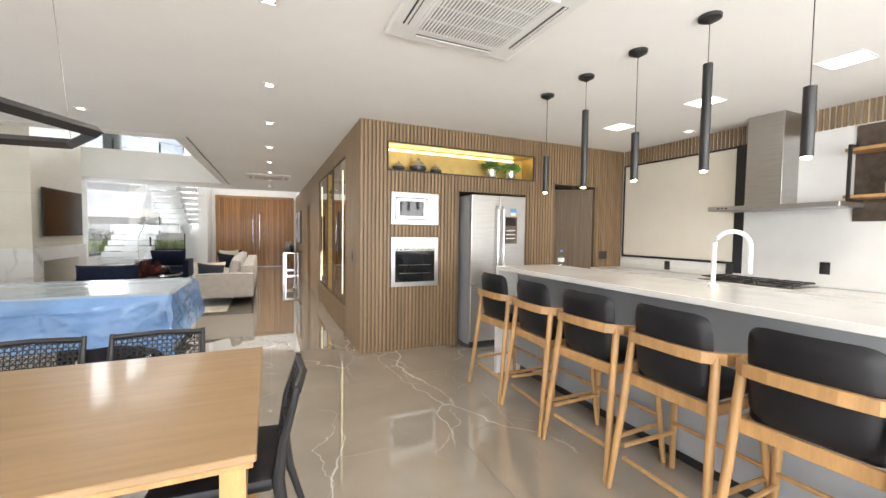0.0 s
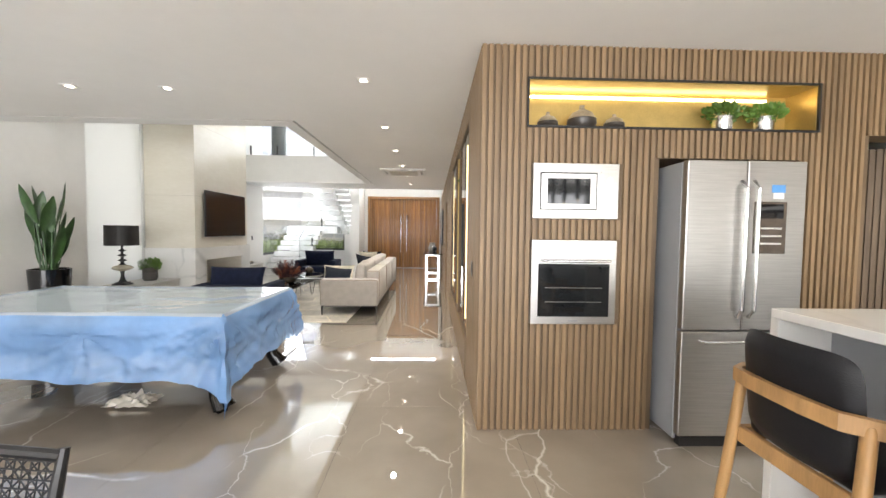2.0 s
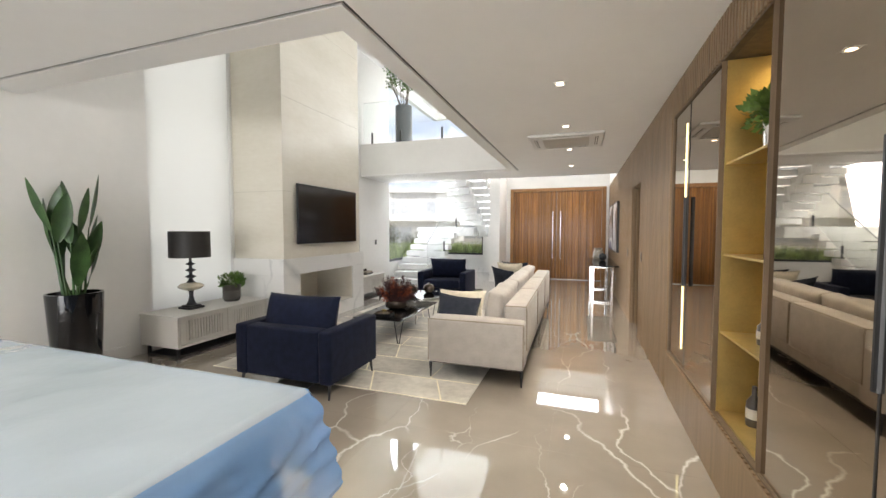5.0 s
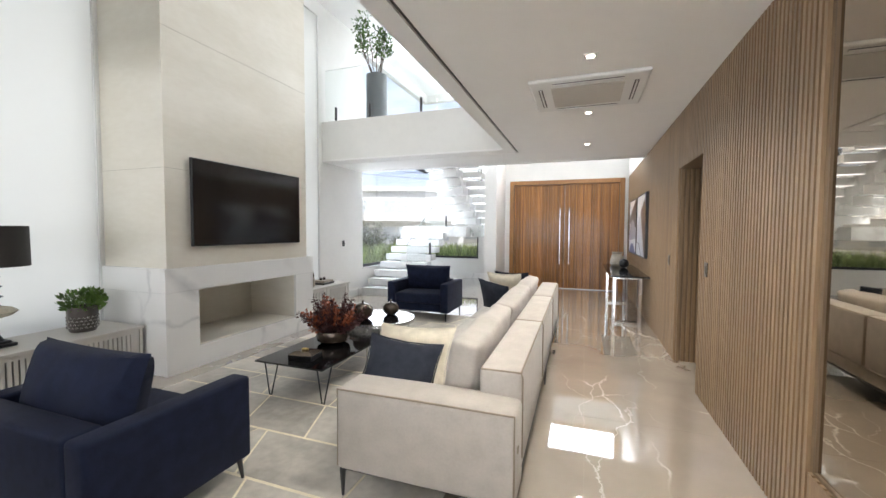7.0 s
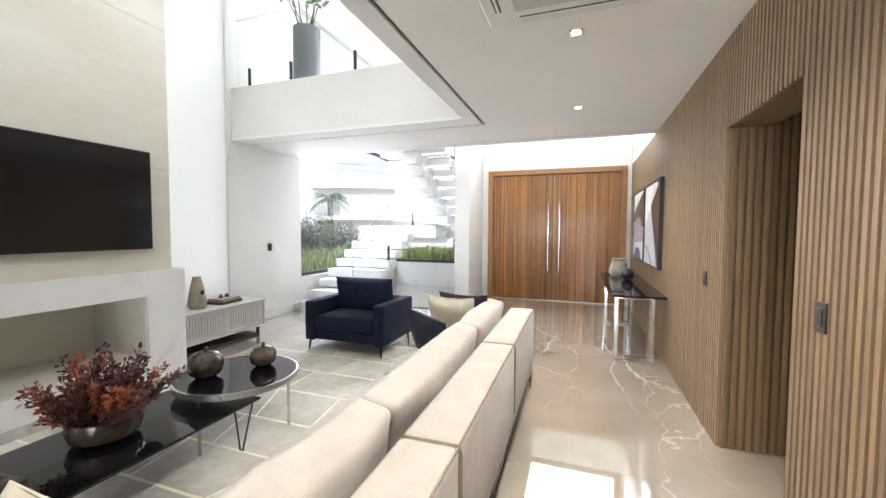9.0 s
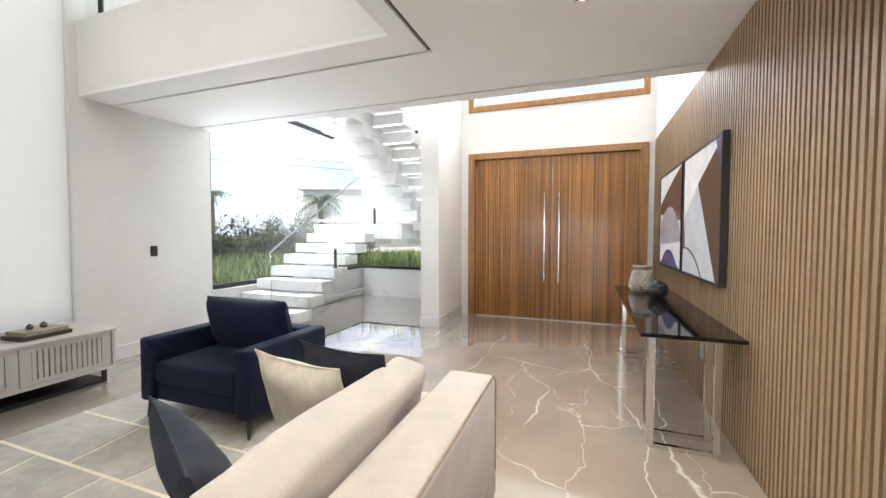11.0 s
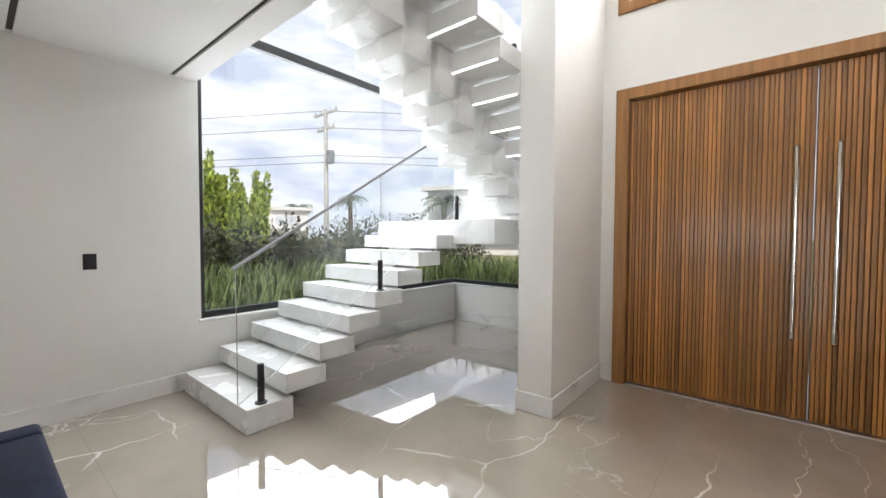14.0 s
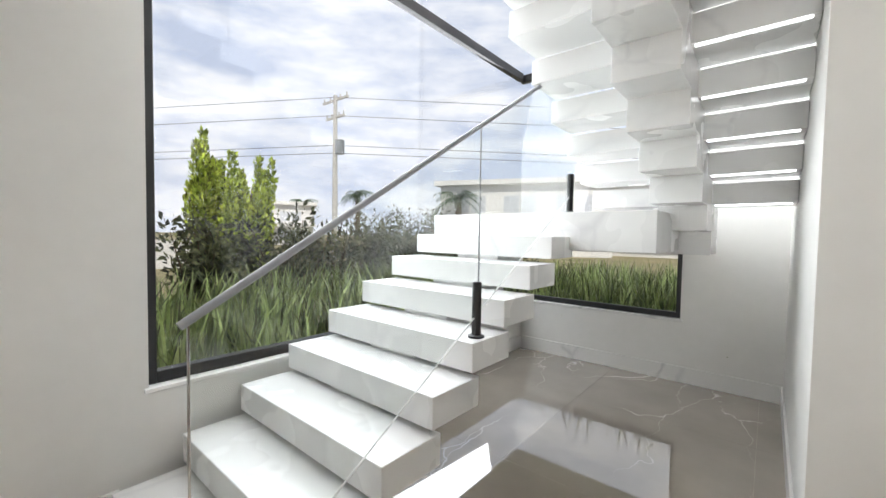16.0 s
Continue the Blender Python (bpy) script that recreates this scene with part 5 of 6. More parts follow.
disp = part("dispenser_panel", boxes((0.45, 0.67, -0.009, -0.004, 1.30, 1.64), bevel=0.002), M_BRONZE, t, "dark grey control panel")
part("display", boxes((0.475, 0.645, -0.011, -0.0085, 1.53, 1.625)), M_BLACKGLASS, disp)
for i in range(3):
    part("text_bar", boxes((0.48, 0.64, -0.0105, -0.0088, 1.46 - 0.05 * i, 1.472 - 0.05 * i)), M_SILVER, disp)
part("sticker", boxes((0.565, 0.655, -0.0075, -0.004, 1.70, 1.75)), material("blue_sticker", (0.10, 0.30, 0.62), 0.5), t, "blue and white energy sticker")
part("sticker", boxes((0.575, 0.645, -0.0078, -0.0045, 1.66, 1.698)), M_WHITEPLASTIC, t)
part("foot_grille", boxes((0.02, 0.78, 0.0, 0.06, 0.0, 0.066)), M_BLACK, t)


def built_in(name, label, z0, z1, window, knobs):
    t = thing(name, label, "oven", (1.545, YK, z0))
    w, h = 0.605, z1 - z0
    part("front", boxes((0, w, -0.022, 0.016, 0, h), bevel=0.003), M_STEEL, t)
    x0, x1, a, b = window
    win = part("door_window", boxes((x0, x1, -0.028, -0.0215, a, b), bevel=0.002), M_DARKGLASS, t, "dark glass door")
    if knobs:
        for i in range(3):
            part("knob", tube(bmesh.new(), [(0.14 + 0.16 * i, -0.022, h - 0.055), (0.14 + 0.16 * i, -0.045, h - 0.055)], 0.019, 16), M_CHROME, t, "chrome knob", True)
        part("handle", tube(bmesh.new(), [(0.06, -0.028, h - 0.145), (0.06, -0.06, h - 0.145), (0.545, -0.06, h - 0.145), (0.545, -0.028, h - 0.145)], 0.010, 10), M_CHROME, t, "chrome bar handle", True)
        for z in (0.16, 0.26):
            part("rack", tube(bmesh.new(), [(0.10, -0.029, z), (0.50, -0.029, z)], 0.003, 6), M_STEEL, win)
    else:
        part("window_frame", boxes((0.058, 0.442, -0.031, -0.0275, 0.068, 0.102), (0.058, 0.442, -0.031, -0.0275, 0.278, 0.312), (0.058, 0.10, -0.031, -0.0275, 0.102, 0.278), (0.40, 0.442, -0.031, -0.0275, 0.102, 0.278)), M_STEEL, win, "steel inner frame")
        part("handle", boxes((0.465, 0.478, -0.045, -0.022, 0.06, h - 0.06), bevel=0.003), M_CHROME, t, "chrome bar handle")
        for i in range(3):
            part("knob", tube(bmesh.new(), [(0.535, -0.022, 0.09 + 0.09 * i), (0.535, -0.034, 0.09 + 0.09 * i)], 0.020, 16), M_CHROME, t, "round chrome knob", True)
    part("name_bar", boxes((0.27, 0.335, -0.0235, -0.0215, 0.02, 0.03)), M_GREYLAC, t)


built_in("microwave", "built-in stainless steel microwave in the slatted wall", 1.52, 1.905, (0.05, 0.45, 0.06, 0.32), False)
built_in("oven", "built-in stainless steel oven with a dark glass door", 0.775, 1.37, (0.05, 0.555, 0.055, 0.43), True)

# lit niche
t = tagged(new("wall_niche"), "long recessed niche lit by a warm strip", "niche", "", "structure")
part("lining", boxes((1.51, 3.575, YK + 0.26, YK + 0.28, 2.165, 2.478), (1.5135, 1.518, YK + 0.011, YK + 0.26, 2.168, 2.478), (3.567, 3.5715, YK + 0.011, YK + 0.26, 2.168, 2.478), (1.5135, 3.5715, YK + 0.011, YK + 0.28, 2.478, 2.4825), (1.50, 3.585, YK + 0.2, YK + 0.28, 2.155, 2.165)), M_GOLD, t, "warm gold lining")
part("trim", boxes((1.50, 1.512, YK - 0.006, YK + 0.01, 2.155, 2.495), (3.573, 3.585, YK - 0.006, YK + 0.01, 2.155, 2.495), (1.512, 3.573, YK - 0.006, YK + 0.01, 2.483, 2.495), (1.512, 3.573, YK - 0.006, YK + 0.20, 2.155, 2.167)), M_BLACK, t, "thin dark trim")
part("led_strip", boxes((1.52, 3.40, YK + 0.245, YK + 0.26, 2.44, 2.455)), M_LED, t, "warm light strip")
for x, r, h in ((1.68, 0.075, 0.12), (1.93, 0.105, 0.17), (2.17, 0.075, 0.115)):
    t = thing("squat_vase", "squat dark pottery vase with a pale neck in the niche", "vase", (x, YK + 0.13, 2.168), 0, "niche vases")
    part("body", lathe(bmesh.new(), [(r * 0.7, 0), (r, h * 0.25), (r * 0.98, h * 0.45)], 24), M_CLAY, t, smooth=True)
    part("shoulder", lathe(bmesh.new(), [(r * 0.98, h * 0.45), (r * 0.7, h * 0.72), (r * 0.22, h * 0.88), (r * 0.16, h), (r * 0.2, h * 1.04)], 24), M_STONEWARE, t, "speckled brown shoulder", True)
for x in (2.98, 3.29):
    shrub_in_pot("potted_plant", "small bushy plant in a silver pot in the niche", (x, YK + 0.13, 2.168), M_SILVER, 0.065, 0.12, (0.13, 0.10, 0.06), int(x * 10), 380, 0.035)

# back counter with hood and hob
t = thing("kitchen_counter", "grey base cabinets under a white quartz worktop", "kitchen counter", (4.68, YK, 0))
part("worktop", boxes((-0.02, 0.618, -7.9, -0.004, 0.90, 0.94), bevel=0.003), M_QUARTZ, t, "white quartz worktop")
part("plinth", boxes((0.06, 0.6, -7.9, -0.01, 0, 0.09)), M_BLACK, t)
for k in range(8):
    y1 = -0.012 - k * 0.98
    y0 = y1 - 0.972
    d = part("drawer", boxes((0, 0.02, y0, y1, 0.60, 0.885), bevel=0.002), M_GREYLAC, t)
    part("handle", boxes((-0.022, -0.012, (y0 + y1) / 2 - 0.17, (y0 + y1) / 2 + 0.17, 0.80, 0.822), (-0.012, 0.0, (y0 + y1) / 2 - 0.16, (y0 + y1) / 2 - 0.15, 0.805, 0.817), (-0.012, 0.0, (y0 + y1) / 2 + 0.15, (y0 + y1) / 2 + 0.16, 0.805, 0.817)), M_BLACK, d, "black bar handle")
    part("drawer", boxes((0, 0.02, y0, y1, 0.10, 0.592), bevel=0.002), M_GREYLAC, t)
part("carcass", boxes((0.021, 0.6, -7.9, -0.012, 0.09, 0.895)), M_GREYLAC, t)

t = tagged(new("splashback"), "white back-painted glass splashback with black trims", "splashback", "", "structure")
part("panel", boxes((XR - 0.02, XR - 0.001, 2.90, YK - 0.05, 1.13, 2.47), bevel=0.002), M_WHITEGLASS, t)
part("panel", boxes((XR - 0.022, XR - 0.001, 0.9, 2.79, 0.945, 2.48)), M_WHITEPLASTIC, t)
part("trim", boxes((XR - 0.024, XR - 0.001, 2.795, 2.895, 1.0, 2.50), (XR - 0.022, XR - 0.001, 2.895, YK - 0.02, 1.10, 1.128), (XR - 0.022, XR - 0.001, 2.895, YK - 0.02, 2.472, 2.495), (XR - 0.022, XR - 0.001, YK - 0.048, YK - 0.02, 1.128, 2.472)), M_BLACK, t, "black metal trim")
part("upstand", boxes((XR - 0.02, XR - 0.001, 2.80, YK - 0.002, 0.945, 1.0)), M_QUARTZ, t)

t = thing("range_hood", "brushed steel island style extractor hood on the wall", "range hood", (XR - 0.025, 2.35, 1.715))
part("canopy", boxes((-0.46, 0, -0.565, 0.565, 0, 0.045), bevel=0.004), M_STEEL, t)
part("chimney", boxes((-0.30, 0, -0.055, 0.275, 0.045, 0.995), bevel=0.002), M_STEEL, t)
for i in range(3):
    part("button", boxes((-0.463, -0.459, 0.36 + 0.04 * i, 0.38 + 0.04 * i, 0.015, 0.03)), M_BLACK, t)
part("filter", boxes((-0.42, -0.05, -0.35, 0.35, -0.004, 0.0)), M_GREYLAC, t)

t = thing("gas_hob", "black five burner gas hob set in the worktop", "hob", (4.98, 2.50, 0.941))
part("plate", boxes((-0.24, 0.24, -0.45, 0.45, 0, 0.008), bevel=0.003), M_BRONZE, t)
for y in (-0.30, 0, 0.30):
    for x in (-0.11, 0.11):
        part("burner", lathe(bmesh.new(), [(0.05, 0.008), (0.05, 0.02), (0.03, 0.028), (0.003, 0.03)], 16, (x, y, 0)), M_BLACK, t, smooth=True)
    part("grate", boxes((-0.20, 0.20, y - 0.13, y - 0.12, 0.03, 0.045), (-0.20, 0.20, y + 0.12, y + 0.13, 0.03, 0.045), (-0.20, -0.19, y - 0.12, y + 0.12, 0.03, 0.045), (0.19, 0.20, y - 0.12, y + 0.12, 0.03, 0.045), (-0.005, 0.005, y - 0.12, y + 0.12, 0.03, 0.045), (-0.20, -0.19, y - 0.13, y - 0.12, 0.008, 0.03), (0.19, 0.20, y + 0.12, y + 0.13, 0.008, 0.03)), M_BLACK, t, "black cast iron grate")

t = thing("wall_shelf", "bronze glass wall shelves on black uprights", "shelf", (XR - 0.025, 1.86, 1.59))
part("back_panel", boxes((-0.012, 0, -1.8, 0, 0, 0.89)), M_BRONZE, t, "smoked bronze back panel")
for z in (0.20, 0.62):
    part("shelf_board", boxes((-0.27, -0.013, -1.78, -0.02, z, z + 0.03), bevel=0.002), M_OAK, t)
for y in (-0.06, -0.9):
    part("upright", boxes((-0.29, -0.271, y - 0.012, y + 0.012, 0.17, 0.68), (-0.271, -0.013, y - 0.010, y + 0.010, 0.655, 0.68), (-0.271, -0.013, y - 0.010, y + 0.010, 0.17, 0.192)), M_BLACK, t, "black metal bracket")
t = thing("storage_jar", "small cream ceramic pot on the wall shelf", "jar", (XR - 0.17, 1.55, 1.822))
part("body", lathe(bmesh.new(), [(0.05, 0), (0.06, 0.02), (0.06, 0.10), (0.05, 0.11)], 20), M_ONYX, t, smooth=True)

# pendants over the island
for k in range(5):
    low = k % 2 == 0
    z1 = 2.15 if low else 2.44
    t = thing("pendant_lamp", "slim black tube pendant lamp, lit, over the island", "pendant lamp", (2.59, 3.01 - 0.486 * k, 1.82), 0, "pendants over the island")
    part("tube", lathe(bmesh.new(), [(0.024, 0), (0.026, 0.005), (0.026, z1 - 1.82), (0.012, z1 - 1.815)], 18), M_BLACK, t, "short tube" if low else "long tube", True)
    part("bulb", lathe(bmesh.new(), [(0.004, -0.014), (0.019, -0.008), (0.021, 0.002)], 16), M_BULB, t, "warm lit lens")
    part("cable", tube(bmesh.new(), [(0, 0, z1 - 1.82), (0, 0, 0.885)], 0.0025, 6), M_BLACK, t)
    part("canopy", lathe(bmesh.new(), [(0.012, 0.85), (0.06, 0.875), (0.062, 0.894), (0.01, 0.8945)], 24), M_BLACK, t, "flat black ceiling canopy", True)

# frame pendant over the dining table
t = thing("frame_pendant", "black angular frame pendant lamp over the dining table", "pendant lamp", (-1.09, 1.59, 1.76))
ring = [(0.79, 0.17), (0.62, 0.46), (-0.65, 0.54), (-0.95, 0.2), (-0.8, -0.55), (0.50, -0.50), (0.79, 0.17)]
for (xa, ya), (xb, yb) in zip(ring, ring[1:]):
    part("bar", tube(bmesh.new(), [(xa, ya, 0), (xb, yb, 0)], 0.02, 4), M_BLACK, t)
for x, y in ((0.62, 0.46), (-0.65, 0.54), (-0.8, -0.55), (0.5, -0.5)):
    part("cable", tube(bmesh.new(), [(x, y, 0), (x * 0.9, y * 0.9, 0.953)], 0.0015, 4), M_STEEL, t)

# ---------- ceiling fixtures ----------
for k, (x, y) in enumerate([(0.24, yy) for yy in (2.48, 3.89, 5.24, 6.77, 8.2, 9.65, 11.1, 12.72)] + [(-1.62, 5.54), (-2.5, 5.54), (-3.4, 5.55), (4.95, 3.27)]):
    t = thing("downlight", "small square recessed downlight, lit, in the ceiling", "downlight", (x, y, CEIL), 0, "ceiling downlights")
    part("trim", boxes((-0.055, 0.055, -0.055, -0.040, -0.005, 0.0), (-0.055, 0.055, 0.040, 0.055, -0.005, 0.0), (-0.055, -0.040, -0.040, 0.040, -0.005, 0.0), (0.040, 0.055, -0.040, 0.040, -0.005, 0.0)), M_WHITEPLASTIC, t)
    part("lens", lathe(bmesh.new(), [(0.032, -0.002), (0.030, -0.0045), (0.002, -0.005)], 18), M_LAMP, t, "warm lit lens")
    part("reflector", boxes((-0.04, 0.04, -0.04, 0.04, -0.0018, -0.0005)), M_CHROME, t)
for y in (3.5, 2.5, 1.5, 0.5):
    t = thing("ceiling_light", "square recessed ceiling light panel, lit", "ceiling light", (4.04, y, CEIL), 0, "kitchen ceiling lights")
    part("frame", boxes((-0.13, 0.13, -0.13, -0.12, -0.006, 0), (-0.13, 0.13, 0.12, 0.13, -0.006, 0), (-0.13, -0.12, -0.12, 0.12, -0.006, 0), (0.12, 0.13, -0.12, 0.12, -0.006, 0)), M_WHITEPLASTIC, t)
    part("diffuser", boxes((-0.119, 0.119, -0.119, 0.119, -0.004, -0.001)), M_PANEL, t)


def ceiling_cassette(at, wx, wy, grille):
    t = thing("air_conditioner", "white ceiling cassette air conditioner", "air conditioner", at, 0, "ceiling air conditioners")
    part("panel", soft_box(bmesh.new(), -wx / 2, wx / 2, -wy / 2, wy / 2, -0.035, -0.0005, 0.02, 2), M_WHITEPLASTIC, t)
    ix, iy = wx * 0.31, wy * 0.31
    part("intake", boxes((-ix, ix, -iy, iy, -0.041, -0.0352)), M_BLACK if grille else M_CABWHITE, t)
    if grille:
        part("intake_frame", boxes((-ix - 0.02, ix + 0.02, -iy - 0.02, -iy, -0.047, -0.0353), (-ix - 0.02, ix + 0.02, iy, iy + 0.02, -0.047, -0.0353), (-ix - 0.02, -ix, -iy, iy, -0.047, -0.0353), (ix, ix + 0.02, -iy, iy, -0.047, -0.0353)), M_WHITEPLASTIC, t)
        n = 26
        for k in range(n):
            x = -ix + (k + 0.5) * 2 * ix / n
            part("slat", boxes((x - 0.0062, x + 0.0062, -iy, iy, -0.047, -0.0412)), M_WHITEPLASTIC, t)
        for k in range(1, 4):
            y = -iy + k * 2 * iy / 4
            part("bar", boxes((-ix, ix, y - 0.007, y + 0.007, -0.0485, -0.0472)), M_WHITEPLASTIC, t)
    for sx, sy, lx, ly in ((0, 1, ix * 0.95, 0.018), (0, -1, ix * 0.95, 0.018), (1, 0, 0.018, iy * 0.95), (-1, 0, 0.018, iy * 0.95)):
        cx, cy = sx * wx * 0.405, sy * wy * 0.405
        v = part("air_slot", boxes((cx - lx, cx + lx, cy - ly, cy + ly, -0.0375, -0.0352)), M_BLACK, t, "dark air slot")
        part("flap", boxes((cx - lx, cx + lx, cy - ly * 0.4, cy + ly * 0.4, -0.043, -0.0376) if sy else (cx - lx * 0.4, cx + lx * 0.4, cy - ly, cy + ly, -0.043, -0.0376)), M_WHITEPLASTIC, v)


ceiling_cassette((1.36, 2.06, CEIL), 0.92, 0.92, True)
ceiling_cassette((0.22, 10.40, CEIL), 0.96, 0.86, False)

# ---------- corridor bar cabinet ----------
t = tagged(new("bar_cabinet"), "recessed bar cabinet with smoked mirror doors and lit shelves", "cabinet")
CX = XW + 0.01
part("frame", boxes((CX, CX + 0.04, 5.50, 5.512, 0.37, 2.46), (CX, CX + 0.04, 8.648, 8.66, 0.37, 2.46), (CX, CX + 0.04, 5.512, 8.648, 0.37, 0.382), (CX, CX + 0.04, 5.512, 8.648, 2.448, 2.46), (CX - 0.006, CX + 0.0205, 6.746, 6.752, 0.382, 2.448), (CX - 0.006, CX + 0.0205, 7.393, 7.399, 0.382, 2.448)), M_WOODBACK, t, "thin dark frame")
for y0, y1, hy, ly in ((5.514, 6.743, 6.02, 5.80), (7.402, 8.646, 8.10, 8.22)):
    d = part("mirror_door", boxes((CX + 0.012, CX + 0.02, y0, y1, 0.384, 2.446)), M_MIRROR, t, "smoked mirror door")
    part("door_seam", boxes((CX + 0.009, CX + 0.0118, hy + 0.03, hy + 0.036, 0.384, 2.446)), M_BLACK, d)
    part("handle", tube(bmesh.new(), [(CX - 0.012, hy, 1.04), (CX - 0.012, hy, 1.72)], 0.014, 10), M_BLACK, d, "black bar handle")
    part("led_strip", boxes((CX + 0.006, CX + 0.0115, ly - 0.008, ly + 0.008, 0.52, 2.30)), M_LEDW, d, "vertical light strip")
part("plinth", boxes((XW - 0.006, XW - 0.001, 5.50, 8.66, 0.003, 0.366)), M_WOOD, t, "plain timber plinth board")
part("back_panel", boxes((CX + 0.38, CX + 0.40, 6.76, 7.385, 0.382, 2.448)), M_GOLD, t, "gold lit back panel")
part("side_panel", boxes((CX + 0.021, CX + 0.38, 6.752, 6.7595, 0.383, 2.447), (CX + 0.021, CX + 0.38, 7.3855, 7.393, 0.383, 2.447)), M_GOLD, t)
for z in (0.382, 0.86, 1.32, 1.85):
    part("shelf_board", boxes((CX + 0.03, CX + 0.379, 6.761, 7.384, z, z + 0.012)), M_GOLD, t)
part("led_strip", boxes((CX + 0.34, CX + 0.36, 6.78, 7.36, 2.42, 2.435)), M_LED, t, "warm light strip")
shrub_in_pot("potted_plant", "trailing plant in a silver pot on the bar shelf", (XW + 0.17, 7.08, 1.864), M_SILVER, 0.07, 0.16, (0.14, 0.14, 0.10), 77, 420, 0.05)
for y, z, h in ((6.95, 0.873, 0.20), (7.12, 0.873, 0.16), (7.05, 0.395, 0.26), (7.22, 0.395, 0.22)):
    t = thing("bottle", "dark glass bottle on the lit bar shelf", "bottle", (XW + 0.16, y, z), 0, "bar bottles")
    part("body", lathe(bmesh.new(), [(0.035, 0), (0.037, 0.02), (0.036, h * 0.6), (0.012, h * 0.78), (0.012, h)], 16), M_CLAY, t, smooth=True)
    part("label_band", lathe(bmesh.new(), [(0.0375, h * 0.2), (0.0375, h * 0.45)], 16), M_PAPER, t)

# ---------- pool table under film ----------
PX0, PX1, PY0, PY1, PZ = -3.05, -0.69, 4.68, 6.01, 0.79
t = thing("pool_table", "dark wooden pool table with curved legs", "pool table", ((PX0 + PX1) / 2, (PY0 + PY1) / 2, 0))
HX, HY = (PX1 - PX0) / 2, (PY1 - PY0) / 2
part("bed", boxes((-HX + 0.12, HX - 0.12, -HY + 0.12, HY - 0.12, 0.70, 0.75)), M_CLOTHBLUE, t, "grey green playing cloth")
part("rail", boxes((-HX, HX, -HY, -HY + 0.12, 0.69, 0.78), (-HX, HX, HY - 0.12, HY, 0.69, 0.78), (-HX, -HX + 0.12, -HY + 0.12, HY - 0.12, 0.69, 0.78), (HX - 0.12, HX, -HY + 0.12, HY - 0.12, 0.69, 0.78), bevel=0.008, seg=2), M_CLOTHBLUE, t)
part("apron", boxes((-HX + 0.08, HX - 0.08, -HY + 0.08, HY - 0.08, 0.44, 0.69), bevel=0.01), M_BLACK, t, "dark wooden apron")
for sx in (-1, 1):
    for sy in (-1, 1):
        x, y = sx * (HX - 0.14), sy * (HY - 0.16)
        part("leg", tube(bmesh.new(), [(x + sx * 0.07, y + sy * 0.03, 0), (x + sx * 0.085, y + sy * 0.035, 0.035), (x + sx * 0.02, y + sy * 0.01, 0.12), (x + sx * 0.0, y, 0.24), (x + sx * 0.05, y + sy * 0.02, 0.38), (x + sx * 0.04, y + sy * 0.02, 0.46)], [0.05, 0.082, 0.062, 0.06, 0.085, 0.09], 12), M_BLACKGLASS, t, "black curved leg", True)
t = thing("plastic_sheet", "crumpled pale blue plastic dust sheet draped over the pool table", "dust sheet", ((PX0 + PX1) / 2, (PY0 + PY1) / 2, 0))


def ridge(a, b, c):
    """Sharp creases: one along the zero lines of a noise field, falling off to either side."""
    return 1 - 2.6 * abs(noise.noise((a, b, c)))


def drape():
    bm = bmesh.new()
    nu, nv, sk = 118, 66, 30
    rows = []
    ex, ey = HX + 0.012, HY + 0.012
    for i in range(-sk, nu + sk + 1):
        row = []
        for j in range(-sk, nv + sk + 1):
            ui, vj = min(max(i, 0), nu), min(max(j, 0), nv)
            x, y = -ex + 2 * ex * ui / nu, -ey + 2 * ey * vj / nv
            ox, oy = (i - ui) / sk, (j - vj) / sk
            depth = max(abs(ox), abs(oy))
            along = x + y
            hang = 0.47 + 0.05 * noise.noise((along * 1.3, 0.3, 1.0)) + 0.035 * noise.noise((along * 5, 0.7, 1.0))
            reach = math.hypot(x - ex, y + ey)
            near = math.exp(-(reach / 0.3) ** 2)
            hang += 0.07 * near + 0.13 * math.exp(-(reach / 0.09) ** 2)
            if ox and oy:
                hang += 0.16 * min(abs(ox), abs(oy)) / depth
            z = 0.796 - depth * hang + 0.003 * ridge(x * 2.5, y * 2.5, 2)
            body = min(1.0, depth * 3.5)
            fan = math.atan2(0.80 - z, reach + 0.02)
            pinch = math.atan2(0.66 - z, x - ex + 0.95)
            fold = 0.026 * ridge(fan * 3.2, reach * 0.8, 5.0) + 0.016 * ridge(pinch * 2.2, z * 1.5, 7.0) + 0.015 * ridge(along * 3.0 - z * 4.0, z * 7.0, 9.0) + 0.007 * ridge(along * 11.0, z * 14.0, 3.0)
            flare = 0.018 + 0.06 * depth * (1 - 1.3 * near) + body * fold
            k = 1.0 if not (ox and oy) else 1.0 - 0.9 * min(abs(ox), abs(oy)) / depth
            x += math.copysign(flare * k, ox) if ox else 0.010 * depth * noise.noise((x * 9, y * 9, depth * 3))
            y += math.copysign(flare * k, oy) if oy else 0.010 * depth * noise.noise((x * 9, y * 9, depth * 3))
            row.append(bm.verts.new((x, y, z)))
        rows.append(row)
    for r0, r1 in zip(rows, rows[1:]):
        for k in range(len(r0) - 1):
            bm.faces.new((r0[k], r1[k], r1[k + 1], r0[k + 1]))
    return bm


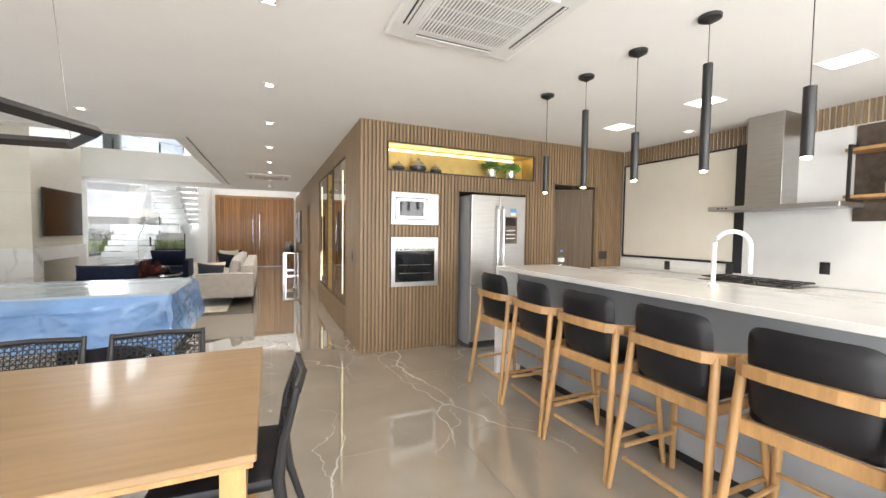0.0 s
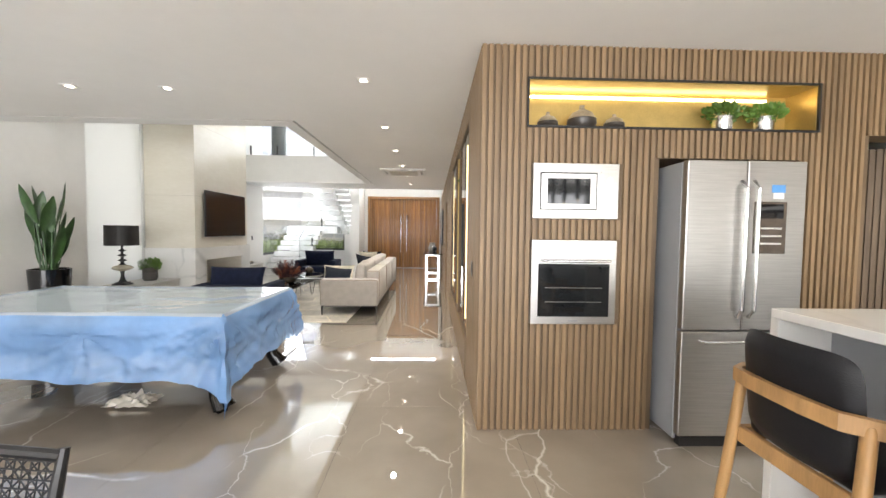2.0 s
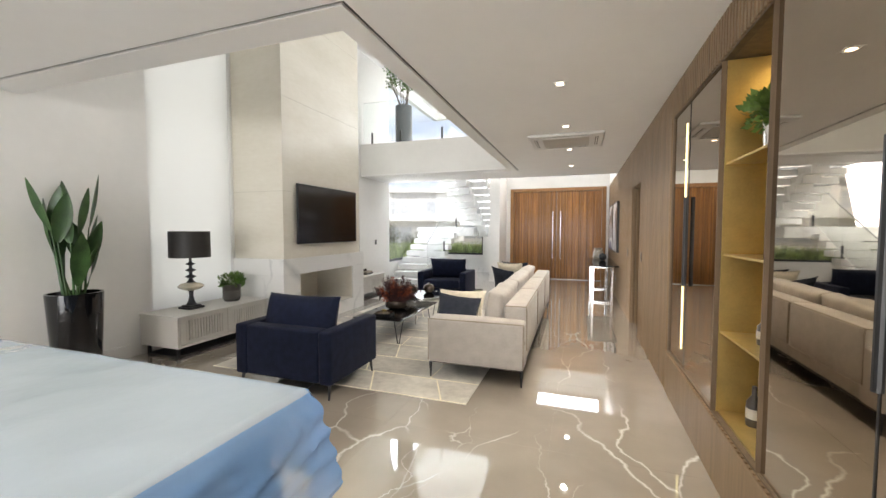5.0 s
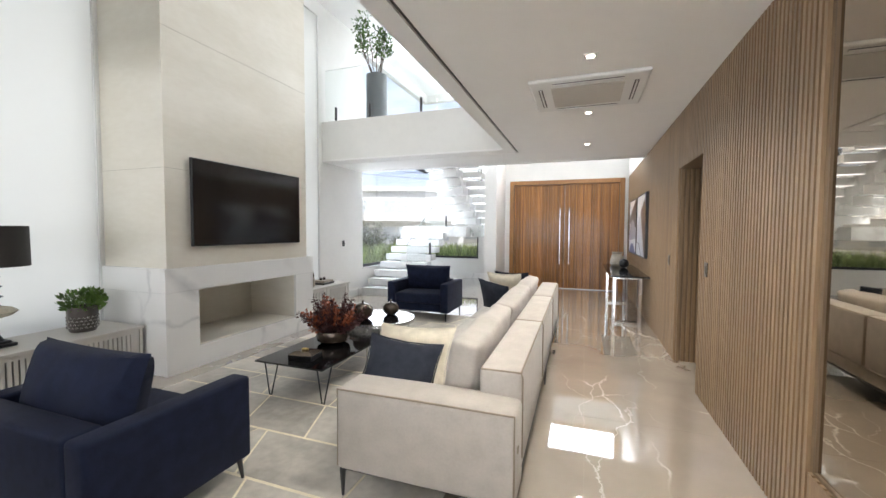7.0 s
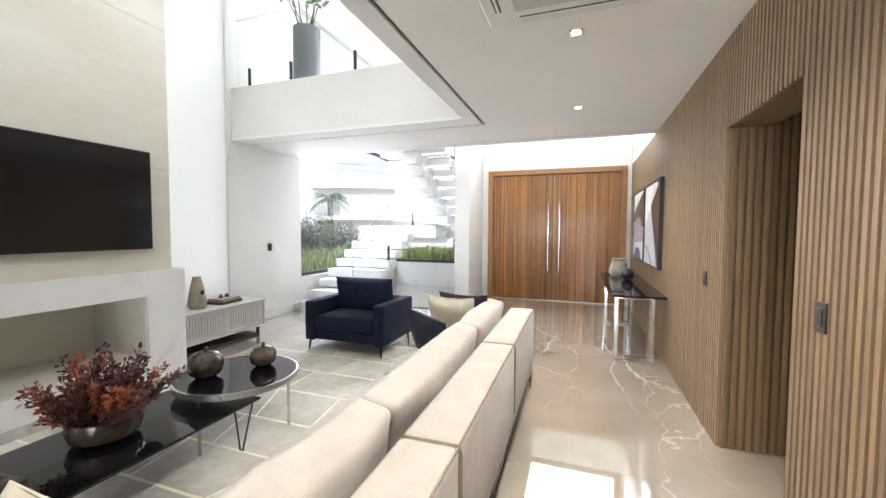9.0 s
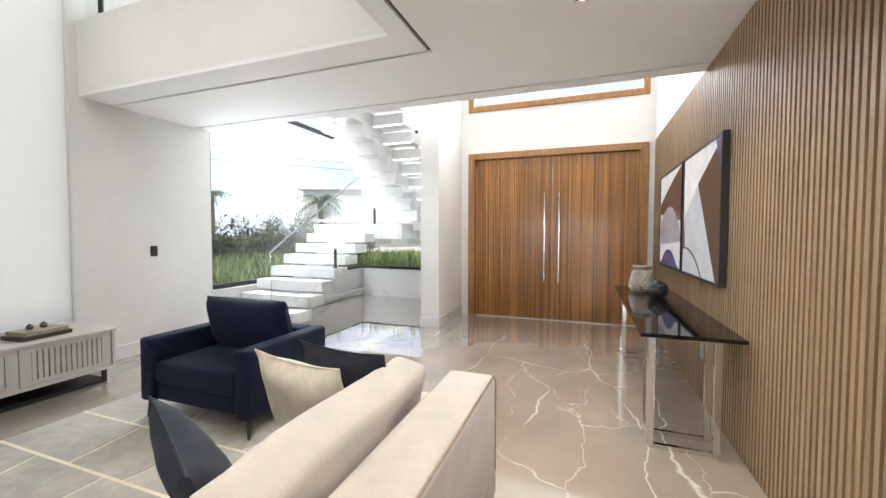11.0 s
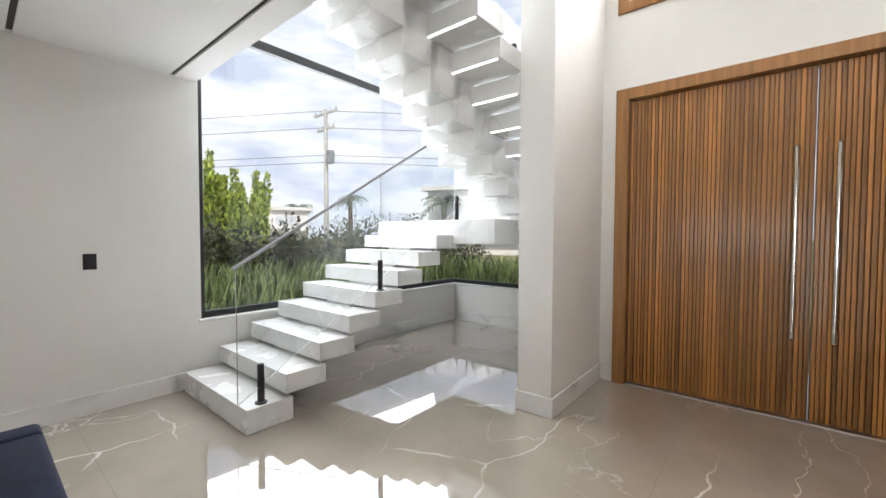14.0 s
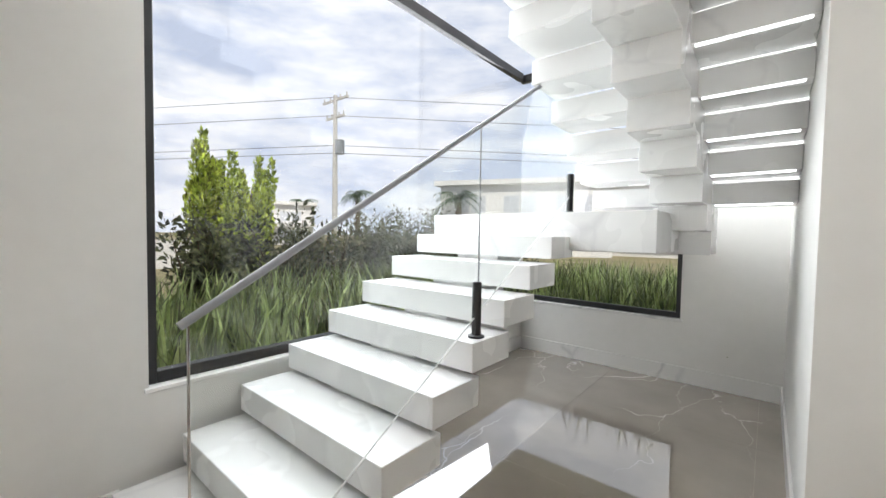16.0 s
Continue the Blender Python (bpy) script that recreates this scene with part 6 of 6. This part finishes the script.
sheet = part("sheet", drape(), M_FILM, t, smooth=True)
sheet.data.materials.append(M_FILMTOP)
for f in sheet.data.polygons:
    f.material_index = 1 if f.center.z > 0.785 else 0
t = thing("plastic_scrap", "crumpled clear plastic scrap on the floor under the pool table", "plastic scrap", (-1.55, 4.95, 0.03))
bm = bmesh.new()
bmesh.ops.create_grid(bm, x_segments=26, y_segments=18, size=1.0)
for v in bm.verts:
    e = 1 - max(abs(v.co.x), abs(v.co.y)) ** 2
    n3 = noise.noise((v.co.x * 3, v.co.y * 3, 4)) + 0.5 * noise.noise((v.co.x * 8, v.co.y * 8, 7))
    v.co = Vector((v.co.x * 0.17 * (1 + 0.2 * n3), v.co.y * 0.11 * (1 + 0.3 * n3), max(-0.016, 0.05 * e + 0.05 * n3 * e - 0.01)))
part("sheet", bm, M_WHITEGLASS, t, smooth=True)

# ---------- dining ----------
t = thing("dining_table", "long satin brown dining table with pale timber legs", "dining table", (-1.0, 1.91, 0))
part("tabletop", boxes((-1.2, 1.2, -0.595, 0.595, 0.735, 0.76), bevel=0.004), M_TABLEWOOD, t)
part("edge_trim", boxes((-1.19, 1.19, -0.585, 0.585, 0.715, 0.735)), M_OAK, t)
for sx in (-1, 1):
    x0, x1 = (sx * 1.10, sx * 1.17) if sx > 0 else (sx * 1.17, sx * 1.10)
    bm = bmesh.new()
    for y0, y1, y2, y3 in ((-0.58, -0.50, -0.50, -0.36), (0.58, 0.50, 0.50, 0.36)):
        prof = [(y0, 0), (y1, 0), (y1, 0.60), (y3, 0.66), (y3, 0.715), (y0, 0.715)]
        a = [bm.verts.new((x0, y, z)) for y, z in prof]
        b = [bm.verts.new((x1, y, z)) for y, z in prof]
        bm.faces.new(a), bm.faces.new(b[::-1])
        for i in range(6):
            bm.faces.new((a[i], b[i], b[(i + 1) % 6], a[(i + 1) % 6]))
    box(bm, x0, x1, -0.36, 0.36, 0.66, 0.715)
    part("leg_frame", bm, M_OAK, t, "pale timber leg frame")
    part("foot_rail", boxes((x0, x1, -0.50, 0.50, 0.02, 0.06)), M_OAK, t)


def dining_chair(at, turn):
    """Facing +y, back at y = 0."""
    t = thing("dining_chair", "black dining chair with a woven cane back", "dining chair", at, turn, "dining chairs")
    W = 0.235
    part("seat", soft_box(bmesh.new(), -W, W, 0.03, 0.47, 0.42, 0.475, 0.02, 2), M_LEATHER, t, "black padded seat", True)
    for sx in (-1, 1):
        part("back_post", tube(bmesh.new(), [(sx * (W - 0.01), -0.085, 0), (sx * (W - 0.01), -0.01, 0.25), (sx * (W - 0.01), 0.02, 0.46), (sx * (W - 0.01), 0.0, 0.62), (sx * (W - 0.01), -0.055, 0.82)], [0.014, 0.02, 0.024, 0.02, 0.012], 8), M_BLACK, t, smooth=True)
        part("front_leg", tube(bmesh.new(), [(sx * (W - 0.03), 0.46, 0), (sx * (W - 0.03), 0.43, 0.43)], [0.012, 0.019], 8), M_BLACK, t)
    part("top_rail", tube(bmesh.new(), [(-W + 0.01, -0.05, 0.80), (0, -0.075, 0.805), (W - 0.01, -0.05, 0.80)], 0.016, 8), M_BLACK, t)
    part("low_rail", tube(bmesh.new(), [(-W + 0.01, 0.01, 0.55), (0, -0.01, 0.55), (W - 0.01, 0.01, 0.55)], 0.012, 8), M_BLACK, t)
    bm = bmesh.new()
    for i in range(18):
        u = -W + 0.03 + i * (2 * W - 0.06) / 17
        bow = -0.022 * (1 - (u / W) ** 2)
        tube(bm, [(u, 0.004 + bow, 0.555), (u, -0.046 + bow, 0.795)], 0.0028, 4)
    for j in range(10):
        z = 0.575 + j * 0.0235
        y = 0.008 - (z - 0.55) * 0.21
        tube(bm, [(-W + 0.015, y, z), (0, y - 0.022, z), (W - 0.015, y, z)], 0.0028, 4)
    for s in (1, -1):
        for i in range(-6, 14):
            u0 = -W + 0.02 + i * 0.036
            pts = []
            for k in range(7):
                u, z = (u0 + k * 0.04) * s, 0.555 + k * 0.04
                if abs(u) < W - 0.02:
                    pts.append((u, 0.006 - 0.022 * (1 - (u / W) ** 2) - (z - 0.55) * 0.21, z))
            if len(pts) > 1:
                tube(bm, pts, 0.0025, 4)
    part("cane_panel", bm, M_BLACK, t, "dark woven cane back panel")["kind"] = "stuff"
    return t


ch = dining_chair((-0.37, 2.80, 0), 180)
copy_thing(ch, pose(-0.95, 2.81, 0, 0, 0, 180))
copy_thing(ch, pose(-1.6, 2.8, 0, 0, 0, 178))
copy_thing(ch, pose(0.30, 1.88, 0, 0, 0, 86))

# ---------- rug ----------
t = thing("rug", "large greige patchwork rug with thin cream lines", "rug", (-1.88, 10.27, 0.0003))
RWX, RWY = 1.42, 2.5
part("base", boxes((-RWX, RWX, -RWY, RWY, 0, 0.004)), M_RUG, t)
rnd = random.Random(12)
ys = [-RWY]
while ys[-1] < RWY - 0.5:
    ys.append(ys[-1] + rnd.uniform(0.36, 0.52))
ys[-1] = RWY
for y0, y1 in zip(ys, ys[1:]):
    x = -RWX
    cuts = [(-RWX, -RWX)]
    while x < RWX - 0.6:
        x += rnd.uniform(0.42, 0.75)
        dlt = rnd.uniform(-0.22, 0.22)
        cuts.append((x, min(max(x + dlt, -RWX + 0.05), RWX - 0.05)))
    cuts.append((RWX, RWX))
    for (a0, a1), (b0, b1) in zip(cuts, cuts[1:]):
        g = 0.011
        bm = bmesh.new()
        lo = [bm.verts.new((px, py, 0.004)) for px, py in ((a0 + g, y0 + g), (b0 - g, y0 + g), (b1 - g, y1 - g), (a1 + g, y1 - g))]
        hi = [bm.verts.new((v.co.x, v.co.y, 0.0068)) for v in lo]
        bm.faces.new(hi)
        for i in range(4):
            bm.faces.new((lo[i], lo[(i + 1) % 4], hi[(i + 1) % 4], hi[i]))
        part("patch", bm, M_RUG, t)
    part("line", boxes((-RWX, RWX, y0 - 0.0105 if y0 > -RWY else y0, y0 + 0.0105, 0.004, 0.0066)), M_RUGLINE, t)
    for c0, c1 in cuts[1:-1]:
        part("line", tube(bmesh.new(), [(c0, y0 + 0.0105, -0.0025), (c1, y1 - 0.0105, -0.0025)], 0.0105, 8), M_RUGLINE, t)

# ---------- outdoors ----------
M_GROUND = material("dry_lawn", (0.19, 0.19, 0.08), 0.95, vary=0.3, scale=0.5, bump=0.4, bump_scale=20, second=(0.30, 0.25, 0.14))
M_GRASS = material("green_grass_blade", (0.17, 0.25, 0.06), 0.6, vary=0.4, scale=3, second=(0.38, 0.44, 0.17))
M_CONIFER = material("bright_conifer_green", (0.25, 0.36, 0.03), 0.7, vary=0.35, scale=3, second=(0.48, 0.56, 0.08))
M_DARKSHRUB = material("dull_shrub_leaf", (0.05, 0.065, 0.03), 0.7, vary=0.45, scale=4, second=(0.13, 0.14, 0.06))
M_PALM = material("palm_frond_green", (0.06, 0.10, 0.045), 0.6, vary=0.3, scale=2)
M_CONC = material("pole_concrete", (0.42, 0.41, 0.39), 0.8, vary=0.1)
M_HOUSE = material("white_render", (0.66, 0.65, 0.63), 0.8, vary=0.06, scale=0.6)
M_ASPHALT = material("grey_asphalt", (0.07, 0.07, 0.072), 0.9, vary=0.2, bump=0.2)

structure("ground", boxes((-400, XL - 0.2, -400, 400, -0.35, -0.05), (XL - 0.2, XR + 0.2, YS + 0.2, 400, -0.35, -0.05), (XL - 0.2, XR + 0.2, -400, YB - 0.2, -0.35, -0.05), (XR + 0.2, 400, -400, 400, -0.35, -0.05)), M_GROUND, "dry lawn garden ground", "ground")
structure("road", boxes((-26, -20, -200, 200, -0.05, -0.045)), M_ASPHALT, "grey asphalt street beyond the garden", "road")

# cloudy sky far beyond
sky_mat = bpy.data.materials.new("cloudy_sky")
sky_mat.use_nodes = True
nt = sky_mat.node_tree
nt.nodes.clear()
o_, e_ = nt.nodes.new("ShaderNodeOutputMaterial"), nt.nodes.new("ShaderNodeEmission")
gp, mp = nt.nodes.new("ShaderNodeNewGeometry"), nt.nodes.new("ShaderNodeMapping")
mp.inputs["Scale"].default_value = (0.012, 0.012, 0.035)
ns = nt.nodes.new("ShaderNodeTexNoise")
ns.inputs["Scale"].default_value, ns.inputs["Detail"].default_value, ns.inputs["Roughness"].default_value = 1.3, 8, 0.55
rp = nt.nodes.new("ShaderNodeValToRGB")
rp.color_ramp.elements[0].position, rp.color_ramp.elements[0].color = 0.38, (0.50, 0.57, 0.72, 1)
rp.color_ramp.elements[1].position, rp.color_ramp.elements[1].color = 0.68, (1.0, 1.0, 1.0, 1)
nt.links.new(gp.outputs["Position"], mp.inputs[0])
nt.links.new(mp.outputs[0], ns.inputs["Vector"])
nt.links.new(ns.outputs["Fac"], rp.inputs[0])
nt.links.new(rp.outputs[0], e_.inputs[0])
e_.inputs[1].default_value = SKY
nt.links.new(e_.outputs[0], o_.inputs[0])
bm = bmesh.new()
R = 230
ring0 = [bm.verts.new((R * math.cos(2 * math.pi * k / 48), 8 + R * math.sin(2 * math.pi * k / 48), -3)) for k in range(48)]
ring1 = [bm.verts.new((R * math.cos(2 * math.pi * k / 48), 8 + R * math.sin(2 * math.pi * k / 48)  , 200)) for k in range(48)]
for k in range(48):
    bm.faces.new((ring0[k], ring0[(k + 1) % 48], ring1[(k + 1) % 48], ring1[k]))
structure("backdrop", bm, sky_mat, "pale cloudy sky in the distance", "sky")


for _m in (M_GRASS, M_CONIFER, M_DARKSHRUB):
    _t = _m.node_tree
    _gi, _mr, _hs = _t.nodes.new("ShaderNodeNewGeometry"), _t.nodes.new("ShaderNodeMapRange"), _t.nodes.new("ShaderNodeHueSaturation")
    _mr.inputs[3].default_value, _mr.inputs[4].default_value = 0.25, 1.9
    _bs = _t.nodes["Principled BSDF"]
    _src = _bs.inputs["Base Color"].links[0].from_socket
    _t.links.new(_gi.outputs["Random Per Island"], _mr.inputs[0])
    _t.links.new(_mr.outputs[0], _hs.inputs["Value"])
    _t.links.new(_src, _hs.inputs["Color"])
    _t.links.new(_hs.outputs[0], _bs.inputs["Base Color"])


def grass_bed(name, x0, x1, y0, y1, count, seed):
    rnd = random.Random(seed)
    verts, faces = [], []
    for _ in range(count):
        x, y = rnd.uniform(x0, x1), rnd.uniform(y0, y1)
        h = rnd.uniform(0.40, 1.12)
        a = rnd.uniform(0, 6.28)
        lx, ly = math.cos(a) * rnd.uniform(0.05, 0.50), math.sin(a) * rnd.uniform(0.05, 0.50)
        wx, wy = -math.sin(a) * 0.012, math.cos(a) * 0.012
        i = len(verts)
        for f, g, w in ((0, 0, 1), (0.3, 0.5, 0.9), (0.65, 0.85, 0.7), (1, 1, 0.1)):
            verts += [(x + lx * f + wx * w, y + ly * f + wy * w, h * g - 0.06), (x + lx * f - wx * w, y + ly * f - wy * w, h * g - 0.06)]
        faces += [(i, i + 1, i + 3, i + 2), (i + 2, i + 3, i + 5, i + 4), (i + 4, i + 5, i + 7, i + 6)]
    me = bpy.data.meshes.new(name)
    me.from_pydata(verts, [], faces)
    me.materials.append(M_GRASS)
    tagged(new(name, me), "dense bed of long green ornamental grass", "grass", "", "stuff")


grass_bed("ornamental_grass", -6.6, -4.85, 13.6, 19.5, 5200, 1)
grass_bed("ornamental_grass", -4.7, -1.4, 18.3, 20.2, 4200, 2)


def conifer(at, h, r, seed):
    t = thing("conifer", "bright yellow-green feathery conifer in the garden", "tree", at, 0, "garden conifers")
    rnd = random.Random(seed)
    part("trunk", tube(bmesh.new(), [(0, 0, 0), (0.05, 0, h * 0.4), (0, 0.03, h * 0.8)], [0.12, 0.08, 0.02], 8), M_BARK, t)
    bm = bmesh.new()
    for k in range(26):
        a = rnd.uniform(0, 6.28)
        z0 = rnd.uniform(0.1, 0.5) * h
        L = rnd.uniform(0.4, 0.62) * h * (1.15 if k < 5 else 0.85)
        out = r * rnd.uniform(0.25, 1.0) * (0.7 if k < 5 else 1)
        for i in range(16):
            f = i / 15
            c = (math.cos(a) * out * min(1, 0.35 + f), math.sin(a) * out * min(1, 0.35 + f), z0 + L * f)
            s = r * 0.24 * (1 - 0.85 * f) + 0.03
            scatter_leaves(bm, c, (s, s, s * 1.3), 36, 0.11, seed + k * 31 + i, 1.4)
    part("crown", bm, M_CONIFER, t)


conifer((-11.3, 16.9, -0.05), 3.15, 0.85, 4)
conifer((-12.2, 18.1, -0.05), 3.1, 0.8, 14)


def shrub(at, h, r, seed, mat, label):
    t = thing("shrub", label, "shrub", at, 0, "garden shrubs")
    rnd = random.Random(seed)
    stems, crown = bmesh.new(), bmesh.new()
    for k in range(12):
        a = rnd.uniform(0, 6.28)
        tip = Vector((math.cos(a) * r * rnd.uniform(0.2, 0.95), math.sin(a) * r * rnd.uniform(0.2, 0.95), h * rnd.uniform(0.6, 1)))
        tube(stems, [(0, 0, 0), tip * 0.5 + Vector((0, 0, 0.1)), tip], [0.02, 0.012, 0.004], 5)
        for i in range(6):
            scatter_leaves(crown, tip * (0.4 + 0.12 * i), (r * 0.3, r * 0.3, h * 0.12), 36, 0.085, seed + k * 9 + i)
    part("stem", stems, M_BARK, t)
    part("crown", crown, mat, t)


for k, (x, y, h, r) in enumerate(((-7.2, 15.3, 1.5, 0.55), (-7.5, 17.2, 1.45, 0.7), (-7.0, 18.6, 1.5, 0.7), (-8.0, 20.2, 1.7, 0.9), (-6.6, 21.0, 1.4, 0.7), (-9.0, 22.0, 1.8, 1.0), (-7.4, 13.9, 1.9, 0.6), (-6.9, 16.3, 1.6, 0.6), (-7.9, 18.2, 1.8, 0.8), (-8.6, 16.0, 1.5, 0.7), (-9.4, 20.0, 1.9, 0.9), (-10.5, 22.5, 2.2, 1.1))):
    shrub((x, y, -0.05), h, r, 40 + k, M_DARKSHRUB, "open leafy garden shrub beyond the stair window")


def palm(at, h, seed):
    t = thing("palm_tree", "distant feathery palm tree across the street", "tree", at, 0, "street palms")
    part("trunk", tube(bmesh.new(), [(0, 0, 0), (0.1, 0.05, h * 0.5), (0.05, 0, h)], [0.3, 0.24, 0.22], 9), M_BARK, t)
    rnd = random.Random(seed)
    bm = bmesh.new()
    for k in range(30):
        a, e = rnd.uniform(0, 6.28), rnd.uniform(-0.2, 1.2)
        L = rnd.uniform(1.5, 2.2)
        prev = None
        for i in range(9):
            f = i / 8
            p = Vector((math.cos(a) * L * f * math.cos(e * (1 - f * 0.6)), math.sin(a) * L * f * math.cos(e * (1 - f * 0.6)), h + L * (math.sin(e) * f - 0.75 * f * f)))
            if prev is not None:
                side = Vector((-math.sin(a), math.cos(a), 0))
                for s in (1, -1):
                    q = p + side * s * 0.45 * math.sin(math.pi * min(0.95, f + 0.1)) + Vector((0, 0, -0.22))
                    vs = [bm.verts.new(prev), bm.verts.new(prev * 0.4 + p * 0.6), bm.verts.new(q)]
                    bm.faces.new(vs)
            prev = p
    part("crown", bm, M_PALM, t)


palm((-47.1, 40.0, -0.05), 5.0, 1)
palm((-33.7, 38.0, -0.05), 5.1, 2)
palm((-59.4, 42.0, -0.05), 4.8, 5)
palm((-19.5, 36, -0.05), 4.0, 3)

t = thing("utility_pole", "concrete utility pole with crossarms and a transformer", "utility pole", (-19.9, 25.9, -0.05))
part("pole", tube(bmesh.new(), [(0, 0, 0), (0, 0, 8.6)], [0.16, 0.10], 10), M_CONC, t)
for z, w in ((8.3, 1.1), (7.4, 0.8)):
    part("crossarm", boxes((-w, w, -0.05, 0.05, z, z + 0.1)), M_CONC, t)
    for x in (-0.9, -0.4, 0.4, 0.9):
        part("insulator", tube(bmesh.new(), [(x * w, 0, z + 0.1), (x * w, 0, z + 0.28)], 0.04, 6), M_CONC, t)
part("transformer", tube(bmesh.new(), [(0.42, 0, 5.5), (0.42, 0, 6.2)], 0.24, 12), M_GREYPOT, t, "grey transformer drum")
for z in (8.5, 7.55, 6.0, 5.6):
    part("cable", tube(bmesh.new(), [(-60, -34, z + 0.4), (-20, -12, z - 0.4), (0, 0, z), (18, 16, z - 0.5), (50, 46, z + 0.4)], 0.014, 4), M_BLACK, t)


def far_house(at, turn, w, d, h):
    t = thing("house", "white flat-roofed modern house across the street", "house", at, turn, "houses across the street")
    part("wall", boxes((-w / 2, w / 2, -d / 2, d / 2, 0, h)), M_HOUSE, t)
    part("roof", boxes((-w / 2 - 0.4, w / 2 + 0.4, -d / 2 - 0.4, d / 2 + 0.4, h, h + 0.35)), M_HOUSE, t)
    part("canopy", boxes((-w / 2 - 0.2, w / 2 + 0.2, -d / 2 - 1.4, -d / 2, h * 0.46, h * 0.52)), M_HOUSE, t)
    for k in range(3):
        for z in (0.12, 0.60):
            # panes coloured pale to imitate the outdoor glare over the distance
            win = part("window", boxes((-w * 0.4 + k * w * 0.3, -w * 0.4 + k * w * 0.3 + w * 0.19, -d / 2 - 0.03, -d / 2, h * z, h * (z + 0.24))), M_PALEARC, t)
            part("frame", boxes((-w * 0.4 + k * w * 0.3 + w * 0.09, -w * 0.4 + k * w * 0.3 + w * 0.1, -d / 2 - 0.05, -d / 2 - 0.031, h * z, h * (z + 0.24))), M_HOUSE, win)


far_house((-17, 42, -0.05), 20, 12, 8, 5.0)
far_house((-46, 34, -0.05), 62, 11, 8, 4.2)
far_house((-6, 48, -0.05), 5, 13, 8, 5.4)
far_house((-48, 16, -0.05), 85, 10, 8, 3.2)
structure("garden_wall", boxes((-19.2, -19.0, 5, 21, -0.05, 1.0)), M_HOUSE, "low white garden wall by the street", "wall")

# ---------- slats of the panelled walls ----------
PITCH = 0.046
walls = {o.name: o for o in scene.objects}
slat_cache = {}


def put_slat(parent, x, y, z, h, turn):
    key = round(h, 3)
    if key not in slat_cache:
        slat_cache[key] = slat_mesh("slat", 0.031, 0.016, h, M_WOOD)
    s = new("slat", slat_cache[key])
    s.parent = parent
    s.matrix_local = pose(x, y, z, 0, 0, turn)


n = int((XR - XW) / PITCH)
for k in range(n):
    x = XW + 0.018 + k * PITCH
    spans = [(0.0, CEIL)]
    if 1.485 < x < 3.60:
        spans = [(0.0, 2.153), (2.497, CEIL)]
        if 2.435 < x < 3.475:
            spans = [(1.955, 2.153), (2.497, CEIL)]
        elif 1.53 < x < 2.165:
            spans = [(0.0, 0.772), (1.373, 1.517), (1.908, 2.153), (2.497, CEIL)]
    elif 3.955 < x < 4.745:
        spans = [(2.14, CEIL)]
    for z0, z1 in spans:
        put_slat(walls["wall_kitchen"], x, YK + 0.016, z0 + 0.001, z1 - z0 - 0.002, 0)
n = int((YE - YK - 0.06) / PITCH)
for k in range(n):
    y = YK + 0.05 + k * PITCH
    spans = [(0.0, CEIL)]
    if 5.48 < y < 8.68:
        spans = [(0.0, 0.368), (2.462, CEIL)]
    elif 10.545 < y < 11.465:
        spans = [(2.12, CEIL)]
    for z0, z1 in spans:
        put_slat(walls["wall_corridor"], XW + 0.016, y, z0 + 0.001, z1 - z0 - 0.002, -90)
for k in range(32):
    put_slat(walls["wall_passage"], XW + 0.04 + k * PITCH, 11.4495 if k < 5 else 11.468, 0.001, 2.11 if k < 5 else 2.29, 0)
n = int((YK + 1.5) / PITCH)
for k in range(n):
    put_slat(walls["wall_kitchen_right"], XR - 0.0005, YK - 0.03 - k * PITCH, 2.50, CEIL - 2.502, -90)

# ---------- floor tiles ----------
T = 1.2
tile = mesh_of("tile", boxes((0.0006, T - 0.0006, 0.0006, T - 0.0006, -0.0118, 0.0)), M_FLOOR)
fl = walls["floor"]
y = YB
while y < YS + 0.1:
    x = XL - 0.1
    while x < XR + 0.1:
        s = new("tile", tile)
        s.parent = fl
        s.location = (x, y, 0)
        x += T
    y += T
